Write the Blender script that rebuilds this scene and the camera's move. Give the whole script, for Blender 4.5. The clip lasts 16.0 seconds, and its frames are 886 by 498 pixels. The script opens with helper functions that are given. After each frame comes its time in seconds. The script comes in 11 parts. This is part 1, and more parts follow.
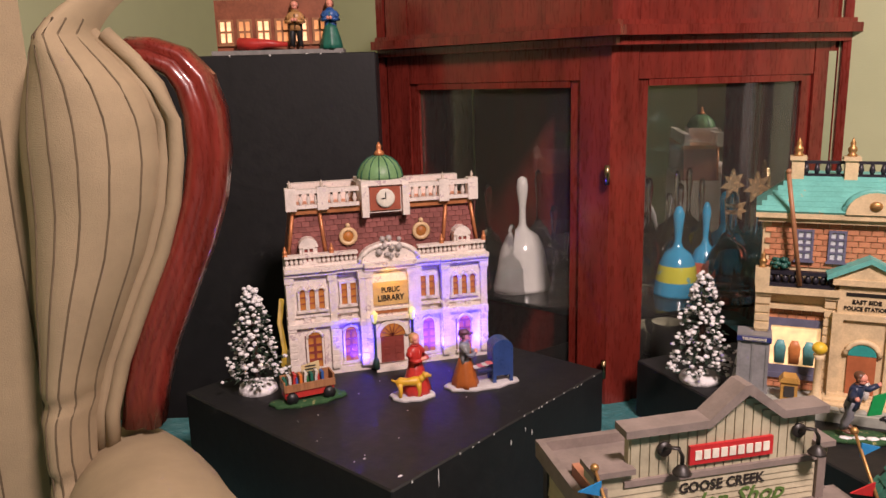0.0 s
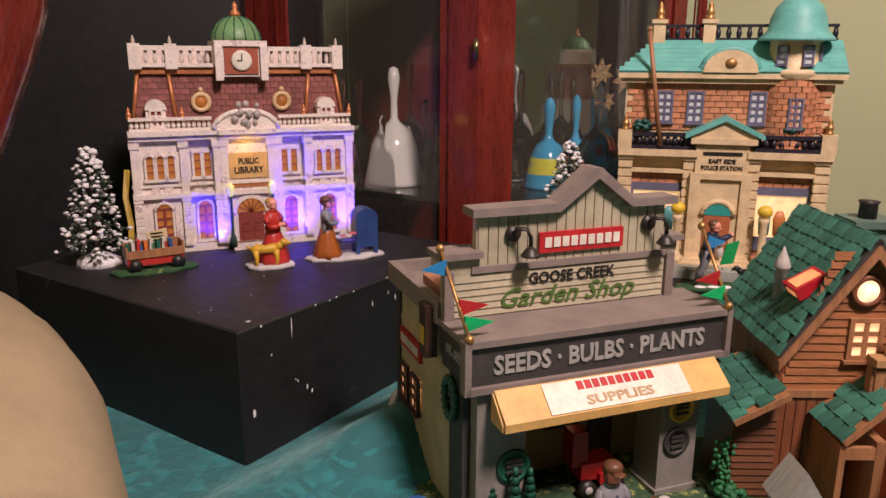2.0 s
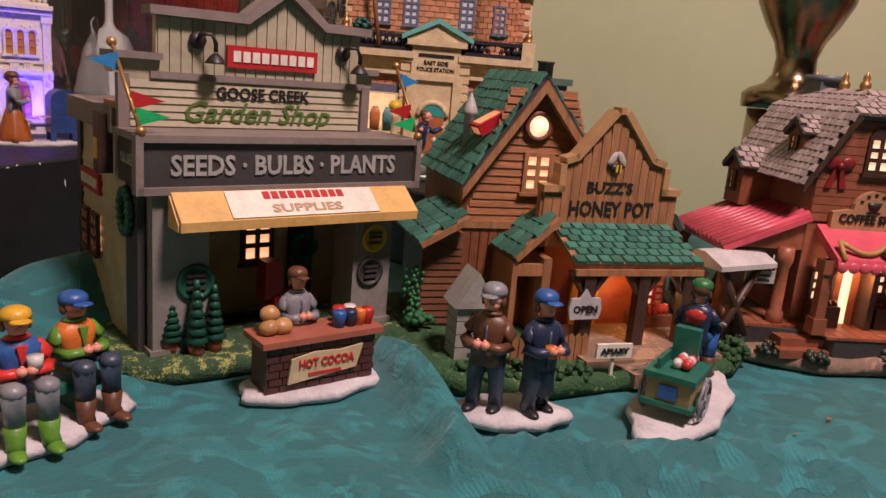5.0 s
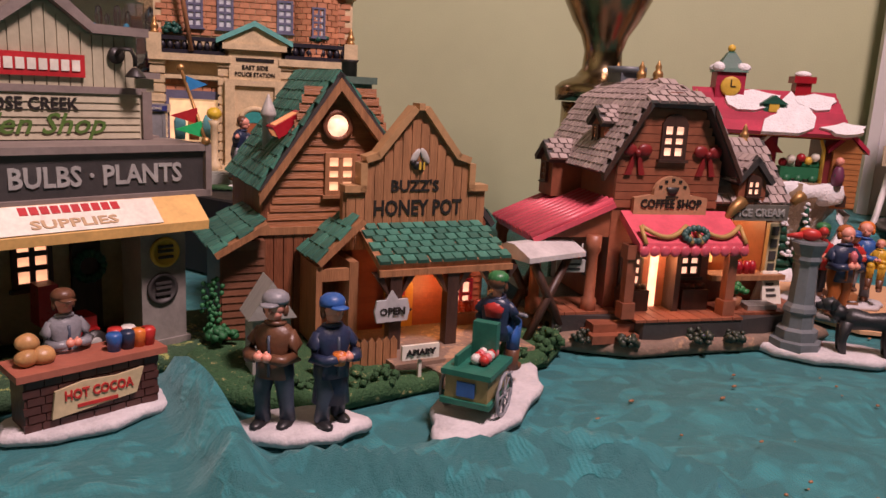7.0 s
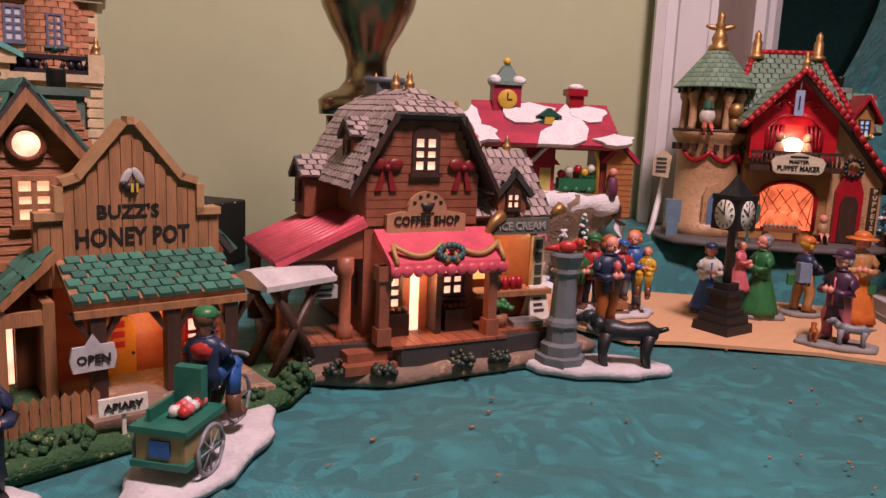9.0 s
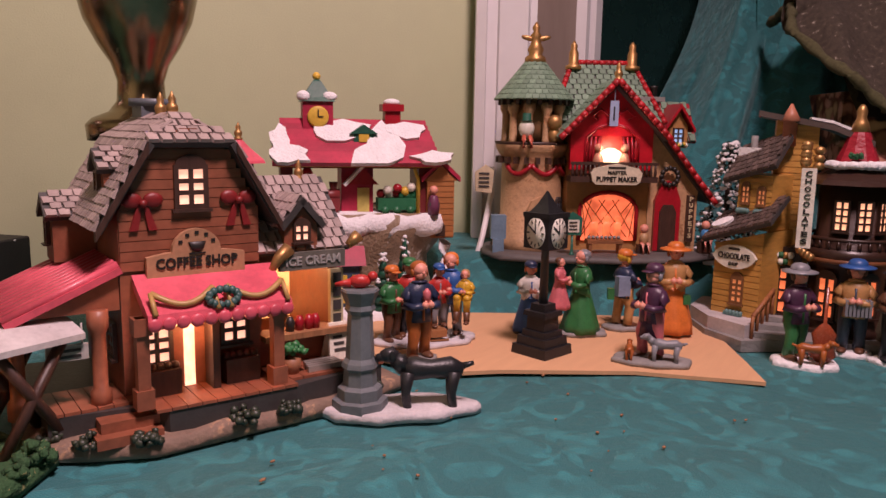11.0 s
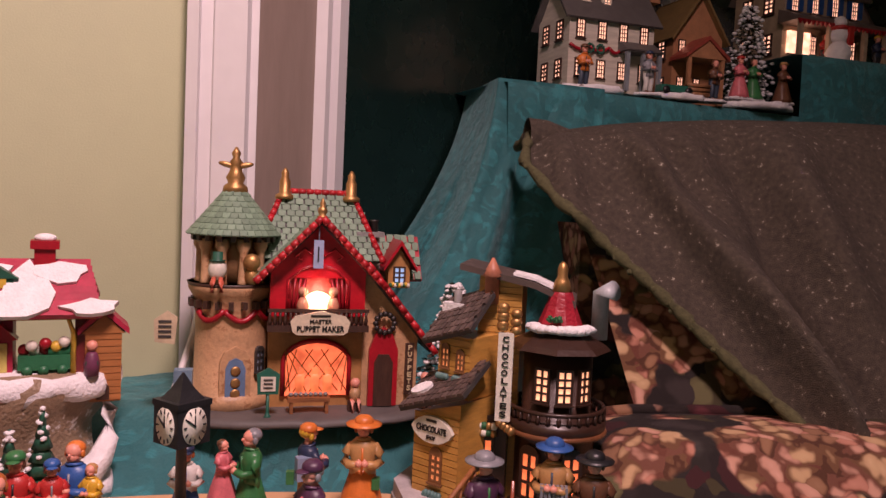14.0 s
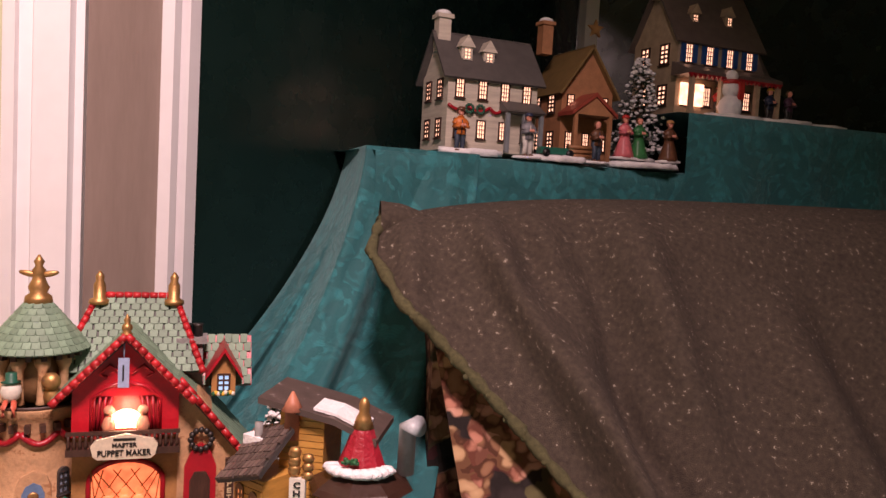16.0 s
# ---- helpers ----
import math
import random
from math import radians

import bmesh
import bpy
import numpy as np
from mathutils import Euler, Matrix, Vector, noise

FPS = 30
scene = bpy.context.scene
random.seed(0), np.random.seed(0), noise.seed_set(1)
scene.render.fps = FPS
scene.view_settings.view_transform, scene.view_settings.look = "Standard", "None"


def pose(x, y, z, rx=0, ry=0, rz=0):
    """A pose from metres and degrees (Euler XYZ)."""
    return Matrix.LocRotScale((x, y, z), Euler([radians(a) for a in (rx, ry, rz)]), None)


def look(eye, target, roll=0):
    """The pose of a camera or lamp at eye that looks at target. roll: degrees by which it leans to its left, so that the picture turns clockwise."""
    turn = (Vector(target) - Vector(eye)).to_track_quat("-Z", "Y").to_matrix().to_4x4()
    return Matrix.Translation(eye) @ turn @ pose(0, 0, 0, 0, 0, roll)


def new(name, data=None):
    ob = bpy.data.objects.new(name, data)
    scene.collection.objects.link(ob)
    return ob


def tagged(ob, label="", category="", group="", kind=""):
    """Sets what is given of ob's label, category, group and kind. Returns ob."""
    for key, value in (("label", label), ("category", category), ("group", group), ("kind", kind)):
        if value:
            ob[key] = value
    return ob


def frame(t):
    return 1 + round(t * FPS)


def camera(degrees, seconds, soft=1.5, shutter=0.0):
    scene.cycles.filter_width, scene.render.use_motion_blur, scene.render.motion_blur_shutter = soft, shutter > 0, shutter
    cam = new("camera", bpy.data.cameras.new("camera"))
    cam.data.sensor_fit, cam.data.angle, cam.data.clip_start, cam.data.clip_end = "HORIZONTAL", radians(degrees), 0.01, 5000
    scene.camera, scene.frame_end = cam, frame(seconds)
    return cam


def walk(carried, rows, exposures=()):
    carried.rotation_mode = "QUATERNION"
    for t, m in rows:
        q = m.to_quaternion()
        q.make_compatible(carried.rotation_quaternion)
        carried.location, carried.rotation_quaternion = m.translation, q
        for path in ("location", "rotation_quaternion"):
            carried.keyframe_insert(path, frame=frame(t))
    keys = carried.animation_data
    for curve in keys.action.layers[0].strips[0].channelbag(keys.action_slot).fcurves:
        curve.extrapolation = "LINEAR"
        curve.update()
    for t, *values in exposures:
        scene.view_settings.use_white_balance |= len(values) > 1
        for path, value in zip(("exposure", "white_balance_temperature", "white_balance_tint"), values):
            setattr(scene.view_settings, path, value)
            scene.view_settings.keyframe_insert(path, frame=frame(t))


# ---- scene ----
cam = camera(60.3, 16.0)
METRES, EYE, TILT, LEAN, TURN = 0.85, 0.42, 0.0, 0.0, 0.0
ROWS = [
    (0.0, 0.0, 0.0, 0.0, -0.35, -12.64, 1.57),
    (0.5, 0.0008, 0.006, -0.0468, -1.66, -12.87, 1.13),
    (1.0, 0.0076, 0.0095, -0.087, -3.41, -13.21, 1.03),
    (1.5, 0.0217, 0.0059, -0.1229, -5.68, -13.6, 0.63),
    (2.0, 0.0347, 0.0029, -0.1523, -8.2, -14.12, -0.27),
    (2.5, 0.0382, -0.0037, -0.1859, -10.41, -14.87, -1.25),
    (3.0, 0.0353, -0.0215, -0.2208, -12.23, -15.12, -2.39),
    (3.5, 0.0491, -0.0257, -0.242, -15.03, -14.53, -3.63),
    (4.0, 0.0589, -0.0274, -0.2612, -19.19, -13.89, -4.54),
    (6.5, 0.1276, -0.0509, -0.2859, -31.89, -12.38, -3.35),
    (7.0, 0.1449, -0.0511, -0.2852, -34.71, -11.86, -2.97),
    (7.5, 0.169, -0.0524, -0.2868, -38.22, -11.31, -2.57),
    (8.0, 0.1909, -0.0531, -0.2895, -41.16, -10.9, -2.46),
    (8.5, 0.2178, -0.0562, -0.2904, -44.06, -10.4, -2.49),
    (9.0, 0.2408, -0.0611, -0.2882, -46.5, -9.84, -2.46),
    (11.5, 0.3629, -0.0867, -0.2685, -58.35, -8.02, -1.0),
    (12.0, 0.3969, -0.101, -0.2602, -60.63, -6.44, -1.28),
    (12.5, 0.4198, -0.117, -0.25, -62.96, -5.2, -1.73),
    (13.0, 0.4469, -0.1301, -0.2322, -64.58, -4.42, -2.21),
    (13.5, 0.4868, -0.1445, -0.215, -65.92, -3.82, -2.6),
    (14.0, 0.5221, -0.1596, -0.1925, -67.39, -3.39, -2.63),
    (14.5, 0.5522, -0.1846, -0.1643, -68.4, -3.28, -2.93),
    (15.0, 0.578, -0.211, -0.1331, -69.14, -3.22, -3.11),
    (15.5, 0.5984, -0.2423, -0.1003, -69.7, -3.56, -3.3),
    (16.0, 0.6136, -0.2763, -0.0538, -70.37, -4.1, -3.21),
]
walk(cam, [(t, pose(0, 0, EYE, TILT, LEAN, TURN) @ pose(METRES * x, METRES * y, METRES * z, 90 + pitch, roll, yaw)) for t, x, y, z, yaw, pitch, roll in ROWS],
     exposures=[(0.0, 0.45, 6150, 1), (1.5, 0.35, 6150, 1), (2.5, 0.15, 6150, 2), (3.5, 0.0, 6200, 4), (6.5, 0.05, 6200, 15), (9.0, 0.05, 6100, 19), (12.0, 0.0, 6300, 25), (13.5, 0.1, 6400, 27), (14.5, 0.25, 6500, 25), (15.3, 0.42, 6500, 24), (16.0, 0.68, 6500, 20)])

# ---- light ----
world = bpy.data.worlds.new("world")
scene.world = world
world.use_nodes = True
world.node_tree.nodes["Background"].inputs[0].default_value = (1.0, 0.86, 0.7, 1)
world.node_tree.nodes["Background"].inputs[1].default_value = 0.005


def area_lamp(name, eye, target, size, watts, colour):
    data = bpy.data.lights.new(name, "AREA")
    data.shape, data.size, data.energy, data.color = "DISK", size, watts, colour
    ob = new(name, data)
    ob.matrix_world = look(eye, target)
    return ob


def point_lamp(name, at, radius, watts, colour):
    data = bpy.data.lights.new(name, "POINT")
    data.shadow_soft_size, data.energy, data.color = radius, watts, colour
    ob = new(name, data)
    ob.location = at
    return ob


area_lamp("room_lamp", (0.43, -0.26, 1.26), (0.10, 0.50, 0.10), 0.26, 26, (1.0, 0.71, 0.67))

# ---- materials ----


def mat(name, colour, rough=0.6, var=0.25, scale=60.0, bump=0.15, bump_scale=None, metal=0.0, coat=0.0, second=None, amount=0.5, stretch=(1, 1, 1), glow=None, power=0.0, per_object=0.0):
    """A painted surface: colour varied at two scales, fine relief, wear in a second colour."""
    m = bpy.data.materials.new(name)
    m.use_nodes = True
    nt = m.node_tree
    b = nt.nodes["Principled BSDF"]
    co = nt.nodes.new("ShaderNodeTexCoord")
    mp = nt.nodes.new("ShaderNodeMapping")
    mp.inputs["Scale"].default_value = stretch
    nt.links.new(co.outputs["Object"], mp.inputs[0])
    n1 = nt.nodes.new("ShaderNodeTexNoise")
    n1.inputs["Scale"].default_value, n1.inputs["Detail"].default_value = scale, 4
    n2 = nt.nodes.new("ShaderNodeTexNoise")
    n2.inputs["Scale"].default_value, n2.inputs["Detail"].default_value = scale * 6, 3
    for n in (n1, n2):
        nt.links.new(mp.outputs[0], n.inputs["Vector"])
    add = nt.nodes.new("ShaderNodeMath")
    add.operation = "MULTIPLY_ADD"
    add.inputs[1].default_value = 0.5
    nt.links.new(n2.outputs[0], add.inputs[0])
    nt.links.new(n1.outputs[0], add.inputs[2])
    ramp = nt.nodes.new("ShaderNodeMapRange")
    ramp.inputs[1].default_value, ramp.inputs[2].default_value = 0.45, 1.05
    ramp.inputs[3].default_value, ramp.inputs[4].default_value = 1 - var, 1 + var
    nt.links.new(add.outputs[0], ramp.inputs[0])
    mul = nt.nodes.new("ShaderNodeVectorMath")
    mul.operation = "SCALE"
    if second:
        mix = nt.nodes.new("ShaderNodeMix")
        mix.data_type = "RGBA"
        mix.inputs[6].default_value, mix.inputs[7].default_value = (*colour, 1), (*second, 1)
        step = nt.nodes.new("ShaderNodeMapRange")
        step.inputs[1].default_value, step.inputs[2].default_value = 1.12 - amount * 0.75, 1.2 - amount * 0.75
        nt.links.new(add.outputs[0], step.inputs[0])
        nt.links.new(step.outputs[0], mix.inputs[0])
        nt.links.new(mix.outputs[2], mul.inputs[0])
    else:
        mul.inputs[0].default_value = colour
    if per_object:
        info = nt.nodes.new("ShaderNodeObjectInfo")
        r2 = nt.nodes.new("ShaderNodeMapRange")
        r2.inputs[3].default_value, r2.inputs[4].default_value = 1 - per_object, 1 + per_object
        nt.links.new(info.outputs["Random"], r2.inputs[0])
        m2 = nt.nodes.new("ShaderNodeMath")
        m2.operation = "MULTIPLY"
        nt.links.new(ramp.outputs[0], m2.inputs[0])
        nt.links.new(r2.outputs[0], m2.inputs[1])
        nt.links.new(m2.outputs[0], mul.inputs["Scale"])
    else:
        nt.links.new(ramp.outputs[0], mul.inputs["Scale"])
    nt.links.new(mul.outputs[0], b.inputs["Base Color"])
    rr = nt.nodes.new("ShaderNodeMapRange")
    rr.inputs[3].default_value, rr.inputs[4].default_value = max(0.02, rough - 0.1), min(1, rough + 0.12)
    nt.links.new(n2.outputs[0], rr.inputs[0])
    nt.links.new(rr.outputs[0], b.inputs["Roughness"])
    b.inputs["Metallic"].default_value = metal
    b.inputs["Coat Weight"].default_value = coat
    b.inputs["Coat Roughness"].default_value = 0.12
    if bump:
        bp = nt.nodes.new("ShaderNodeBump")
        bp.inputs["Strength"].default_value, bp.inputs["Distance"].default_value = bump, 0.002
        n3 = nt.nodes.new("ShaderNodeTexNoise")
        n3.inputs["Scale"].default_value, n3.inputs["Detail"].default_value = bump_scale or scale * 5, 3
        nt.links.new(mp.outputs[0], n3.inputs["Vector"])
        nt.links.new(n3.outputs[0], bp.inputs["Height"])
        nt.links.new(bp.outputs[0], b.inputs["Normal"])
    if glow:
        b.inputs["Emission Color"].default_value = (*glow, 1)
        b.inputs["Emission Strength"].default_value = power
    return m


def paint(name, colour, **k):
    k.setdefault("rough", 0.45)
    k.setdefault("var", 0.22)
    k.setdefault("bump", 0.12)
    return mat(name, colour, **k)


def glass(name, tint=(1, 1, 1), rough=0.0, ior=1.45):
    m = bpy.data.materials.new(name)
    m.use_nodes = True
    nt = m.node_tree
    b = nt.nodes["Principled BSDF"]
    b.inputs["Base Color"].default_value = (*tint, 1)
    b.inputs["Roughness"].default_value = rough
    b.inputs["Transmission Weight"].default_value = 1.0
    b.inputs["IOR"].default_value = ior
    return m


def thin_glass(name, share=0.08):
    m = bpy.data.materials.new(name)
    m.use_nodes = True
    nt = m.node_tree
    nt.nodes.remove(nt.nodes["Principled BSDF"])
    out = nt.nodes["Material Output"]
    t, g, mx = nt.nodes.new("ShaderNodeBsdfTransparent"), nt.nodes.new("ShaderNodeBsdfGlossy"), nt.nodes.new("ShaderNodeMixShader")
    t.inputs[0].default_value = (0.93, 0.95, 0.94, 1)
    g.inputs["Roughness"].default_value = 0.02
    fr = nt.nodes.new("ShaderNodeFresnel")
    fr.inputs[0].default_value = 1.4 + share
    nt.links.new(fr.outputs[0], mx.inputs[0])
    nt.links.new(t.outputs[0], mx.inputs[1])
    nt.links.new(g.outputs[0], mx.inputs[2])
    # a small diffuse share stands in for the grey haze of room reflections
    haze, haze_mix = nt.nodes.new("ShaderNodeBsdfDiffuse"), nt.nodes.new("ShaderNodeMixShader")
    haze.inputs[0].default_value = (0.8, 0.8, 0.76, 1)
    haze_mix.inputs[0].default_value = 0.014
    nt.links.new(mx.outputs[0], haze_mix.inputs[1])
    nt.links.new(haze.outputs[0], haze_mix.inputs[2])
    nt.links.new(haze_mix.outputs[0], out.inputs[0])
    return m


def lit(name, colour, power, body=(0.8, 0.6, 0.35)):
    """A window that the bulb inside lights."""
    m = bpy.data.materials.new(name)
    m.use_nodes = True
    nt = m.node_tree
    b = nt.nodes["Principled BSDF"]
    b.inputs["Base Color"].default_value = (*body, 1)
    b.inputs["Roughness"].default_value = 0.5
    n = nt.nodes.new("ShaderNodeTexNoise")
    n.inputs["Scale"].default_value = 90
    co = nt.nodes.new("ShaderNodeTexCoord")
    nt.links.new(co.outputs["Object"], n.inputs["Vector"])
    r = nt.nodes.new("ShaderNodeMapRange")
    r.inputs[1].default_value, r.inputs[2].default_value = 0.3, 0.7
    r.inputs[3].default_value, r.inputs[4].default_value = power * 0.6, power * 1.4
    nt.links.new(n.outputs[0], r.inputs[0])
    b.inputs["Emission Color"].default_value = (*colour, 1)
    nt.links.new(r.outputs[0], b.inputs["Emission Strength"])
    return m


black_paint = mat("black_paint", (0.009, 0.009, 0.010), 0.55, 0.3, 12, 0.1, 160, second=(0.03, 0.03, 0.03), amount=0.16)
chip_white = mat("chip_white", (0.7, 0.7, 0.68), 0.8)
cherry = mat("cherry", (0.15, 0.019, 0.013), 0.28, 0.45, 9, 0.05, 80, coat=0.5, stretch=(6, 6, 1))
wall_green = mat("wall_green", (0.48, 0.51, 0.31), 0.62, 0.05, 6, 0.12, 500)
wall_beige = mat("wall_beige", (0.30, 0.31, 0.20), 0.8, 0.06, 5, 0.1, 300)
ceiling_white = mat("ceiling_white", (0.55, 0.50, 0.43), 0.9, 0.04, 4)
floor_wood = mat("floor_wood", (0.16, 0.08, 0.04), 0.45, 0.4, 5, 0.1, stretch=(1, 8, 1))
trim_white = mat("trim_white", (0.72, 0.70, 0.70), 0.35, 0.05, 10, 0.05)
jamb_brown = mat("jamb_brown", (0.30, 0.23, 0.19), 0.5, 0.12, 8, 0.05, stretch=(6, 6, 1))
night_glass = mat("night_glass", (0.006, 0.018, 0.015), 0.26, 0.2, 4, 0.02)
upholstery = mat("upholstery", (0.33, 0.255, 0.155), 0.9, 0.1, 25, 0.35, 900)
seam = mat("seam", (0.13, 0.095, 0.055), 0.95)
brass = mat("brass", (0.55, 0.38, 0.14), 0.3, 0.2, 40, 0.03, metal=1.0)
bronze = mat("bronze", (0.30, 0.22, 0.13), 0.22, 0.35, 14, 0.04, metal=1.0)
gold = mat("gold", (0.46, 0.26, 0.10), 0.45, 0.25, 120, 0.1, metal=0.8)
cardboard = mat("cardboard", (0.62, 0.36, 0.19), 0.85, 0.06, 18, 0.06, 300, stretch=(1, 6, 1))
mirror = mat("mirror", (0.8, 0.82, 0.8), 0.02, 0.02, 5, 0.0, metal=1.0)
mirror.node_tree.nodes["Principled BSDF"].inputs["Roughness"].default_value = 0.02
for lk in list(mirror.node_tree.nodes["Principled BSDF"].inputs["Roughness"].links):
    mirror.node_tree.links.remove(lk)
pane = thin_glass("pane_glass")
crystal = glass("crystal", (0.97, 0.98, 1.0), 0.03)
shelf_glass = thin_glass("shelf_glass", 0.2)


def damask():
    """Green woven cloth with a tone-on-tone leaf pattern, hatched and slightly raised."""
    m = mat("damask", (0.014, 0.122, 0.134), 0.66, 0.14, 9, 0.0)
    nt = m.node_tree
    b = nt.nodes["Principled BSDF"]

    def node(kind, **values):
        n = nt.nodes.new(kind)
        for key, value in values.items():
            n.inputs[key.replace("_", " ")].default_value = value
        return n

    def calc(op, x, y):
        n = nt.nodes.new("ShaderNodeMath")
        n.operation = op
        for i, v in enumerate((x, y)):
            if isinstance(v, (int, float)):
                n.inputs[i].default_value = v
            else:
                nt.links.new(v, n.inputs[i])
        return n.outputs[0]

    co = nt.nodes.new("ShaderNodeTexCoord")
    big = node("ShaderNodeTexNoise", Scale=24.0, Detail=1.5, Distortion=2.2)
    leaf = node("ShaderNodeTexVoronoi", Scale=62.0)
    hatch = node("ShaderNodeTexWave", Scale=150.0, Distortion=5.0, Detail=1.0, Detail_Scale=0.4)
    weave = node("ShaderNodeTexNoise", Scale=1400.0, Detail=2.0)
    soft = node("ShaderNodeTexNoise", Scale=70.0, Detail=5.0)
    for n in (big, leaf, hatch, weave, soft):
        nt.links.new(co.outputs["Object"], n.inputs["Vector"])
    field = nt.nodes.new("ShaderNodeMapRange")
    field.inputs[1].default_value, field.inputs[2].default_value = 0.49, 0.535
    nt.links.new(big.outputs[0], field.inputs[0])
    petal = nt.nodes.new("ShaderNodeMapRange")
    petal.inputs[1].default_value, petal.inputs[2].default_value = 0.55, 0.35
    nt.links.new(leaf.outputs["Distance"], petal.inputs[0])
    lines = calc("MULTIPLY", field.outputs[0], calc("ADD", calc("MULTIPLY", hatch.outputs[0], 0.35), 0.65))
    mask = calc("MULTIPLY", lines, calc("ADD", calc("MULTIPLY", petal.outputs[0], 0.6), 0.4))
    mx = nt.nodes.new("ShaderNodeMix")
    mx.data_type = "RGBA"
    old = b.inputs["Base Color"].links[0].from_socket
    sc = nt.nodes.new("ShaderNodeVectorMath")
    sc.operation = "SCALE"
    sc.inputs["Scale"].default_value = 1.8
    nt.links.new(old, sc.inputs[0])
    nt.links.new(old, mx.inputs[6])
    nt.links.new(sc.outputs[0], mx.inputs[7])
    nt.links.new(mask, mx.inputs[0])
    nt.links.new(mx.outputs[2], b.inputs["Base Color"])
    height = calc("ADD", calc("MULTIPLY", mask, 0.35), calc("ADD", calc("MULTIPLY", weave.outputs[0], 0.35), calc("MULTIPLY", soft.outputs[0], 1.6)))
    bp = nt.nodes.new("ShaderNodeBump")
    bp.inputs["Strength"].default_value, bp.inputs["Distance"].default_value = 0.8, 0.0022
    nt.links.new(height, bp.inputs["Height"])
    nt.links.new(bp.outputs[0], b.inputs["Normal"])
    b.inputs["Sheen Weight"].default_value = 0.35
    b.inputs["Sheen Tint"].default_value = (0.55, 0.85, 0.85, 1)
    return m


cloth = damask()

# ---- building helpers ----


class Build:
    """A bmesh with simple solid strokes; every stroke takes a material slot."""

    def __init__(self):
        self.bm = bmesh.new()

    def faces_from(self, verts, faces, mi=0, m=None, smooth=False):
        vs = [self.bm.verts.new((m @ Vector(v)) if m else v) for v in verts]
        for f in faces:
            try:
                face = self.bm.faces.new([vs[i] for i in f])
                face.material_index, face.smooth = mi, smooth
            except ValueError:
                pass
        return self

    def box(self, x0, x1, y0, y1, z0, z1, mi=0, m=None, top=1.0):
        """A block; top below 1 tapers it upwards."""
        cx, cy = (x0 + x1) / 2, (y0 + y1) / 2
        v = [(x, y, z0) for x, y in ((x0, y0), (x1, y0), (x1, y1), (x0, y1))]
        v += [(cx + (x - cx) * top, cy + (y - cy) * top, z1) for x, y in ((x0, y0), (x1, y0), (x1, y1), (x0, y1))]
        return self.faces_from(v, [(3, 2, 1, 0), (4, 5, 6, 7), (0, 1, 5, 4), (1, 2, 6, 5), (2, 3, 7, 6), (3, 0, 4, 7)], mi, m)

    def slab(self, poly, z0, z1, mi=0, m=None, smooth=False):
        """A flat outline in x, y raised from z0 to z1."""
        n = len(poly)
        v = [(x, y, z0) for x, y in poly] + [(x, y, z1) for x, y in poly]
        f = [tuple(range(n - 1, -1, -1)), tuple(range(n, 2 * n))] + [(i, (i + 1) % n, n + (i + 1) % n, n + i) for i in range(n)]
        return self.faces_from(v, f, mi, m, smooth)

    def plate(self, poly, y0, y1, mi=0, m=None):
        """A flat outline in x, z, thick from y0 (front) to y1."""
        n = len(poly)
        v = [(x, y0, z) for x, z in poly] + [(x, y1, z) for x, z in poly]
        f = [tuple(range(n)), tuple(range(2 * n - 1, n - 1, -1))] + [((i + 1) % n, i, n + i, n + (i + 1) % n) for i in range(n)]
        return self.faces_from(v, f, mi, m)

    def side(self, poly, x0, x1, mi=0, m=None):
        """A flat outline in y, z, thick from x0 to x1."""
        n = len(poly)
        v = [(x0, y, z) for y, z in poly] + [(x1, y, z) for y, z in poly]
        f = [tuple(range(n - 1, -1, -1)), tuple(range(n, 2 * n))] + [(i, (i + 1) % n, n + (i + 1) % n, n + i) for i in range(n)]
        return self.faces_from(v, f, mi, m)

    def lathe(self, prof, cx=0, cy=0, cz=0, seg=14, mi=0, m=None, sy=1.0, smooth=True, turn=0.0):
        """A turned form: (radius, height) pairs from bottom to top."""
        v, f = [], []
        for r, z in prof:
            for i in range(seg):
                a = 2 * math.pi * (i + turn) / seg
                v.append((cx + r * math.cos(a), cy + r * sy * math.sin(a), cz + z))
        for k in range(len(prof) - 1):
            for i in range(seg):
                j = (i + 1) % seg
                f.append((k * seg + i, k * seg + j, (k + 1) * seg + j, (k + 1) * seg + i))
        f.append(tuple(range(seg - 1, -1, -1)))
        f.append(tuple(range((len(prof) - 1) * seg, len(prof) * seg)))
        return self.faces_from(v, f, mi, m, smooth)

    def ball(self, c, r, mi=0, m=None, seg=10, rings=6):
        rx, ry, rz = (r, r, r) if isinstance(r, (int, float)) else r
        prof = [(max(0.02, math.sin(math.pi * k / rings)), -math.cos(math.pi * k / rings)) for k in range(rings + 1)]
        mm = Matrix.Translation(c) @ Matrix.Diagonal((rx, ry, rz, 1))
        return self.lathe(prof, seg=seg, mi=mi, m=(m @ mm) if m else mm)

    def tube(self, path, r, mi=0, m=None, seg=8, ends=True):
        """A round bar along points; r is one radius or one for each point."""
        path = [Vector(p) for p in path]
        rs = r if isinstance(r, (list, tuple)) else [r] * len(path)
        v, f = [], []
        up = Vector((0, 0, 1))
        for k, p in enumerate(path):
            d = (path[min(k + 1, len(path) - 1)] - path[max(k - 1, 0)]).normalized()
            a = d.cross(up if abs(d.z) < 0.9 else Vector((0, 1, 0))).normalized()
            b = a.cross(d).normalized()
            for i in range(seg):
                t = 2 * math.pi * i / seg
                v.append(p + (a * math.cos(t) + b * math.sin(t)) * rs[k])
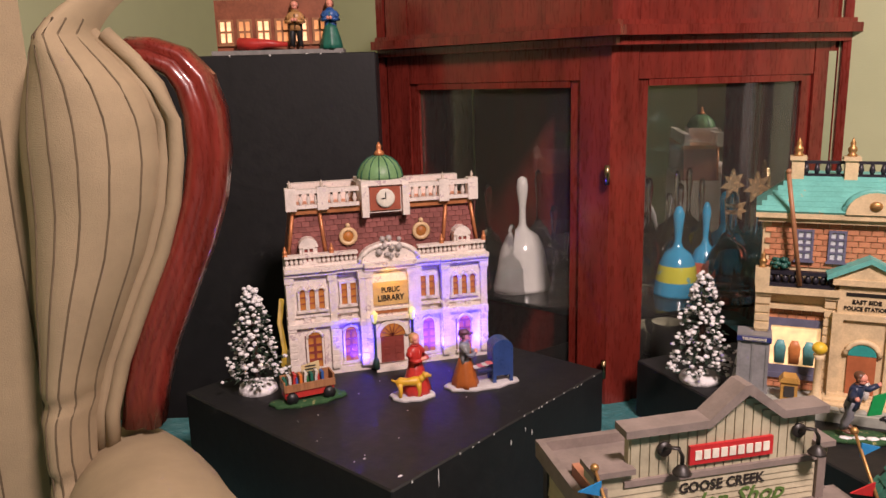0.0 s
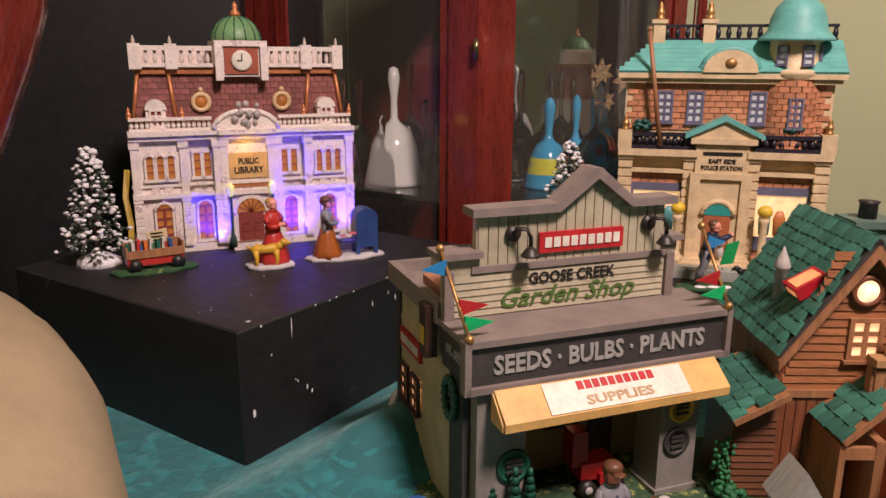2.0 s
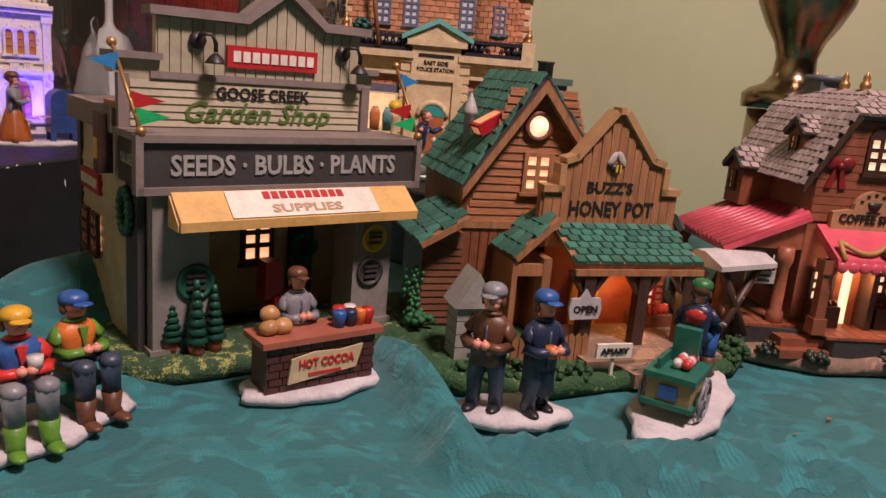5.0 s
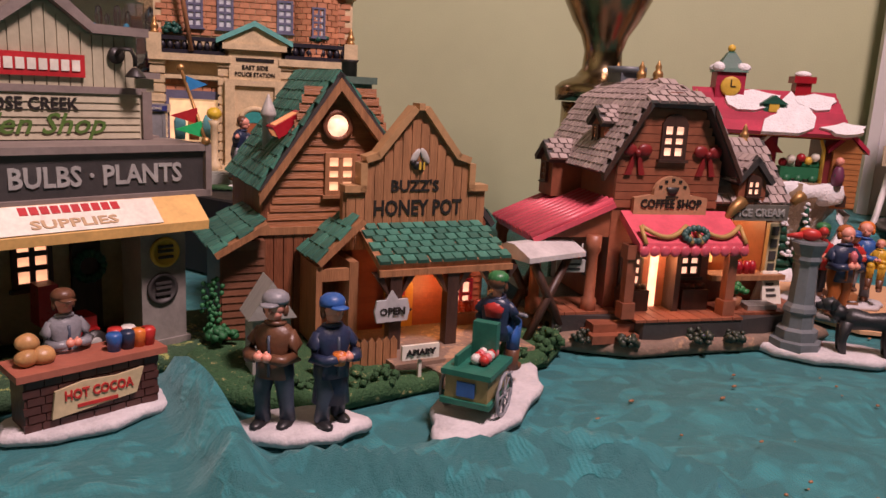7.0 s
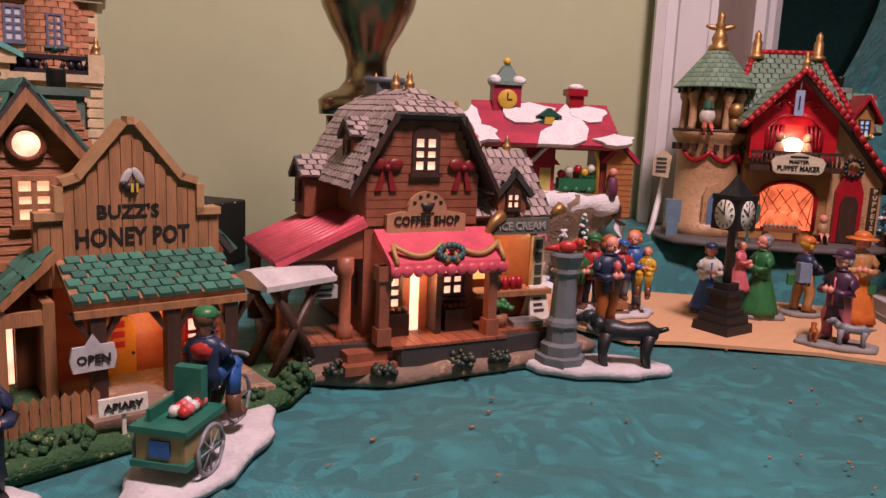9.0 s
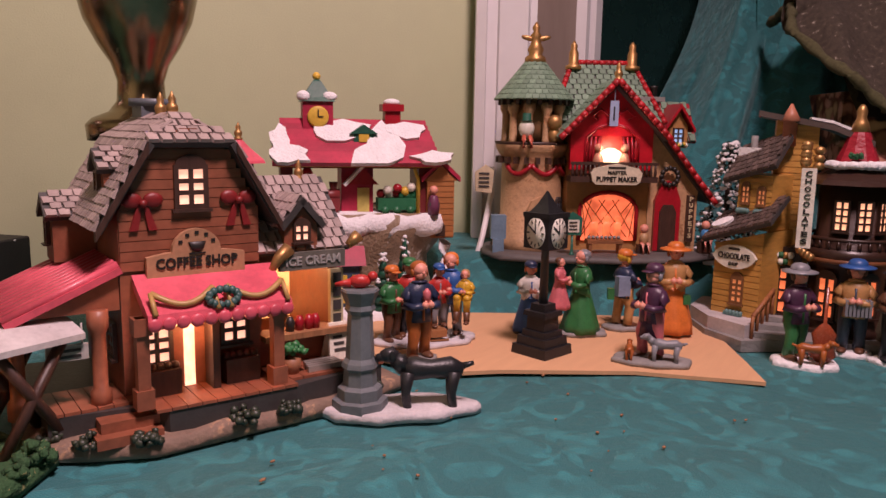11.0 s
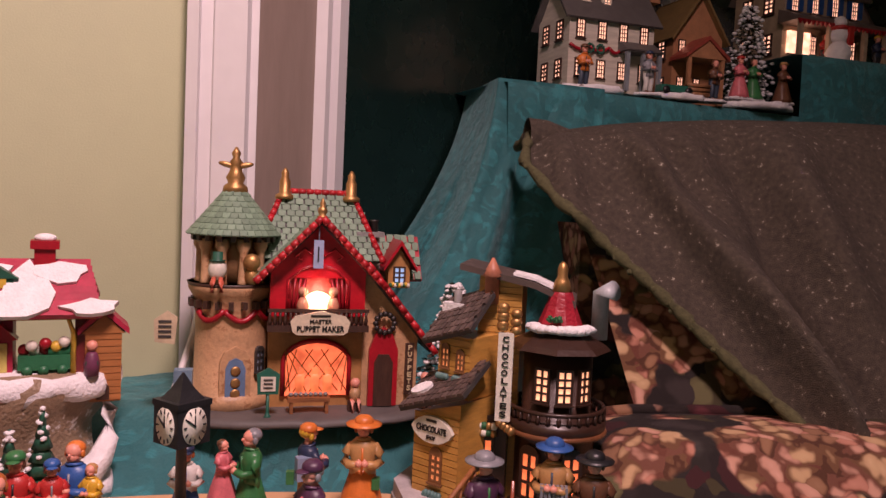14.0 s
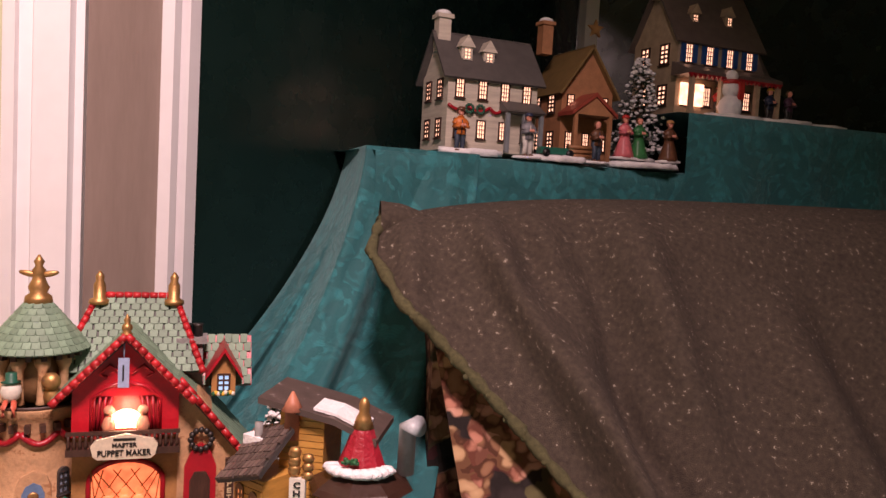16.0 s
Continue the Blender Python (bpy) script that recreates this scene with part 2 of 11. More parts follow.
        for k in range(len(path) - 1):
            for i in range(seg):
                j = (i + 1) % seg
                f.append((k * seg + i, k * seg + j, (k + 1) * seg + j, (k + 1) * seg + i))
        if ends:
            f += [tuple(range(seg)), tuple(range(len(path) * seg - 1, (len(path) - 1) * seg - 1, -1))]
        return self.faces_from(v, f, mi, m, True)

    def sheet(self, nx, ny, fn, mi=0, thick=0.0, smooth=True):
        """A surface fn(u, v), doubled downwards when thick."""
        v = [fn(i / nx, j / ny) for j in range(ny + 1) for i in range(nx + 1)]
        f = [(j * (nx + 1) + i, j * (nx + 1) + i + 1, (j + 1) * (nx + 1) + i + 1, (j + 1) * (nx + 1) + i) for j in range(ny) for i in range(nx)]
        return self.faces_from(v, f, mi, None, smooth)

    def rough(self, amount, scale, seed=0.0):
        for v in self.bm.verts:
            p = v.co * scale + Vector((seed, seed * 0.7, seed * 1.3))
            v.co += noise.noise_vector(p) * amount
        return self

    def bevel(self, w, seg=2):
        bmesh.ops.remove_doubles(self.bm, verts=self.bm.verts, dist=1e-6)
        bmesh.ops.bevel(self.bm, geom=list(self.bm.edges), offset=w, segments=seg, affect="EDGES", profile=0.6)
        return self

    def mesh(self, name, mats):
        bmesh.ops.recalc_face_normals(self.bm, faces=self.bm.faces)
        me = bpy.data.meshes.new(name)
        self.bm.to_mesh(me)
        self.bm.free()
        for m in (mats if isinstance(mats, (list, tuple)) else [mats]):
            me.materials.append(m)
        return me


def part(name, build, mats, parent, label=""):
    ob = new(name, build.mesh(name, mats))
    ob.parent = parent
    if label:
        ob["label"] = label
    return ob


def thing(name, at, label, category, group="", kind=""):
    """An Empty at the base of a thing; at is (x, y, z, turn in degrees)."""
    ob = new(name)
    ob.empty_display_size = 0.01
    ob.matrix_world = pose(at[0], at[1], at[2], 0, 0, at[3] if len(at) > 3 else 0)
    return tagged(ob, label, category, group, kind)


def solid(name, build, mats, at, label, category, group="", kind=""):
    ob = new(name, build.mesh(name, mats))
    ob.matrix_world = pose(at[0], at[1], at[2], 0, 0, at[3] if len(at) > 3 else 0)
    return tagged(ob, label, category, group, kind)


def text_part(name, words, size, parent, m, material, depth=0.0004, space=1.0, fit=None, slant=0.0):
    """Raised lettering in the built-in font, turned into a mesh; m is its local pose, fit its width."""
    cu = bpy.data.curves.new(name, "FONT")
    cu.body, cu.size, cu.extrude, cu.align_x, cu.align_y, cu.space_character, cu.resolution_u = words, size, depth, "CENTER", "CENTER", space, 2
    cu.offset, cu.shear = size * (0.012 if slant else 0.024), slant
    tmp = bpy.data.objects.new(name, cu)
    scene.collection.objects.link(tmp)
    dg = bpy.context.evaluated_depsgraph_get()
    me = bpy.data.meshes.new_from_object(tmp.evaluated_get(dg))
    bpy.data.objects.remove(tmp)
    bpy.data.curves.remove(cu)
    if fit:
        w = max(v.co.x for v in me.vertices) - min(v.co.x for v in me.vertices)
        for v in me.vertices:
            v.co.x *= fit / w
    me.materials.clear()
    me.materials.append(material)
    ob = new(name, me)
    ob.parent = parent
    ob.matrix_basis = m
    return ob


UP = pose(0, 0, 0, 90, 0, 0)  # turns flat lettering upright, facing -y

# ---- room ----
WN = Vector((math.cos(radians(48)), math.sin(radians(48)), 0))
WD = Vector((math.sin(radians(48)), -math.cos(radians(48)), 0))
WC = 1.09


def wall_pt(s, off=0.0):
    """A point on the green wall: s metres along it, off metres in front."""
    return WN * (WC - off) + WD * s


FLOOR, CEIL = -0.55, 1.9


def wall_between(name, a, b, z0, z1, mats, label, thick=0.1):
    d = Vector((b[0] - a[0], b[1] - a[1], 0))
    L = d.length
    w = Build()
    w.box(0, L, 0, thick, z0, z1)
    return solid(name, w, mats, (a[0], a[1], 0, math.degrees(math.atan2(d.y, d.x))), label, "wall", kind="structure")


S_TRIM = WD.dot(Vector((1.094, 0.44, 0)))
a, b = wall_pt(-1.6), wall_pt(S_TRIM + 0.03)
wall_between("wall_north", a, b, FLOOR, CEIL, wall_green, "sage green painted wall behind the display")
BAY0, BAY1, BAY2 = Vector((1.30, 0.372, 0)), Vector((2.58, 0.147, 0)), Vector((2.80, -1.3, 0))
wall_between("wall_west", (-1.3, -2.6), a, FLOOR, CEIL, wall_green, "sage green painted wall of the room")
wall_between("wall_south", (3.0, -2.6), (-1.3, -2.6), FLOOR, CEIL, wall_beige, "plain painted wall of the room")
wall_between("wall_east", BAY2, (3.0, -2.6), FLOOR, CEIL, wall_beige, "plain painted wall of the room")
fl = Build()
fl.slab([(-2.6, -2.7), (3.2, -2.7), (3.2, 2.6), (-2.6, 2.6)], FLOOR - 0.05, FLOOR)
solid("floor", fl, floor_wood, (0, 0, 0), "brown wooden floor under the tables", "floor", kind="structure")
cl = Build()
cl.slab([(-2.6, -2.7), (3.2, -2.7), (3.2, 2.6), (-2.6, 2.6)], CEIL, CEIL + 0.05)
solid("ceiling", cl, ceiling_white, (0, 0, 0), "plain white ceiling", "ceiling", kind="structure")

# ---- window bay ----
def bay_window():
    win = thing("window_1", (0, 0, 0), "white-cased bay window with dark night panes", "window", kind="structure")
    c = Build()
    p, q = wall_pt(S_TRIM + 0.005, 0.02), Vector((1.148, 0.385, 0))
    d = (q - p).normalized()
    n = Vector((d.y, -d.x, 0))
    if n.x > 0:
        n = -n
    L = (q - p).length
    # moulded casing: steps across its width
    xs = [(0, 0.0), (0.0, 0.022), (0.012, 0.026), (0.014, 0.018), (0.026, 0.018), (0.028, 0.024), (L - 0.012, 0.03), (L - 0.008, 0.02), (L, 0.02), (L, 0.0)]
    poly = [(p + d * x + n * y).xy for x, y in xs]
    c.slab([tuple(v) for v in poly], FLOOR, CEIL - 0.002)
    part("window_casing", c, trim_white, win)
    j = Build()
    e = Vector((1.245, 0.374, 0))
    dj = (e - q).normalized()
    nj = Vector((-dj.y, dj.x, 0))
    poly = [q, e, e + nj * 0.05, q + nj * 0.05]
    j.slab([tuple(v.xy) for v in poly], FLOOR, CEIL - 0.002)
    part("window_jamb", j, jamb_brown, win, "brown inner jamb")
    s = Build()
    f = BAY0
    ds = (f - e).normalized()
    ns = Vector((-ds.y, ds.x, 0))
    Ls = (f - e).length
    xs = [(0, 0), (Ls * 0.12, -0.012), (Ls * 0.3, -0.012), (Ls * 0.36, -0.004), (Ls * 0.5, -0.004), (Ls * 0.56, -0.014), (Ls * 0.9, -0.014), (Ls, 0), (Ls, 0.04), (0, 0.04)]
    s.slab([tuple((e + ds * x + ns * y).xy) for x, y in xs], FLOOR, CEIL - 0.002)
    part("window_sash", s, trim_white, win, "white moulded window sash")
    for k, (u, v) in enumerate(((BAY0, BAY1), (BAY1, BAY2))):
        dd = (v - u).normalized()
        nn = Vector((-dd.y, dd.x, 0))
        g = Build()
        g.slab([tuple(w.xy) for w in (u, v, v + nn * 0.03, u + nn * 0.03)], FLOOR, CEIL - 0.002)
        part("window_pane", g, night_glass, win, "dark night window pane")
    m = Build()
    m.slab([(2.55, 0.12), (2.57, 0.09), (2.60, 0.13), (2.58, 0.144)], FLOOR, CEIL - 0.002)
    part("mullion", m, trim_white, win)
    return win


bay_window()

# ---- tables and cloths ----
def bump_sum(x, y, items):
    """Folds: ridges (x0, y0, x1, y1, width, height) added up."""
    h = 0.0
    for x0, y0, x1, y1, w, k in items:
        dx, dy = x1 - x0, y1 - y0
        L2 = dx * dx + dy * dy
        t = min(1, max(0, ((x - x0) * dx + (y - y0) * dy) / L2))
        d2 = (x - x0 - t * dx) ** 2 + (y - y0 - t * dy) ** 2
        h += k * math.exp(-d2 / (w * w)) * (0.35 + 0.65 * math.sin(math.pi * (0.15 + 0.7 * t)))
    return h


FOLDS = [(0.246, 0.39, 0.236, 0.26, 0.010, 0.030), (0.262, 0.262, 0.345, 0.175, 0.010, 0.020), (0.325, 0.235, 0.42, 0.15, 0.012, 0.020), (0.225, 0.26, 0.27, 0.17, 0.011, 0.016), (0.17, 0.30, 0.21, 0.18, 0.016, 0.008), (0.36, 0.20, 0.52, 0.13, 0.02, 0.008), (0.12, 0.30, 0.10, 0.20, 0.02, 0.007),
         (-0.02, 0.46, 0.10, 0.52, 0.05, 0.025), (0.02, 0.42, 0.08, 0.40, 0.03, 0.012), (0.05, 0.50, 0.20, 0.62, 0.03, 0.03), (0.48, 0.22, 0.66, 0.14, 0.03, 0.004),
         (0.82, 0.12, 0.98, -0.02, 0.03, 0.004), (0.30, 0.15, 0.55, 0.05, 0.04, 0.005), (0.6, 0.05, 0.9, -0.1, 0.05, 0.006)]
# the cloth climbs a hidden riser below the toy theatre
RISE = 0.052


def riser(x, y):
    # distance past the riser's front edge, along the wall normal
    e = (x - 0.925) * WN.x + (y - 0.325) * WN.y - 0.045
    return max(0.0, min(1.0, e / 0.035)) if x > 0.9 else 0.0


def smooth01(t):
    return t * t * (3 - 2 * t)


def table_cloth_surface(u, v):
    x, y = -0.75 + 2.15 * u, -0.75 + 1.75 * v
    h = bump_sum(x, y, FOLDS) + 0.0015 * noise.noise((x * 9, y * 9, 1.7)) - 0.0015
    open_cloth = smooth01(min(1, max(0, (0.24 - y) / 0.10))) if x > 0.40 else 0.0
    if x > 0.68:
        open_cloth *= smooth01(min(1, max(0, (0.01 - y) / 0.07)))
    h += open_cloth * (0.0036 * math.sin(34 * (0.80 * y + 0.45 * x) + 1.6 * noise.noise((x * 6, y * 6, 4.1))) + 0.0012 * noise.noise((x * 30, y * 44, 2.2)))
    # the cloth sinks towards the first black box
    e = 0.67 * (y - 0.587) - 0.74 * (x + 0.049) + 0.085
    if x < 0.12 or e > 0:
        h -= 0.036 * smooth01(min(1, max(0, e / 0.085))) * smooth01(min(1, max(0, (0.17 - x) / 0.06)))
    return (x, y, h)


tc = Build()
tc.sheet(260, 210, table_cloth_surface)
solid("tablecloth", tc, cloth, (0, 0, 0), "teal green damask tablecloth lying in soft folds", "tablecloth")
tt = Build()
tt.box(-0.75, 1.40, -0.75, 1.0, -0.13, -0.09)
for x, y in ((-0.7, -0.7), (1.35, -0.7), (-0.7, 0.95), (1.35, 0.95)):
    tt.box(x - 0.03, x + 0.03, y - 0.03, y + 0.03, FLOOR, -0.13)
solid("display_table", tt, floor_wood, (0, 0, 0), "plain wooden table under the green cloth", "table")


def black_box(name, at, w, d, h, chips, label):
    t = thing(name, at, label, "display box")
    b = Build()
    b.box(0, w, 0, d, 0, h)
    b.bevel(0.0015, 1)
    part("body", b, black_paint, t)
    c = Build()
    rnd = random.Random(len(chips) + int(w * 1000))
    for (x, y, z, sx, sy, sz) in chips:
        n = 6
        c.faces_from([(x + sx * (rnd.uniform(0.6, 1.2)) * math.cos(2 * math.pi * i / n), y + sy * rnd.uniform(0.6, 1.2) * math.sin(2 * math.pi * i / n) if sy else y, z + (sz * rnd.uniform(0.6, 1.2) * (math.sin(2 * math.pi * i / n))) if sz else z) for i in range(n)], [tuple(range(n))])
    if chips:
        part("paint_chip", c, chip_white, t, "white chips in the black paint")
    return t


def chips_for(w, d, h, seed, n):
    """Chips along the front edges of the top, and scratches on top and front."""
    r = random.Random(seed)
    out = []
    for k in range(n):
        x = r.uniform(0.01, w - 0.01)
        out.append((x, -0.0006, h - r.uniform(0, 0.002), r.uniform(0.0006, 0.002), 0, r.uniform(0.0005, 0.0015)))
        y = r.uniform(0.01, d - 0.01)
        out.append((r.uniform(0.004, w * 0.9), y * 0.6, h + 0.0005, r.uniform(0.0005, 0.0016), r.uniform(0.0004, 0.0012), 0))
        if k % 2 == 0:
            out.append((r.uniform(0.01, w * 0.8), -0.0006, r.uniform(h * 0.2, h * 0.9), r.uniform(0.0004, 0.001), 0, r.uniform(0.001, 0.004)))
    return out


BOX_H = 0.079
# the front edge of the library's box runs from its near corner to its right corner
BH = BOX_H + 0.045
black_box("display_box", (-0.049, 0.587, -0.045, 47.8), 0.348, 0.336, BH,
          chips_for(0.348, 0.336, BH, 3, 16) + [(0.058, -0.0006, BH - 0.012, 0.0006, 0, 0.012), (0.022, 0.012, BH + 0.0006, 0.0035, 0.002, 0), (0.012, -0.0006, 0.05, 0.002, 0, 0.004)],
          "black painted wooden display box with chipped edges")
black_box("display_box", (0.360, 0.580, 0, 21.5), 0.348, 0.336, 0.072, chips_for(0.348, 0.336, 0.072, 8, 22), "black painted wooden display box with worn chipped corners")
black_box("display_tower", (-0.46, 1.07, FLOOR, 1.5), 0.375, 0.16, 0.458 - FLOOR, chips_for(0.375, 0.16, 0.458 - FLOOR, 5, 6), "tall matt black display box standing behind the library")


# ---- cherry cabinet ----
def cabinet():
    cab = thing("curio_cabinet", (0, 0, 0), "dark cherry wood curio cabinet with glass doors and mirrored back", "cabinet")
    C = Vector((0.205, 0.925, 0))
    L = Vector((-0.075, 1.165, 0))
    R = Vector((0.515, 1.005, 0))
    backR, backL = wall_pt(WD.dot(R) + 0.005, 0.006), wall_pt(WD.dot(L) - 0.06, 0.006)
    z0, z1, top = FLOOR, 0.415, 0.62

    def panel(name, a, b, zz0, zz1, out0, out1, mats, label=""):
        d = (b - a).normalized()
        n = Vector((d.y, -d.x, 0))
        k = Build()
        k.slab([tuple(v.xy) for v in (a + n * out0, b + n * out0, b + n * out1, a + n * out1)], zz0, zz1)
        return part(name, k, mats, cab, label)

    for a, b, post in ((L, C, 0.042), (C, R, 0.036)):
        d = (b - a).normalized()
        w = (b - a).length
        # rails and stiles of the door
        panel("post", a, a + d * post, z0, top, -0.02, 0.0, cherry)
        panel("post", b - d * post, b, z0, top, -0.02, 0.0, cherry)
        a2, b2 = a + d * (post + 0.001), b - d * (post + 0.001)
        panel("stile", a2, a2 + d * 0.014, -0.30, 0.412, -0.016, -0.004, cherry)
        panel("stile", b2 - d * 0.014, b2, -0.30, 0.412, -0.016, -0.004, cherry)
        panel("rail", a2, b2, 0.4125, top, -0.02, -0.001, cherry)
        panel("rail", a2, b2, z0, -0.301, -0.02, -0.001, cherry)
        panel("bead", a2 + d * 0.0145, b2 - d * 0.0145, 0.404, 0.412, -0.014, -0.002, cherry)
        g = panel("glass_pane", a2 + d * 0.0145, b2 - d * 0.0145, -0.30, 0.4035, -0.011, -0.008, pane)
        g.visible_shadow = False
        # stepped cornice
        for za, zb, o in ((0.452, 0.462, 0.012), (0.4625, 0.474, 0.022), (0.4745, 0.480, 0.016)):
            panel("cornice", a - d * o * 0.5, b + d * o, za, zb, -0.01, o, cherry)
    h = Build()
    for zz in (0.30, 0.05, -0.2):
        h.tube([(C.x - 0.004, C.y - 0.006, zz - 0.012), (C.x - 0.004, C.y - 0.006, zz + 0.012)], 0.0035)
    part("hinge", h, bronze, cab)
    bk = Build()
    m0, m1 = wall_pt(WD.dot(L) - 0.05, 0.012), wall_pt(WD.dot(R), 0.012)
    bk.slab([tuple(v.xy) for v in (m0, m1, m1 + WN * 0.004, m0 + WN * 0.004)], -0.3, 0.44)
    part("mirror_back", bk, mirror, cab, "mirrored back panel")
    for nm, p, q in (("side_panel", R + Vector((0.0, 0.002, 0)), backR), ("side_panel", L + Vector((-0.004, 0.0, 0)), backL)):
        d = (q - p).normalized()
        n = Vector((d.y, -d.x, 0))
        k = Build()
        k.slab([tuple(v.xy) for v in (p, q, q - n * 0.012, p - n * 0.012)], z0, top)
        part(nm, k, cherry, cab)
    cx = (L + C + R) / 3

    def inset(v, f=0.93):
        return tuple((cx + (v - cx) * f).xy)

    outline = [inset(v, 0.9) for v in (L, C, R, backR, backL)]
    for zz in (0.112, -0.12):
        k = Build()
        k.slab(outline, zz - 0.006, zz)
        part("shelf", k, shelf_glass, cab, "greenish glass shelf")
    k = Build()
    k.slab([inset(v, 0.97) for v in (L, C, R, backR, backL)], 0.44, top)
    part("top_box", k, cherry, cab)
    k = Build()
    k.slab([inset(v, 0.97) for v in (L, C, R, backR, backL)], z0, -0.31)
    part("bottom_box", k, cherry, cab)
    return cab


cabinet()


# ---- wing chair ----
def wing_chair():
    ch = thing("wing_chair", (0, 0, 0), "beige upholstered wing chair with carved cherry wood trim", "armchair")
    outer = [(-0.257, 0.122), (-0.250, 0.155), (-0.238, 0.195), (-0.217, 0.243), (-0.198, 0.285), (-0.184, 0.325), (-0.177, 0.365), (-0.178, 0.400), (-0.187, 0.429), (-0.206, 0.450), (-0.232, 0.459), (-0.252, 0.460)]
    w = Build()
    # moulded strip: a rounded rail with two grooves
    prof = [(0.0, 0.004), (0.004, -0.004), (0.009, -0.007), (0.013, -0.003), (0.016, -0.009), (0.024, -0.012), (0.030, -0.006), (0.033, 0.004), (0.033, 0.02), (0.0, 0.02)]
    n = len(prof)
    vs, fs = [], []
    for k, (x, z) in enumerate(outer):
        a, b = outer[max(0, k - 1)], outer[min(len(outer) - 1, k + 1)]
        tx, tz = b[0] - a[0], b[1] - a[1]
        l = math.hypot(tx, tz)
        nx, nz = -tz / l, tx / l
        s = 1.05 if k < 8 else 1.0 - 0.12 * (k - 8)
        for o, y in prof:
            vs.append((x + nx * o * s, 0.64 + y - 0.03 * (0.46 - z), z + nz * o * s))
    for k in range(len(outer) - 1):
        for i in range(n):
            j = (i + 1) % n
            fs.append((k * n + i, k * n + j, (k + 1) * n + j, (k + 1) * n + i))
    fs += [tuple(range(n)), tuple(range(len(outer) * n - 1, (len(outer) - 1) * n - 1, -1))]
    w.faces_from(vs, fs, 0, None, True)
    part("wing_trim", w, cherry, ch, "polished carved cherry wood rail")
    inner = [(-0.293, 0.110), (-0.290, 0.145), (-0.276, 0.19), (-0.254, 0.24), (-0.233, 0.285), (-0.220, 0.325), (-0.214, 0.362), (-0.214, 0.392), (-0.224, 0.420), (-0.240, 0.440), (-0.262, 0.462)]
    p = Build()
    p.tube([(x - 0.002, 0.630 - 0.03 * (0.46 - z), z) for x, z in inner], 0.0065)
    p.tube([(x - 0.013, 0.632 - 0.03 * (0.46 - z), z) for x, z in inner], 0.006)
    part("piping", p, upholstery, ch)

    def edge_x(z):
        for (xa, za), (xb, zb) in zip(inner, inner[1:]):
            if z <= zb:
                t = max(0, min(1, (z - za) / (zb - za)))
                return xa + (xb - xa) * t - 0.013
        return inner[-1][0] - 0.013

    def wing(u, v):
        z = 0.03 + 0.465 * v
        x1 = edge_x(min(z, 0.46))
        if z > 0.46:
            x1 += 0.010 * (z - 0.46) / 0.035
        x0 = -0.352 + 0.05 * max(0, (v - 0.72) / 0.28) ** 2 + 0.015 * v
        x = x0 + (x1 - x0) * u
        puff = math.sin(math.pi * min(1, max(0, u))) ** 0.5
        topfall = max(0, (v - 0.9) / 0.1) ** 2
        y = 0.635 - 0.055 * puff + 0.05 * topfall + 0.003 * noise.noise((x * 20, 0, z * 14))
        crease = 0.006 * math.exp(-((z - 0.165 - 0.1 * (x + 0.3)) / 0.006) ** 2) + 0.006 * math.exp(-((z - 0.095) / 0.006) ** 2)
        return (x, y + crease, z)

    s = Build()
    s.sheet(40, 70, wing)
    part("wing_cushion", s, upholstery, ch)
    st = Build()
    for u in (0.2, 0.38, 0.56, 0.74, 0.9):
        pts = []
        for k in range(36):
            q = Vector(wing(u + 0.02 * math.sin(k * 0.09), 0.02 + 0.93 * k / 35))
            pts.append((q.x, q.y - 0.0002, q.z))
        st.tube(pts, 0.0009, seg=5)
    part("stitching", st, seam, ch)

    def back(u, v):
        x, z = -0.72 + 0.385 * u, 0.0 + 0.62 * v
        return (x, 0.66 - 0.07 * math.sin(math.pi * min(1, 0.08 + 0.84 * u)) + 0.003 * noise.noise((x * 12, 1, z * 9)), z)

    s = Build()
    s.sheet(24, 40, back)
    part("backrest", s, upholstery, ch)
    sb = Build()
    for u in (0.94, 0.84, 0.74):
        sb.tube([(Vector(back(u, k / 20)) + Vector((0, -0.0004, 0)))[:] for k in range(21)], 0.0009, seg=5)
    part("back_stitching", sb, seam, ch)
    # rounded arm, sagging towards its front scroll
    path = [(-0.305, 0.665, 0.055), (-0.265, 0.60, 0.062), (-0.222, 0.52, 0.066), (-0.182, 0.44, 0.062), (-0.150, 0.375, 0.050), (-0.128, 0.325, 0.036)]
    rad = [0.052, 0.062, 0.070, 0.073, 0.070, 0.064]
    a = Build()
    seg = 28
    vs, fs = [], []
    fine = []
    for k in range(len(path) - 1):
        for q in range(6):
            t = q / 6
            fine.append((Vector(path[k]).lerp(Vector(path[k + 1]), t), rad[k] + (rad[k + 1] - rad[k]) * t))
    fine.append((Vector(path[-1]), rad[-1]))
    side_dir = Vector((0.87, 0.5, 0)).normalized()
    for k, (c, r) in enumerate(fine):
        for i in range(seg):
            t = 2 * math.pi * i / seg
            zz = r * math.sin(t)
            if zz < 0:
                zz *= 5
            q = c + side_dir * (r * math.cos(t)) + Vector((0, 0, zz))
            q += noise.noise_vector(q * 16) * 0.0035
            vs.append(q)
    for k in range(len(fine) - 1):
        for i in range(seg):
            j = (i + 1) % seg
            fs.append((k * seg + i, k * seg + j, (k + 1) * seg + j, (k + 1) * seg + i))
    fs += [tuple(range(seg)), tuple(range(len(fine) * seg - 1, (len(fine) - 1) * seg - 1, -1))]
    a.faces_from(vs, fs, 0, None, True)
    part("arm", a, upholstery, ch)
    sc = Build()
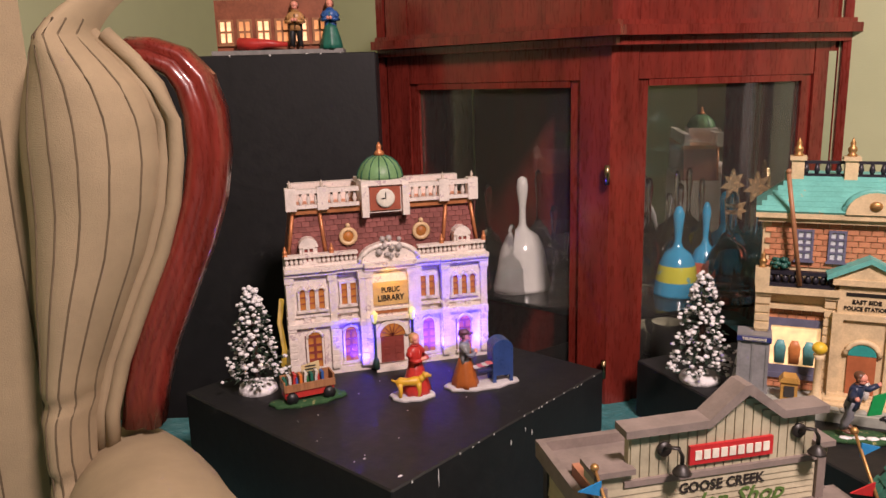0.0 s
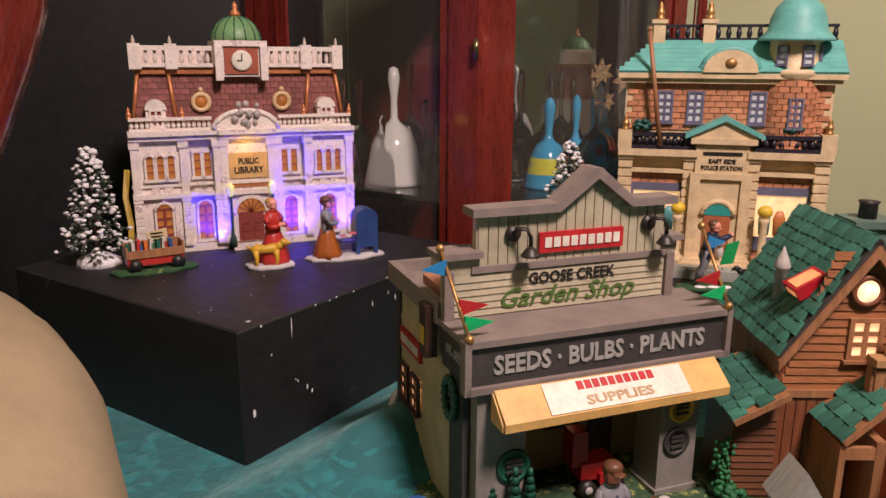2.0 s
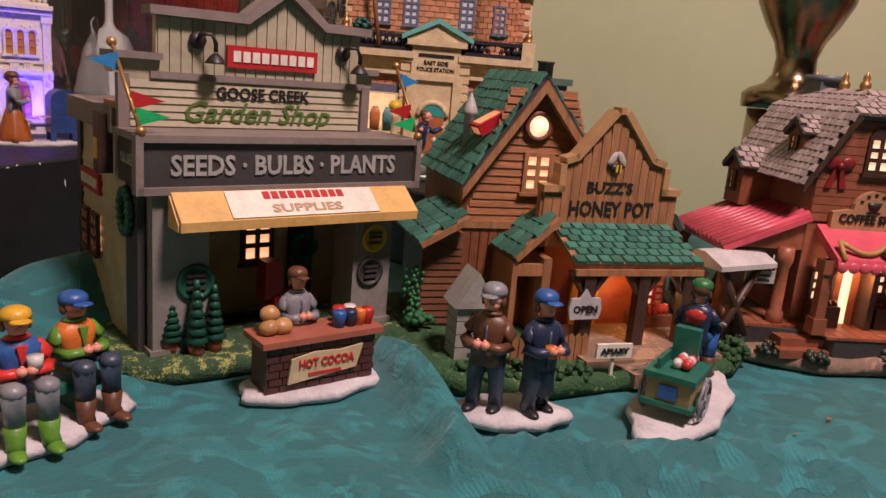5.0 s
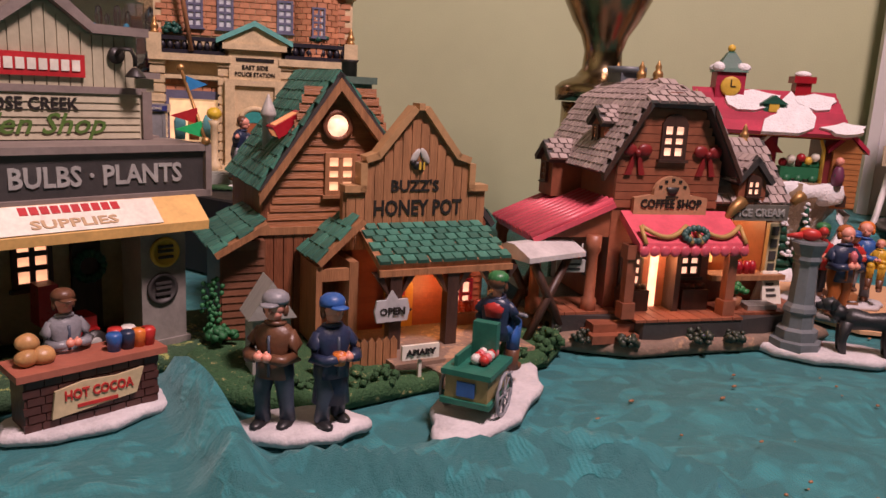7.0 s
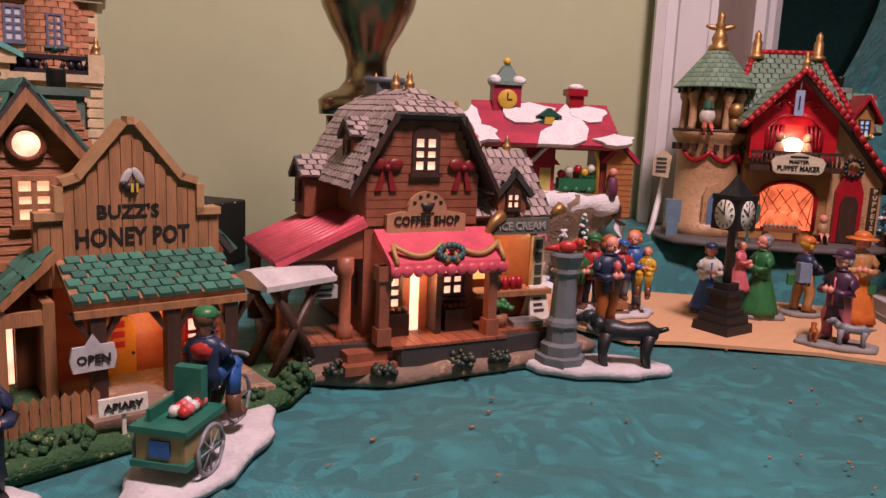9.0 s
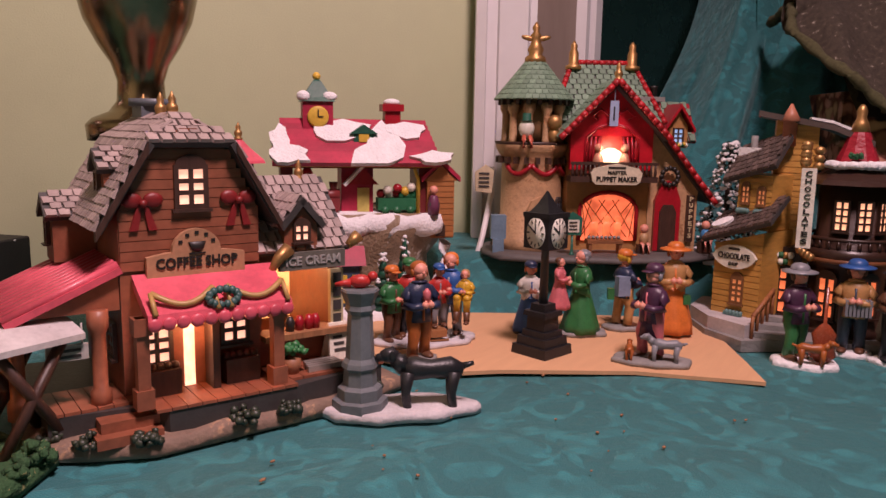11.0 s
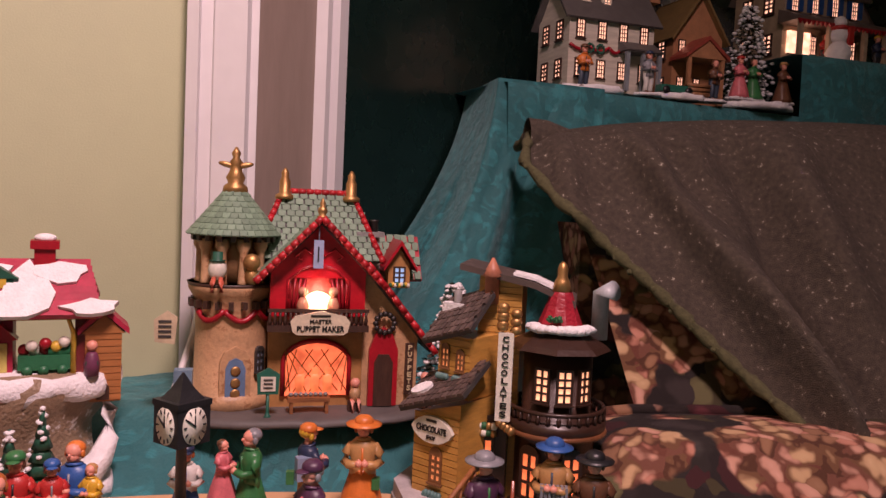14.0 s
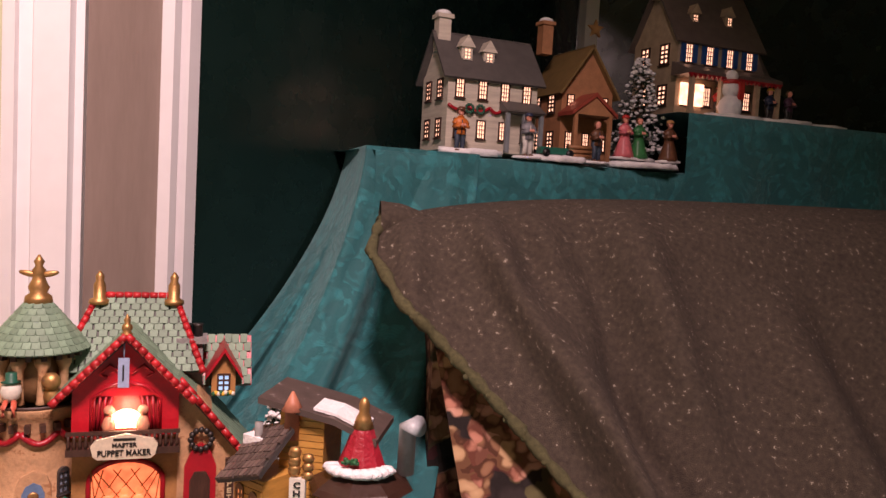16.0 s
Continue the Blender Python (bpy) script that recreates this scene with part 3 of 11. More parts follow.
    for r0, r1, dep, off in ((0.066, 0.040, 0.010, 0.0), (0.046, 0.030, 0.014, 0.003), (0.026, 0.012, 0.012, 0.006)):
        sc.lathe([(r0 * 0.93, 0), (r0, 0.004), (r0 * 0.97, dep), (r1, dep + 0.003), (r1 * 0.6, dep - 0.002)], seg=28, m=Matrix.Translation((-0.122, 0.318 - off, 0.028)) @ pose(0, 0, 0, 90, 0, -30))
    sc.box(-0.170, -0.085, 0.300, 0.318, -0.3, 0.0)
    part("arm_scroll", sc, cherry, ch, "carved cherry wood arm front")
    b = Build()
    b.box(-0.75, -0.33, 0.30, 0.66, FLOOR + 0.1, -0.06)
    for x, y in ((-0.72, 0.33), (-0.36, 0.33), (-0.72, 0.63), (-0.36, 0.63)):
        b.box(x - 0.02, x + 0.02, y - 0.02, y + 0.02, FLOOR, FLOOR + 0.1)
    part("seat", b, upholstery, ch)
    return ch


wing_chair()


# ---- sofa, blanket, upper tiers ----
def floral():
    """Tapestry with pale peony clusters, olive leaves and a dark ground."""
    m = bpy.data.materials.new("floral_tapestry")
    m.use_nodes = True
    nt = m.node_tree
    b = nt.nodes["Principled BSDF"]
    co = nt.nodes.new("ShaderNodeTexCoord")

    def tex(kind, scale, **more):
        n = nt.nodes.new(kind)
        n.inputs["Scale"].default_value = scale
        for key, value in more.items():
            n.inputs[key].default_value = value
        return n

    # petals bend: the place is shifted by a soft noise
    warp = tex("ShaderNodeTexNoise", 38, Detail=2)
    nt.links.new(co.outputs["Object"], warp.inputs["Vector"])
    shift = nt.nodes.new("ShaderNodeVectorMath")
    shift.operation = "MULTIPLY_ADD"
    shift.inputs[1].default_value = (0.03, 0.03, 0.03)
    nt.links.new(warp.outputs["Color"], shift.inputs[0])
    nt.links.new(co.outputs["Object"], shift.inputs[2])
    petal = tex("ShaderNodeTexVoronoi", 62)
    cluster = tex("ShaderNodeTexVoronoi", 10.5)
    leaves = tex("ShaderNodeTexVoronoi", 30)
    for n in (petal, cluster, leaves):
        nt.links.new(shift.outputs[0], n.inputs["Vector"])

    def ramp(stops, source, mode="LINEAR"):
        r = nt.nodes.new("ShaderNodeValToRGB")
        r.color_ramp.interpolation = mode
        while len(r.color_ramp.elements) < len(stops):
            r.color_ramp.elements.new(0.5)
        for e, (at, c) in zip(r.color_ramp.elements, stops):
            e.position, e.color = at, (*c, 1)
        nt.links.new(source, r.inputs[0])
        return r.outputs[0]

    def blend(fac, x, y, mode="MIX"):
        n = nt.nodes.new("ShaderNodeMix")
        n.data_type, n.blend_type = "RGBA", mode
        for i, v in ((0, fac), (6, x), (7, y)):
            if isinstance(v, (int, float)):
                n.inputs[i].default_value = v
            else:
                nt.links.new(v, n.inputs[i])
        return n.outputs[2]

    sep = nt.nodes.new("ShaderNodeSeparateColor")
    nt.links.new(petal.outputs["Color"], sep.inputs[0])
    tones = ramp([(0, (0.58, 0.27, 0.19)), (0.3, (0.64, 0.43, 0.24)), (0.55, (0.68, 0.38, 0.28)), (0.8, (0.34, 0.18, 0.10))], sep.outputs[0], "CONSTANT")
    shade = ramp([(0.0, (1, 1, 1)), (0.42, (0.85, 0.8, 0.75)), (0.62, (0.25, 0.17, 0.14))], petal.outputs["Distance"])
    flower = blend(1.0, tones, shade, "MULTIPLY")
    lsep = nt.nodes.new("ShaderNodeSeparateColor")
    nt.links.new(leaves.outputs["Color"], lsep.inputs[0])
    leaf_tone = ramp([(0, (0.036, 0.026, 0.024)), (0.45, (0.13, 0.115, 0.05)), (0.6, (0.11, 0.025, 0.03)), (0.75, (0.05, 0.042, 0.036))], lsep.outputs[0], "CONSTANT")
    leaf_edge = ramp([(0.30, (1, 1, 1)), (0.5, (0.4, 0.35, 0.33))], leaves.outputs["Distance"])
    ground = blend(1.0, leaf_tone, leaf_edge, "MULTIPLY")
    where = nt.nodes.new("ShaderNodeMapRange")
    where.inputs[1].default_value, where.inputs[2].default_value = 0.54, 0.50
    nt.links.new(cluster.outputs["Distance"], where.inputs[0])
    nt.links.new(blend(where.outputs[0], ground, flower), b.inputs["Base Color"])
    b.inputs["Roughness"].default_value = 0.9
    wv = tex("ShaderNodeTexWave", 420, Distortion=1.5)
    nt.links.new(co.outputs["Object"], wv.inputs["Vector"])
    bp = nt.nodes.new("ShaderNodeBump")
    bp.inputs["Strength"].default_value, bp.inputs["Distance"].default_value = 0.45, 0.0015
    nt.links.new(wv.outputs[0], bp.inputs["Height"])
    nt.links.new(bp.outputs[0], b.inputs["Normal"])
    return m


tapestry = floral()
fleece = mat("fleece", (0.066, 0.050, 0.036), 0.95, 0.45, 160, 0.9, 900, second=(0.32, 0.29, 0.23), amount=0.25)
hem_mat = mat("blanket_hem", (0.085, 0.08, 0.035), 0.95, 0.4, 200, 0.8, 700)

SD, SN = Vector((0.476, -0.88, 0)), Vector((-0.88, -0.476, 0))
RIDGE = Vector((1.375, 0.110, 0.35))


def slope(s, d, lift=0.0):
    """A point on the sofa's leaning front: s along it, d down it."""
    base = RIDGE + SD * s + Vector((0, 0, 0.035 * (1 - math.exp(-max(s, -0.1) / 0.15))))
    out = SN * (0.60 * d + 0.05 * math.sin(min(1, d / 0.12) * math.pi / 2) + lift) + Vector((0, 0, -0.83 * d + 0.02 * math.sin(min(1, d / 0.1) * math.pi)))
    return base + out


def blanket():
    t = thing("blanket", (0, 0, 0), "olive brown fleece blanket with stitched hem, draped over the sofa back", "blanket")

    def start(d):
        # the hem runs slantwise over the sofa
        if d < 0.06:
            return -0.030 - 0.33 * d
        return -0.05 + 0.72 * (d - 0.06)

    def fn(u, v):
        d = -0.05 + 0.50 * v
        s = start(max(d, 0)) + u * 1.1
        f = 0.010 * math.exp(-((s - 0.12 - 0.22 * d) / 0.022) ** 2) * min(1, max(0, d) / 0.1) - 0.012 * math.exp(-((s - 0.17 - 0.30 * d) / 0.03) ** 2) * min(1, max(0, d) / 0.1)
        f += 0.016 * math.exp(-((s - 0.36 - 0.2 * d) / 0.035) ** 2) * max(0, min(1, (d - 0.1) / 0.12)) - 0.014 * math.exp(-((s - 0.42 - 0.22 * d) / 0.03) ** 2) * max(0, min(1, (d - 0.1) / 0.12))
        f += 0.020 * math.exp(-((s - 0.05 - 0.45 * d) / 0.020) ** 2) * min(1, max(0, d) / 0.08) - 0.010 * math.exp(-((s - 0.09 - 0.45 * d) / 0.018) ** 2) * min(1, max(0, d) / 0.08) + 0.014 * math.exp(-((s - 0.24 - 0.1 * d) / 0.03) ** 2) * min(1, max(0, d) / 0.1) + 0.012 * math.exp(-((s + 0.01) / 0.02) ** 2) + 0.004 * noise.noise((s * 9, d * 6, 0.3))
        f += (0.008 * math.exp(-((s - 0.160 - 0.12 * (d - 0.18)) / 0.024) ** 2) - 0.011 * math.exp(-((s - 0.203 - 0.12 * (d - 0.18)) / 0.015) ** 2)) * smooth01(max(0, min(1, (d - 0.08) / 0.14)))
        f *= 2.2
        if d < 0:
            q = slope(s, 0, 0.012 + f)
            return q - SN * (-d) * 1.6 + Vector((0, 0, -abs(d) * 0.25 + 0.003))
        return slope(s, d, 0.012 + f)

    b = Build()
    b.sheet(200, 80, fn)
    part("fabric", b, fleece, t)
    h = Build()
    pts = [Vector(fn(0, k / 60)) + Vector((-0.002, 0, 0.002)) for k in range(61)]
    rnd = random.Random(4)
    h.tube(pts, [0.006 + 0.0018 * math.sin(k * 2.1) for k in range(61)], seg=8)
    for k in range(0, 60):
        for q in range(2):
            p = pts[k].lerp(pts[k + 1], q / 2)
            h.ball(p + Vector((rnd.uniform(-0.003, 0.003), rnd.uniform(-0.004, 0.004), rnd.uniform(-0.003, 0.003))), (0.004, 0.004, 0.0035), seg=5, rings=3)
    part("hem", h, hem_mat, t, "thick overlocked olive hem")
    # the folded-back tip at the upper corner
    k = Build()
    c = Vector(fn(0, 0.13))
    k.tube([c + SD * x for x in (-0.004, 0.02, 0.05)], [0.026, 0.024, 0.014], seg=14, ends=False)
    part("rolled_corner", k, fleece, t)
    return t


blanket()


def sofa():
    t = thing("sofa", (0, 0, 0), "floral tapestry sofa partly under a blanket", "sofa")

    def back(u, v):
        s, d = 0.004 + 0.05 * v + 1.16 * u, 0.03 + 0.41 * v
        q = slope(s, max(d, 0), -0.040 + 0.003 * math.sin(math.pi * u))
        if d < 0:
            q += -SN * 0.1
        return q

    b = Build()
    b.sheet(50, 30, back)
    part("back_cushion", b, tapestry, t)

    def seat(u, v):
        s = -0.06 + 1.2 * u
        d = 0.20 * v
        e = 1 - math.exp(-max(0.0, s + 0.06) / 0.02)
        q = RIDGE + SD * s + SN * (0.235 + d)
        z = 0.065 + 0.012 * math.sin(math.pi * min(1, v * 1.1)) - 0.14 * max(0, v - 0.55) ** 1.6 * 2.2
        return (q.x, q.y, 0.0 + z * e - 0.02 * (1 - e))

    b = Build()
    b.sheet(50, 30, seat)
    part("seat_cushion", b, tapestry, t)
    p = Build()
    p.tube([Vector(seat(k / 40, 0.0)) + Vector((0, 0, 0.004)) + SN * 0.006 for k in range(41)], 0.006)
    part("piping", p, tapestry, t)
    k = Build()
    pts = [RIDGE + SD * 0.03 - SN * 0.12, RIDGE + SD * 1.2 - SN * 0.12, RIDGE + SD * 1.2 + SN * 0.05, RIDGE + SD * 0.03 + SN * 0.05]
    k.slab([tuple(v.xy) for v in pts], FLOOR, 0.24)
    part("frame", k, tapestry, t)
    return t


sofa()


def tier(name, p0, p1, depth, top, label, seed):
    """A cloth-covered riser whose front hangs in folds."""
    a, b = Vector((*p0, 0)), Vector((*p1, 0))
    d = (b - a)
    L = d.length
    d.normalize()
    n = Vector((d.y, -d.x, 0))
    if n.y > 0:
        n = -n

    def fn(u, v):
        # v: 0 back edge, 0.4 front edge, 1 foot
        s = u * L
        if v < 0.4:
            q = a + d * s - n * depth * (1 - v / 0.4)
            return (q.x, q.y, top + 0.0015 * noise.noise((s * 12, v * 3, seed)))
        t = (v - 0.4) / 0.6
        f = (0.010 * math.sin(s * 42 + seed) + 0.008 * math.sin(s * 19 + 2 * seed) + 0.012 * noise.noise((s * 8, seed, 0))) * min(1, t * 3)
        q = a + d * s + n * (0.012 + f + 0.02 * t)
        return (q.x, q.y, top - 0.004 - t * (top - FLOOR) * 0.9)

    k = Build()
    k.sheet(90, 50, fn)
    return solid(name, k, cloth, (0, 0, 0), label, "shelf cloth")


tier("tier_cloth", (1.462, 0.205), (1.985, -0.295), 0.27, 0.432, "dark teal cloth over a lower window shelf", 1.3)
tier("tier_cloth", (1.86, -0.175), (2.35, -0.78), 0.40, 0.535, "dark teal cloth over a higher window shelf", 3.1)


def drape():
    def fn(u, v):
        if u < 0.35:
            top = Vector((1.60, 0.315, 0.434)).lerp(Vector((1.458, 0.212, 0.4345)), u / 0.35)
        else:
            top = Vector((1.458, 0.212, 0.4345)).lerp(Vector((1.565, 0.085, 0.4335)), (u - 0.35) / 0.65)
        foot = Vector((1.12, 0.43, -0.01)).lerp(Vector((1.245, 0.02, -0.01)), u)
        # steep below the shelf, then flaring out over the table
        q = top.lerp(foot, v ** 1.45)
        q.z = top.z + (foot.z - top.z) * (1 - (1 - v) ** 1.25)
        grow = min(1, v * 1.8)
        f = 0.026 * math.sin(u * 17 + 0.9 - v * 1.2) * grow + 0.010 * math.sin(u * 37 + v * 2.3 + 0.6) * grow + 0.006 * noise.noise((u * 7, v * 4, 3.3)) * grow
        return q + Vector((-0.80, -0.55, 0)) * f

    k = Build()
    k.sheet(110, 60, fn)
    return solid("drape", k, cloth, (0, 0, 0), "teal green damask cloth hanging from the window shelf", "drape")


drape()


# ---- riser cloth below the toy theatre ----
def riser_cloth():
    def fn(u, v):
        p = Vector((0.865, 0.41, 0)).lerp(Vector((1.075, 0.075, 0)), u)
        n = Vector((0.85, 0.53, 0))
        w = v * 0.32
        z = RISE * smooth01(min(1, max(0, (w - 0.015 - 0.012 * math.sin(u * 17)) / (0.075 + 0.02 * math.sin(u * 9)))))
        e = min(1, min(u, 1 - u) / 0.10)
        z = z * smooth01(e) - 0.003 * (1 - min(1, v / 0.05)) - 0.004 * (1 - smooth01(e))
        q = p + n * w
        return (q.x, q.y, z + 0.002 * noise.noise((u * 12, v * 9, 2)) * min(1, v * 8))

    k = Build()
    k.sheet(80, 50, fn)
    return solid("riser_cloth", k, cloth, (0, 0, 0), "green cloth humped over a hidden riser", "tablecloth")


riser_cloth()

cb = Build()
cb.slab([(0.742, 0.243), (0.775, 0.21), (0.835, 0.125), (0.869, 0.037), (0.915, 0.062), (0.99, 0.105), (1.03, 0.135), (1.015, 0.17), (0.98, 0.235), (0.93, 0.31), (0.885, 0.37), (0.79, 0.41), (0.745, 0.33)], 0.0015, 0.0045)
solid("cardboard_sheet", cb, cardboard, (0, 0, 0), "flat piece of tan corrugated cardboard on the cloth", "cardboard")


def vase():
    t = thing("table_lamp", (0.648, 0.462, 0.173), "tarnished brass urn lamp base on a stand", "lamp")
    for name, prof in (("stand", [(0.034, -0.173), (0.034, -0.001)]),
                       ("urn", [(0.040, 0), (0.041, 0.012), (0.036, 0.017), (0.024, 0.022), (0.018, 0.030), (0.017, 0.045), (0.021, 0.058), (0.030, 0.072), (0.039, 0.090), (0.045, 0.115), (0.047, 0.1379)]),
                       ("rim", [(0.048, 0.138), (0.0505, 0.140), (0.0505, 0.146), (0.047, 0.150), (0.040, 0.157), (0.032, 0.162), (0.010, 0.165)]),
                       ("stem", [(0.008, 0.1652), (0.008, 0.26)])):
        k = Build()
        k.lathe(prof, seg=40)
        part(name, k, bronze, t)
    return t


vase()

# ---- miniature building kit ----
def P(name, rgb, **k):
    return paint(name, rgb, **k)


cream = P("cream_paint", (0.42, 0.36, 0.22))
olive_cream = P("olive_cream", (0.40, 0.36, 0.25), scale=40)
grey_roof = P("grey_wood", (0.21, 0.17, 0.15), rough=0.6)
charcoal = P("charcoal", (0.045, 0.04, 0.038), rough=0.55)
off_white = P("off_white", (0.72, 0.68, 0.58))
silver_paint = P("silver_paint", (0.42, 0.40, 0.37), rough=0.5)
red_paint = P("red_paint", (0.42, 0.018, 0.022))
crimson = P("crimson", (0.36, 0.01, 0.02), rough=0.35, per_object=0.15)
yellow_paint = P("yellow_paint", (0.66, 0.42, 0.05))
awning_yellow = P("awning_yellow", (0.66, 0.40, 0.13), rough=0.5)
moss = P("moss", (0.035, 0.08, 0.035), rough=0.9, scale=150, bump=0.9, bump_scale=500, second=(0.28, 0.30, 0.09), amount=0.42)
garden_green = P("garden_green", (0.028, 0.085, 0.028), rough=0.85, scale=200, bump=0.9, bump_scale=450, second=(0.30, 0.27, 0.11), amount=0.30)
stone_grey = P("stone_grey", (0.24, 0.23, 0.22), rough=0.7, scale=70, bump=0.4)
base_stone = P("base_stone", (0.21, 0.14, 0.10), rough=0.75, scale=50, bump=0.5, second=(0.36, 0.22, 0.13), amount=0.4)
timber = P("timber", (0.20, 0.068, 0.030), rough=0.5, stretch=(8, 8, 1), scale=30, var=0.4, bump=0.4)
clap_wood = P("clap_wood", (0.30, 0.115, 0.042), rough=0.5, stretch=(1, 8, 8), scale=30, var=0.35, bump=0.3, per_object=0.12)
sign_wood = P("sign_wood", (0.33, 0.155, 0.07), rough=0.5, stretch=(10, 10, 1), scale=26, var=0.35, bump=0.3)
dark_wood = P("dark_wood", (0.055, 0.026, 0.018), rough=0.45, stretch=(6, 6, 1), var=0.4)
shop_brown = P("shop_brown", (0.25, 0.082, 0.042), rough=0.45, scale=40, var=0.35, per_object=0.1)
green_shingle = P("green_shingle", (0.045, 0.16, 0.115), rough=0.5, scale=90, var=0.3, per_object=0.3, second=(0.10, 0.27, 0.20), amount=0.35)
grey_shingle = P("grey_shingle", (0.34, 0.265, 0.245), rough=0.5, scale=45, per_object=0.22, second=(0.44, 0.36, 0.34), amount=0.35)
sage_shingle = P("sage_shingle", (0.17, 0.26, 0.18), rough=0.55, scale=90, per_object=0.2)
brown_shingle = P("brown_shingle", (0.10, 0.07, 0.06), rough=0.5, scale=80, per_object=0.35, second=(0.3, 0.25, 0.23), amount=0.25)
red_shingle = P("red_shingle", (0.40, 0.020, 0.055), rough=0.45, per_object=0.15)
pink_roof = P("pink_roof", (0.58, 0.085, 0.12), rough=0.4, per_object=0.1)
letter_black = P("letter_black", (0.02, 0.016, 0.014))
letter_green = P("letter_green", (0.08, 0.15, 0.03))
letter_silver = P("letter_silver", (0.34, 0.33, 0.31))
snow = P("snow", (0.80, 0.78, 0.79), rough=0.85, var=0.1, scale=90, bump=0.8, bump_scale=350)
snow_base = P("snow_base", (0.52, 0.49, 0.50), rough=0.75, var=0.2, scale=60, bump=0.5, bump_scale=300)
skin = P("skin", (0.72, 0.30, 0.22), var=0.1)
leaf_green = P("leaf_green", (0.02, 0.12, 0.04), rough=0.6, per_object=0.3)
dark_green = P("dark_green", (0.015, 0.09, 0.055))
window_warm = lit("window_warm", (1.0, 0.44, 0.22), 1.15, (0.6, 0.38, 0.22))
window_hot = lit("window_hot", (1.0, 0.50, 0.30), 1.7, (0.7, 0.45, 0.28))
window_dim = lit("window_dim", (1.0, 0.34, 0.12), 0.5, (0.45, 0.22, 0.10))
window_red = lit("window_red", (1.0, 0.20, 0.06), 0.9, (0.45, 0.12, 0.06))
window_white = lit("window_white", (1.0, 0.50, 0.31), 1.2, (0.55, 0.36, 0.25))


def shingles(roof, m, w, l, rows, cols, material, thick=0.0015, name="shingle", taper=None):
    """Overlapping shingles on a slope: m puts x along the eave, y up the slope, z off it."""
    pw, pl = w / cols, l / rows
    k = Build()
    k.faces_from([(-pw * 0.45, -pl * 0.08, 0), (pw * 0.45, -pl * 0.08, 0), (pw * 0.45, pl * 1.1, 0), (-pw * 0.45, pl * 1.1, 0), (-pw * 0.38, -pl * 0.02, thick * 1.5), (pw * 0.38, -pl * 0.02, thick * 1.5), (pw * 0.43, pl * 1.08, thick * 0.4), (-pw * 0.43, pl * 1.08, thick * 0.4)], [(3, 2, 1, 0), (4, 5, 6, 7), (0, 1, 5, 4), (1, 2, 6, 5), (2, 3, 7, 6), (3, 0, 4, 7)])
    me = k.mesh(name, material)
    rnd = random.Random(int(w * 1e5) + rows)
    for r in range(rows):
        for c in range(cols):
            x = (c + 0.5 + (0.5 if r % 2 else 0.0)) * pw
            if x > w - pw * 0.2 and r % 2:
                continue
            if taper and not (taper[0] * (r / rows) * w <= x <= w - taper[1] * (r / rows) * w):
                continue
            ob = new(name, me)
            ob.parent = roof
            ob.matrix_basis = m @ pose(x + rnd.uniform(-1, 1) * pw * 0.05, r * pl + rnd.uniform(-1, 1) * pl * 0.05, 0.0002 * (r % 2), -math.degrees(math.atan(thick / pl)) * -0.55, 0, rnd.uniform(-1.3, 1.3))


def slope_frame(p, q, up):
    """A frame with its origin at p, x towards q, y towards up, z outwards."""
    p, q, up = Vector(p), Vector(q), Vector(up)
    x = (q - p).normalized()
    y = (up - p)
    y = (y - x * y.dot(x))
    l = y.length
    y.normalize()
    z = x.cross(y)
    m = Matrix((x, y, z)).transposed().to_4x4()
    m.translation = p
    return m, (q - p).length, l


def roof_plane(parent, p, q, up, rows, cols, material, under, thick=0.004, taper=None, tiles=True, name="roof"):
    m, w, l = slope_frame(p, q, up)
    k = Build()
    if taper:
        k.slab([(0, 0), (w, 0), (w - taper[1] * w, l), (taper[0] * w, l)], -thick, 0, m=m)
    else:
        k.slab([(0, 0), (w, 0), (w, l), (0, l)], -thick, 0, m=m)
    r = part(name, k, under, parent)
    if tiles:
        shingles(r, m, w, l, rows, cols, material, taper=taper)
    return r


def boards(parent, x0, x1, y, z0, z1, n, material, name="clapboard", gable=None, proud=0.0012):
    """Clapboards on a wall that faces -y; gable: (centre x, apex z) cuts the upper ones to a slope."""
    h = (z1 - z0) / n
    for i in range(n):
        a, b = z0 + i * h, z0 + (i + 1) * h
        xa, xb = x0, x1
        if gable:
            f = max(0.0, (gable[1] - b) / (gable[1] - z0))
            xa, xb = gable[0] + (x0 - gable[0]) * f, gable[0] + (x1 - gable[0]) * f
        if xb - xa < 0.002:
            continue
        k = Build()
        k.faces_from([(xa, y - proud, a), (xb, y - proud, a), (xb, y - 0.0002, b), (xa, y - 0.0002, b), (xa, y, a), (xb, y, a)], [(0, 1, 2, 3), (4, 5, 1, 0)])
        part(name, k, material, parent)


def side_boards(parent, x, y0, y1, z0, z1, n, material, proud=0.0012, sign=-1):
    h = (z1 - z0) / n
    for i in range(n):
        a, b = z0 + i * h, z0 + (i + 1) * h
        k = Build()
        k.faces_from([(x + sign * proud, y1, a), (x + sign * proud, y0, a), (x + sign * 0.0002, y0, b), (x + sign * 0.0002, y1, b), (x, y1, a), (x, y0, a)], [(0, 1, 2, 3), (4, 5, 1, 0)])
        part("clapboard", k, material, parent)


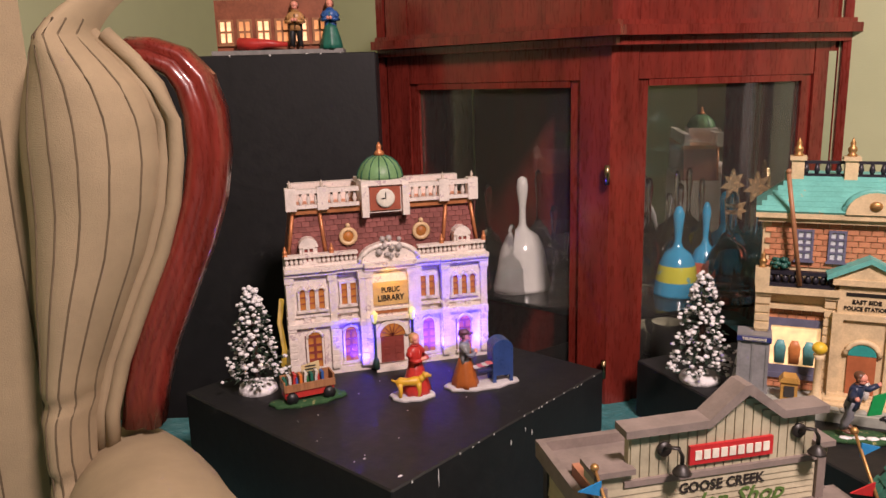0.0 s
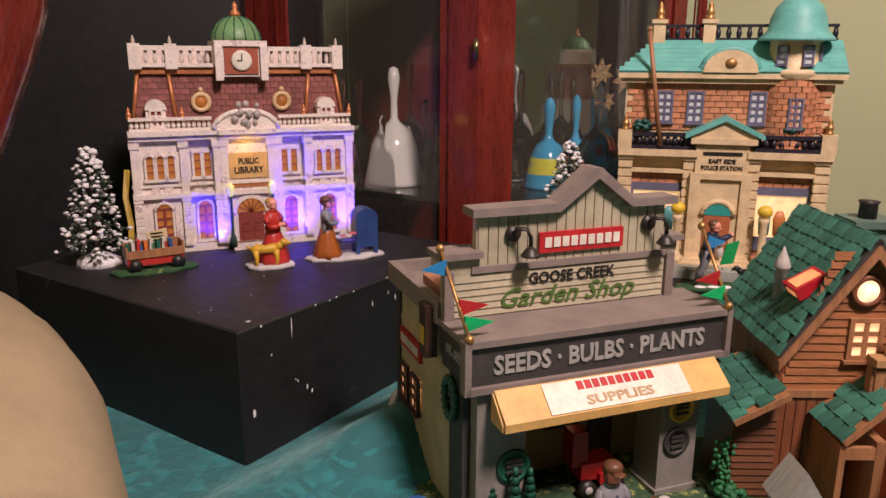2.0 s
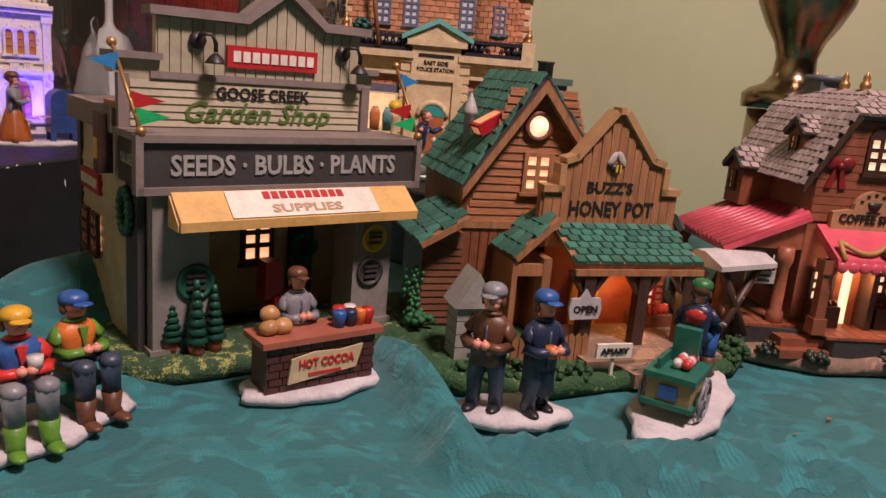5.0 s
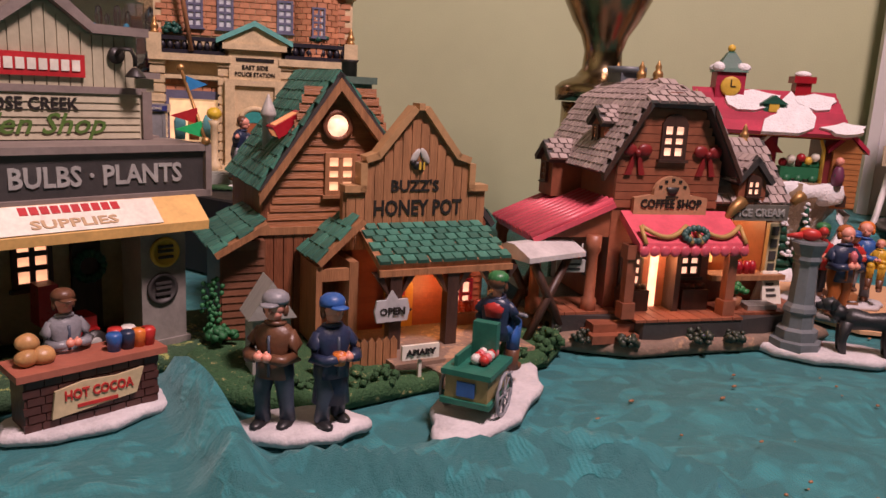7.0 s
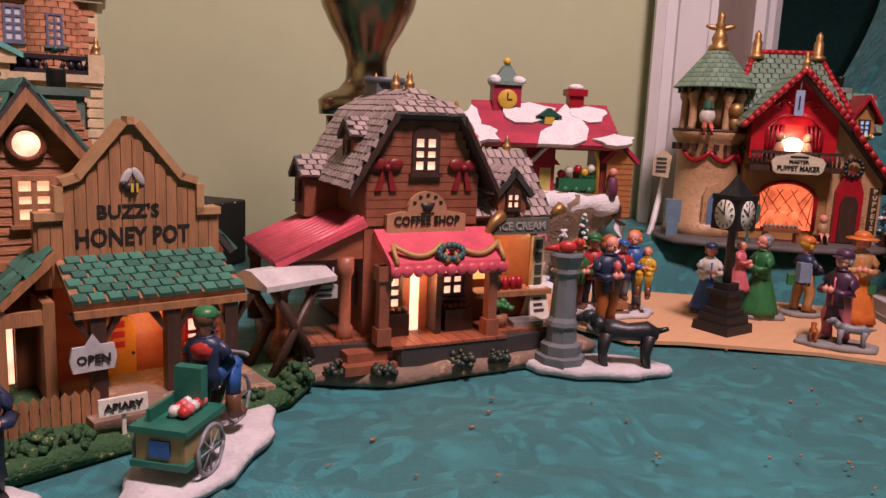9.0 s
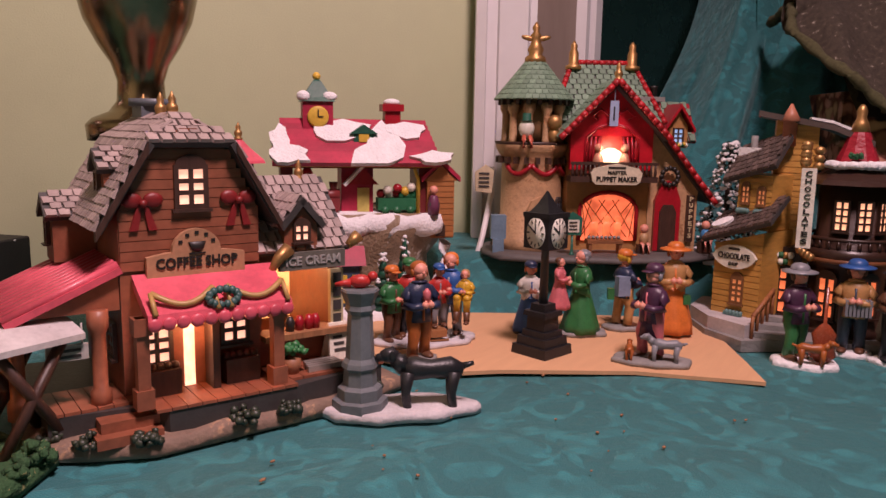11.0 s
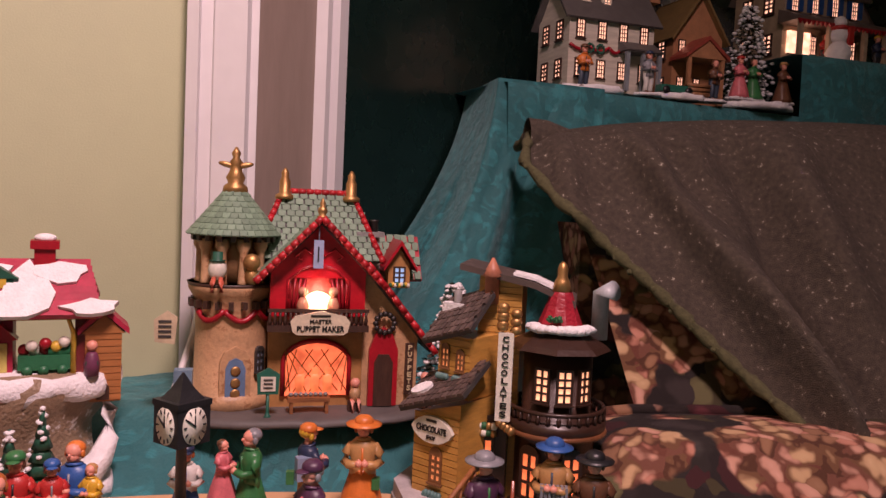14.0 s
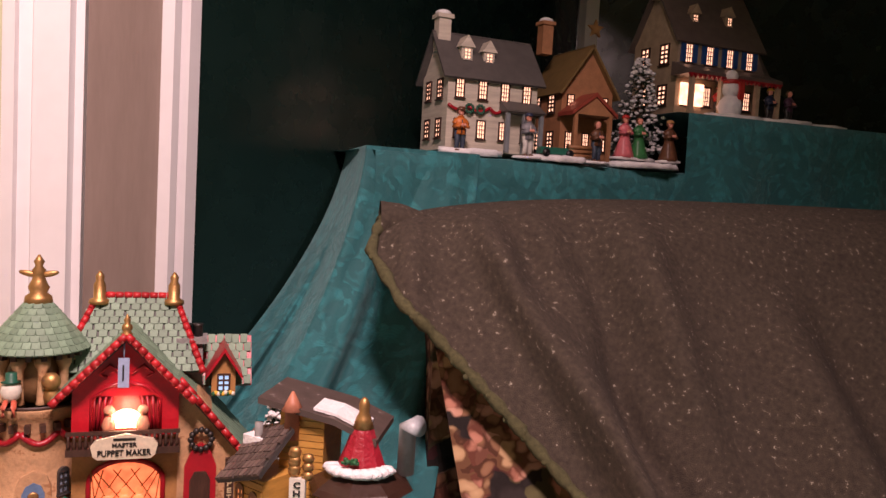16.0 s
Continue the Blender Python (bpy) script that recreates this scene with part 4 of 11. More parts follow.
def window(parent, x, y, z, w, h, frame_mat, glow, cols=2, rows=3, arch=False, turn=0.0, sill=True, bar=0.0011, deep=0.002, name="window"):
    """A lit window on a wall that faces -y (turned by degrees about z); x, z: its centre."""
    m = pose(x, y, z, 0, 0, turn)
    k = Build()
    f = min(w, h) * 0.19
    bar = max(bar, 0.19 * w / max(1, cols - 1))
    for a in ((-w / 2 - f, -w / 2, -h / 2 - f, h / 2 + f), (w / 2, w / 2 + f, -h / 2 - f, h / 2 + f), (-w / 2, w / 2, h / 2, h / 2 + f), (-w / 2, w / 2, -h / 2 - f, -h / 2)):
        k.box(a[0], a[1], -deep, 0.0005, a[2], a[3])
    if arch:
        n = 8
        pts = [(w / 2 * math.cos(math.pi * i / n) * 1.25, h / 2 + f + w * 0.42 * math.sin(math.pi * i / n)) for i in range(n + 1)]
        k.plate(pts, -deep, 0.0005)
    if sill:
        k.box(-w / 2 - f * 1.6, w / 2 + f * 1.6, -deep * 1.8, 0.0, -h / 2 - f * 1.7, -h / 2 - f)
    for c in range(1, cols):
        cx = -w / 2 + w * c / cols
        k.box(cx - bar / 2, cx + bar / 2, -deep * 0.8, -0.0004, -h / 2, h / 2)
    for r in range(1, rows):
        cz = -h / 2 + h * r / rows
        k.box(-w / 2, w / 2, -deep * 0.75, -0.0004, cz - bar / 2, cz + bar / 2)
    ob = part(name, k, frame_mat, parent)
    ob.matrix_basis = m
    g = Build()
    pw, ph = w / cols, h / rows
    g.box(-pw * 0.5, pw * 0.5, -0.0004, 0.0003, -ph * 0.5, ph * 0.5)
    me = g.mesh("pane", glow)
    for c in range(cols):
        for r in range(rows):
            o = new("pane", me)
            o.parent = ob
            o.location = (-w / 2 + pw * (c + 0.5), 0, -h / 2 + ph * (r + 0.5))
    return ob


def terrain(parent, poly, h, material, seed, name="base", lumps=0.0025, label=""):
    """A moulded base: an outline with soft edge and lumpy top."""
    cx = sum(p[0] for p in poly) / len(poly)
    cy = sum(p[1] for p in poly) / len(poly)
    fine = []
    n = len(poly)
    for i in range(n):
        for t in (0, 0.33, 0.67):
            a, b = poly[i], poly[(i + 1) % n]
            fine.append((a[0] + (b[0] - a[0]) * t, a[1] + (b[1] - a[1]) * t))
    rings = [(1.0, 0.0), (1.01, h * 0.35), (0.985, h * 0.8), (0.93, h), (0.8, h), (0.6, h), (0.35, h), (0.1, h)]
    v, f = [], []
    N = len(fine)
    for s, z in rings:
        for x, y in fine:
            q = Vector((cx + (x - cx) * s, cy + (y - cy) * s, z))
            if z > 0:
                q += noise.noise_vector(Vector((q.x * 55 + seed, q.y * 55, z * 30))) * lumps
            v.append(q)
    for k in range(len(rings) - 1):
        for i in range(N):
            j = (i + 1) % N
            f.append((k * N + i, k * N + j, (k + 1) * N + j, (k + 1) * N + i))
    f.append(tuple(range((len(rings) - 1) * N, len(rings) * N)))
    f.append(tuple(range(N - 1, -1, -1)))
    b = Build()
    b.faces_from(v, f, 0, None, True)
    return part(name, b, material, parent, label)


def bush(parent, c, r, material, seed, n=26, name="bush"):
    rnd = random.Random(seed)
    k = Build()
    for i in range(n):
        d = Vector((rnd.gauss(0, 1), rnd.gauss(0, 1), abs(rnd.gauss(0, 1)) * 0.8)).normalized() * r * rnd.uniform(0.4, 0.95)
        s = r * rnd.uniform(0.22, 0.4)
        k.ball(Vector(c) + d, (s, s, s * 0.8), seg=5, rings=3)
    k.rough(r * 0.12, 260, seed)
    return part(name, k, material, parent)


def finial(parent, x, y, z, s, material, name="finial"):
    k = Build()
    k.lathe([(0.5 * s, 0), (0.55 * s, 0.2 * s), (0.35 * s, 0.35 * s), (0.5 * s, 0.7 * s), (0.45 * s, 1.0 * s), (0.25 * s, 1.2 * s), (0.32 * s, 1.5 * s), (0.12 * s, 1.9 * s), (0.05 * s, 2.1 * s)], x, y, z, seg=10)
    return part(name, k, material, parent)


def words(parent, text, x, y, z, width, material, size=0.01, name="lettering", turn=0.0, depth=0.0005, slant=0.0):
    return text_part(name, text, size, parent, pose(x, y, z, 0, 0, turn) @ UP, material, depth, fit=width, slant=slant)


# ---- garden shop ----
def garden_shop():
    h = thing("garden_shop", (0.1875, 0.420, 0, 12.2), "lit ceramic garden shop with false front and yellow awning", "miniature building")
    terrain(h, [(-0.100, -0.004), (-0.076, -0.022), (-0.02, -0.026), (0.045, -0.022), (0.085, -0.016), (0.100, 0.01), (0.095, 0.13), (-0.09, 0.145), (-0.104, 0.06)], 0.011, moss, 2)
    k = Build()
    k.box(-0.085, 0.080, 0.052, 0.138, 0.006, 0.132)
    k.box(-0.085, -0.079, 0.012, 0.052, 0.006, 0.132)
    part("wall", k, cream, h)
    boards(h, -0.078, 0.078, 0.052, 0.010, 0.107, 13, cream)
    side_boards(h, -0.085, 0.03, 0.138, 0.010, 0.112, 14, cream)
    for ya, yb in ((0.008, 0.03), (0.132, 0.140)):
        k = Build()
        k.box(-0.087, -0.083, ya, yb, 0.006, 0.132)
        part("corner_board", k, charcoal, h)
    # left roof wing with parapet
    k = Build()
    k.box(-0.092, 0.082, 0.040, 0.144, 0.132, 0.138)
    k.box(-0.092, -0.086, 0.040, 0.144, 0.138, 0.146)
    k.box(-0.086, 0.08, 0.138, 0.144, 0.138, 0.146)
    part("roof", k, grey_roof, h)
    k = Build()
    k.box(-0.080, -0.045, 0.046, 0.10, 0.138, 0.147)
    part("roof_panel", k, P("clay_roof", (0.42, 0.19, 0.11)), h)
    # porch deck and its board
    k = Build()
    k.box(-0.088, 0.088, -0.004, 0.040, 0.106, 0.132)
    part("fascia", k, charcoal, h, "dark signboard with raised grey letters")
    k = Build()
    k.box(-0.091, 0.091, -0.007, 0.043, 0.1322, 0.1362)
    k.box(-0.091, 0.091, -0.0075, -0.003, 0.104, 0.108)
    k.box(-0.092, -0.088, -0.0075, 0.0, 0.104, 0.136)
    k.box(0.088, 0.092, -0.0075, 0.0, 0.104, 0.136)
    part("porch_deck", k, grey_roof, h)
    words(h, "SEEDS · BULBS · PLANTS", 0, -0.0045, 0.119, 0.146, letter_silver, 0.0155)
    words(h, "OIL-SEED", -0.0885, 0.018, 0.120, 0.028, letter_silver, 0.008, turn=-90)
    # false front
    k = Build()
    k.box(-0.089, 0.072, 0.034, 0.041, 0.1364, 0.166)
    k.plate([(-0.068, 0.166), (0.066, 0.166), (0.066, 0.200), (0.036, 0.200), (0.011, 0.218), (-0.014, 0.200), (-0.068, 0.200)], 0.036, 0.042)
    k.box(-0.092, -0.066, 0.034, 0.050, 0.166, 0.174)
    k.box(0.064, 0.076, 0.034, 0.050, 0.166, 0.174)
    part("false_front", k, olive_cream, h)
    boards(h, -0.083, 0.066, 0.034, 0.137, 0.163, 6, olive_cream)
    for i in range(20):
        x = -0.064 + i * 0.0066
        top = 0.198 + max(0.0, 0.018 - abs(x - 0.011) * 0.72)
        kk = Build()
        kk.box(x - 0.0029, x + 0.0029, 0.0349, 0.0362, 0.168, top)
        part("plank", kk, olive_cream, h)
    k = Build()
    k.plate([(-0.073, 0.199), (-0.015, 0.199), (0.011, 0.2185), (0.037, 0.199), (0.071, 0.199), (0.071, 0.204), (0.038, 0.2045), (0.013, 0.225), (0.008, 0.225), (-0.016, 0.2045), (-0.073, 0.204)], 0.029, 0.046)
    k.box(-0.094, -0.066, 0.029, 0.052, 0.1742, 0.178)
    k.box(0.064, 0.078, 0.029, 0.052, 0.1742, 0.178)
    k.box(-0.072, 0.070, 0.0322, 0.040, 0.164, 0.168)
    k.box(-0.090, -0.084, 0.031, 0.036, 0.1364, 0.166)
    k.box(0.067, 0.073, 0.031, 0.036, 0.1364, 0.166)
    part("cap_moulding", k, grey_roof, h)
    k = Build()
    k.box(-0.027, 0.033, 0.0325, 0.0348, 0.173, 0.186)
    sg = part("signboard", k, red_paint, h, "red sign with a plain white bar for its brand")
    k = Build()
    for i in range(9):
        k.box(-0.0235 + i * 0.0061, -0.0235 + i * 0.0061 + 0.0046, 0.0318, 0.0326, 0.1765, 0.1828)
    part("brand_bar", k, off_white, sg)
    words(h, "GOOSE CREEK", -0.003, 0.0325, 0.1572, 0.062, letter_black, 0.010, depth=0.0002)
    words(h, "Garden Shop", -0.006, 0.0325, 0.1455, 0.096, letter_green, 0.017, slant=0.35, depth=0.0002)
    for sx in (-0.041, 0.056):
        k = Build()
        k.lathe([(0.005, 0), (0.005, 0.002)], seg=12, m=pose(sx - 0.004, 0.034, 0.187, 90))
        k.tube([(sx - 0.004, 0.033, 0.187), (sx - 0.004, 0.027, 0.191), (sx + 0.001, 0.024, 0.191), (sx + 0.003, 0.023, 0.186), (sx + 0.003, 0.023, 0.181)], 0.0014)
        k.lathe([(0.0062, 0), (0.0058, 0.001), (0.0036, 0.004), (0.0015, 0.006)], sx + 0.003, 0.023, 0.1745, seg=14)
        lamp = part("gooseneck_lamp", k, letter_black, h, "black gooseneck sign lamp")
    # awning
    k = Build()
    k.side([(-0.006, 0.106), (-0.006, 0.102), (-0.022, 0.0905), (-0.022, 0.0865), (-0.024, 0.0865), (-0.0245, 0.0920), (-0.008, 0.1055)], -0.074, 0.080)
    k.side([(-0.006, 0.105), (-0.022, 0.0905), (-0.022, 0.0865), (-0.006, 0.0865)], -0.075, -0.073)
    k.side([(-0.006, 0.105), (-0.022, 0.0905), (-0.022, 0.0865), (-0.006, 0.0865)], 0.079, 0.081)
    aw = part("awning", k, awning_yellow, h, "mustard yellow awning with a pale label")
    m = Matrix.Translation((0.003, -0.0163, 0.0989)) @ pose(0, 0, 0, 39.5, 0, 0)
    k = Build()
    k.box(-0.048, 0.048, -0.0098, 0.0098, 0.0004, 0.0008, m=m)
    part("label_panel", k, off_white, aw)
    k = Build()
    for i in range(10):
        k.box(-0.026 + i * 0.0054, -0.026 + i * 0.0054 + 0.0042, 0.0030, 0.0085, 0.0008, 0.0012, m=m)
    part("brand_bar", k, red_paint, aw)
    text_part("lettering", "SUPPLIES", 0.008, aw, m @ pose(0.0, -0.0045, 0.001), P("supply_tan", (0.45, 0.30, 0.16)), 0.0003, fit=0.046)
    # pillars
    for x0, x1 in ((-0.082, -0.050), (0.047, 0.076)):
        k = Build()
        k.box(x0, x1, -0.002, 0.024, 0.006, 0.104)
        k.box(x0 - 0.002, x1 + 0.002, -0.004, 0.026, 0.006, 0.014)
        part("pillar", k, P("pillar_grey", (0.23, 0.21, 0.19)), h)
    for x, z, r, mt in ((0.062, 0.070, 0.0095, yellow_paint), (0.060, 0.047, 0.0100, charcoal), (-0.058, 0.052, 0.011, dark_green)):
        k = Build()
        k.lathe([(r, 0), (r, 0.0015), (r * 0.8, 0.002), (r * 0.78, 0.0012)], seg=22, m=pose(x, -0.0022, z, 90))
        s = part("round_sign", k, mt, h)
        k = Build()
        for q in (-0.3, 0.1, 0.4):
            k.box(x - r * 0.5, x + r * 0.5, -0.0048, -0.0036, z + q * r - 0.0008, z + q * r + 0.0008)
        part("text_bar", k, charcoal, s)
    window(h, 0.003, 0.0500, 0.062, 0.017, 0.027, dark_wood, window_warm, 2, 3)
    k = Build()
    k.box(0.026, 0.044, 0.048, 0.052, 0.010, 0.075)
    dr = part("door", k, dark_wood, h)
    k = Build()
    for i in range(14):
        a = 2 * math.pi * i / 14
        k.ball((0.036 + 0.0085 * math.cos(a), 0.046, 0.055 + 0.0085 * math.sin(a)), 0.003, seg=6, rings=4)
    part("wreath", k, dark_green, dr)
    # side sign, side windows, wreath
    for yy, hh in ((0.095, 0.056), (0.118, 0.056)):
        window(h, -0.0872, yy, 0.062, 0.012, 0.022, dark_wood, window_warm, 2, 3, turn=-90)
    k = Build()
    k.box(-0.088, -0.0855, 0.084, 0.128, 0.088, 0.101)
    sg = part("signboard", k, red_paint, h)
    k = Build()
    for i in range(8):
        k.box(-0.0888, -0.088, 0.088 + i * 0.0047, 0.088 + i * 0.0047 + 0.0035, 0.0915, 0.0975)
    part("brand_bar", k, off_white, sg)
    k = Build()
    k.box(-0.097, -0.089, 0.046, 0.058, 0.108, 0.142)
    sg = part("side_board", k, dark_wood, h)
    k = Build()
    k.box(-0.0975, -0.0969, 0.048, 0.056, 0.116, 0.128)
    part("label", k, yellow_paint, sg)
    k = Build()
    for i in range(16):
        a = 2 * math.pi * i / 16
        k.ball((-0.089, 0.024 + 0.009 * math.cos(a), 0.090 + 0.012 * math.sin(a)), 0.003, seg=6, rings=4)
    part("wreath", k, dark_green, h)
    # potted conifers, red tractor
    for x, y, s in ((-0.060, -0.010, 1.0), (-0.048, -0.006, 0.86), (-0.071, 0.0, 0.7)):
        k = Build()
        k.lathe([(0.004, 0), (0.0055, 0.009)], x, y, 0.010, seg=10, mi=1)
        for q in range(7):
            k.lathe([(0.0075 * (1 - q * 0.12), 0), (0.0035 * (1 - q * 0.1), 0.0055 * s)], x, y, 0.019 + q * 0.0052 * s, seg=9, mi=0)
        part("potted_conifer", k, [dark_green, P("clay", (0.35, 0.1, 0.06))], h)
    k = Build()
    k.box(0.000, 0.026, 0.014, 0.030, 0.020, 0.032)
    k.box(0.012, 0.026, 0.010, 0.030, 0.018, 0.025)
    k.box(-0.006, 0.006, 0.016, 0.030, 0.030, 0.054, top=0.9)
    tr = part("tractor", k, P("tractor_red", (0.45, 0.02, 0.02), rough=0.3), h, "bright red toy garden tractor")
    for x, r in ((0.022, 0.0075), (0.002, 0.006)):
        k = Build()
        k.lathe([(r, 0), (r, 0.005)], seg=16, m=pose(x, 0.012, 0.017, 90))
        w = part("wheel", k, letter_black, tr)
        k = Build()
        k.lathe([(r * 0.5, 0), (r * 0.4, 0.0008)], seg=12, m=pose(x, 0.0068, 0.017, 90))
        part("hub", k, silver_paint, w)
    # poles with small pennants
    rnd = random.Random(2)
    for x, sgn in ((-0.089, -1), (0.089, 1)):
        k = Build()
        top = (x - 0.004 * sgn * -1, 0.031, 0.182)
        bot = (x, -0.006, 0.138)
        k.tube([bot, top], 0.0012, seg=6)
        k.ball(top, 0.0028)
        k.ball(bot, 0.0028)
        pl = part("pennant_pole", k, gold, h)
        for t, mt, dx in ((0.78, P("pennant_blue", (0.03, 0.2, 0.45)), -0.015), (0.34, red_paint, 0.018), (0.16, P("pennant_green", (0.02, 0.4, 0.12)), 0.018)):
            q = Vector(bot).lerp(Vector(top), t)
            kk = Build()
            e = dx if sgn < 0 else -dx
            kk.plate([(q.x, q.z + 0.005), (q.x + e, q.z), (q.x, q.z - 0.005)] if e > 0 else [(q.x, q.z - 0.005), (q.x + e, q.z), (q.x, q.z + 0.005)], q.y - 0.0006, q.y + 0.0006)
            part("pennant", kk, mt, pl)
    return h


garden_shop()


# ---- honey shop ----
def honey_shop():
    h = thing("honey_shop", (0.404, 0.388, 0, -9), "lit ceramic honey shop with green shingled roofs", "miniature building")
    terrain(h, [(-0.155, -0.03), (-0.130, -0.078), (-0.09, -0.094), (-0.03, -0.084), (0.02, -0.082), (0.07, -0.07), (0.098, -0.045), (0.085, 0.01), (0.06, 0.10), (-0.14, 0.10)], 0.010, garden_green, 5, lumps=0.004, label="mossy green garden base")
    k = Build()
    k.slab([(-0.040, -0.070), (0.062, -0.066), (0.062, 0.0), (-0.045, 0.0)], 0.004, 0.0135)
    k.slab([(-0.015, -0.087), (0.035, -0.085), (0.04, -0.066), (-0.02, -0.068)], 0.002, 0.011)
    part("porch_floor", k, base_stone, h)
    # tall gabled wing
    ax, ay, az = -0.050, 0.022, 0.181
    k = Build()
    k.plate([(-0.099, 0.008), (0.010, 0.008), (0.010, 0.112), (ax, az - 0.004), (-0.099, 0.110)], ay, 0.115)
    part("wall", k, timber, h)
    boards(h, -0.099, 0.010, ay, 0.082, az - 0.006, 17, clap_wood, gable=(ax, az + 0.072))
    k = Build()
    k.box(-0.101, 0.012, ay - 0.003, ay, 0.078, 0.083)
    part("belt_board", k, sign_wood, h)
    for i in range(9):
        kk = Build()
        x = -0.098 + i * 0.0066
        kk.box(x, x + 0.006, ay - 0.0014, ay, 0.012, 0.078)
        part("plank", kk, timber, h)
    k = Build()
    k.box(-0.1005, -0.099, ay, 0.115, 0.082, 0.109)
    part("side_wall", k, sign_wood, h)
    eL, eR = (-0.103, 0.1085), (0.016, 0.104)
    roof_plane(h, (eL[0], 0.125, eL[1]), (eL[0], ay - 0.008, eL[1]), (ax, 0.125, az + 0.004), 11, 13, green_shingle, charcoal)
    roof_plane(h, (eR[0], ay - 0.008, eR[1]), (eR[0], 0.125, eR[1]), (ax, ay - 0.008, az + 0.004), 10, 13, green_shingle, charcoal)
    for e in (eL, eR):
        k = Build()
        d = Vector((ax - e[0], 0, az - e[1])).normalized()
        n = Vector((-d.z, 0, d.x)) if e[0] > ax else Vector((d.z, 0, -d.x))
        a, b = Vector((e[0], 0, e[1] - 0.003)), Vector((ax, 0, az + 0.0))
        k.plate([(a.x, a.z), (b.x, b.z), (b.x + n.x * -0.0, b.z - 0.008), (a.x, a.z - 0.007)] if e[0] < ax else [(b.x, b.z), (a.x, a.z), (a.x, a.z - 0.007), (b.x, b.z - 0.008)], ay - 0.010, ay - 0.004)
        part("barge_board", k, sign_wood, h)
    window(h, -0.047, ay - 0.001, 0.118, 0.016, 0.022, sign_wood, window_warm, 2, 3)
    k = Build()
    k.lathe([(0.0105, 0), (0.0105, 0.003), (0.0075, 0.0035), (0.0072, 0.001)], seg=22, m=pose(ax, ay - 0.0008, 0.150, 90))
    rw = part("round_window", k, timber, h)
    k = Build()
    k.lathe([(0.0072, 0), (0.0072, 0.0016)], seg=20, m=pose(ax, ay - 0.0012, 0.150, 90))
    part("pane", k, window_hot, rw)
    # skylight on the slope
    m, w, l = slope_frame((eL[0], 0.125, eL[1]), (eL[0], ay - 0.008, eL[1]), (ax, 0.125, az))
    k = Build()
    mm = m @ pose(0.086, 0.058, 0.002, -24, 0, 0) @ Matrix.Diagonal((0.72, 0.66, 0.6, 1))
    k.box(-0.014, 0.014, -0.034, 0.0, 0.0, 0.0035, m=mm)
    k.box(-0.014, -0.011, -0.034, 0.0, -0.010, 0.0, m=mm)
    k.box(0.011, 0.014, -0.034, 0.0, -0.010, 0.0, m=mm)
    sk = part("skylight", k, crimson, h, "red framed skylight standing open")
    k = Build()
    k.box(-0.0095, 0.0095, -0.030, -0.004, 0.0035, 0.0042, m=mm)
    k.box(-0.011, 0.011, -0.0335, -0.032, -0.009, 0.0, m=mm)
    part("pane", k, window_dim, sk)
    k = Build()
    k.lathe([(0.0042, -0.012), (0.0042, 0.024), (0.0052, 0.025), (0.0056, 0.027), (0.0038, 0.032), (0.0012, 0.038), (0.0004, 0.040)], -0.086, 0.062, 0.128, seg=12)
    part("stove_pipe", k, silver_paint, h, "grey conical stove pipe")
    k = Build()
    k.box(-0.032, -0.006, 0.075, 0.10, 0.13, 0.178)
    k.box(-0.035, -0.003, 0.072, 0.103, 0.178, 0.183)
    k.lathe([(0.006, 0), (0.006, 0.010), (0.0075, 0.012)], -0.02, 0.087, 0.183, seg=10, mi=1)
    part("chimney", k, [P("green_stone", (0.10, 0.15, 0.12)), letter_black], h)
    # right wing behind the false front
    k = Build()
    k.plate([(0.0, 0.008), (0.058, 0.008), (0.058, 0.085), (0.029, 0.13), (0.0, 0.125)], 0.004, 0.11)
    part("wall", k, timber, h)
    roof_plane(h, (0.066, 0.004, 0.084), (0.066, 0.118, 0.084), (0.020, 0.004, 0.138), 6, 12, green_shingle, charcoal)
    roof_plane(h, (-0.02, 0.118, 0.10), (-0.02, 0.004, 0.10), (0.020, 0.118, 0.138), 5, 12, green_shingle, charcoal)
    prof = [(-0.052, 0.070), (0.053, 0.070), (0.053, 0.109), (0.038, 0.109), (0.038, 0.128), (0.028, 0.131), (0.002, 0.163), (-0.002, 0.163), (-0.028, 0.131), (-0.037, 0.128), (-0.037, 0.109), (-0.052, 0.109)]
    k = Build()
    k.plate(prof, -0.001, 0.005)
    part("false_front", k, sign_wood, h)
    for i in range(16):
        x = -0.050 + i * 0.0064
        xm = x + 0.003
        top = 0.106 if abs(xm) > 0.037 else (0.126 if abs(xm) > 0.028 else 0.128 + (0.028 - abs(xm)) * 1.1)
        kk = Build()
        kk.box(x, x + 0.0060, -0.0024, -0.0008, 0.071, top)
        part("plank", kk, sign_wood, h)
    k = Build()
    rim = prof[2:]
    for (x0, z0), (x1, z1) in zip(rim, rim[1:]):
        d = Vector((x1 - x0, z1 - z0))
        n = Vector((d.y, -d.x)).normalized() * 0.0045
        k.plate([(x0, z0), (x1, z1), (x1 + n.x, z1 + n.y), (x0 + n.x, z0 + n.y)], -0.005, 0.007)
    part("cap_moulding", k, P("tan_cap", (0.42, 0.24, 0.11)), h)
    words(h, "BUZZ'S", -0.002, -0.0026, 0.1125, 0.035, letter_black, 0.0105)
    words(h, "HONEY POT", 0.001, -0.0026, 0.0975, 0.065, letter_black, 0.0145)
    k = Build()
    k.ball((0.0, -0.0035, 0.1265), (0.0048, 0.002, 0.0032), mi=1)
    k.ball((-0.0045, -0.0035, 0.1285), (0.0022, 0.0016, 0.0022), mi=1)
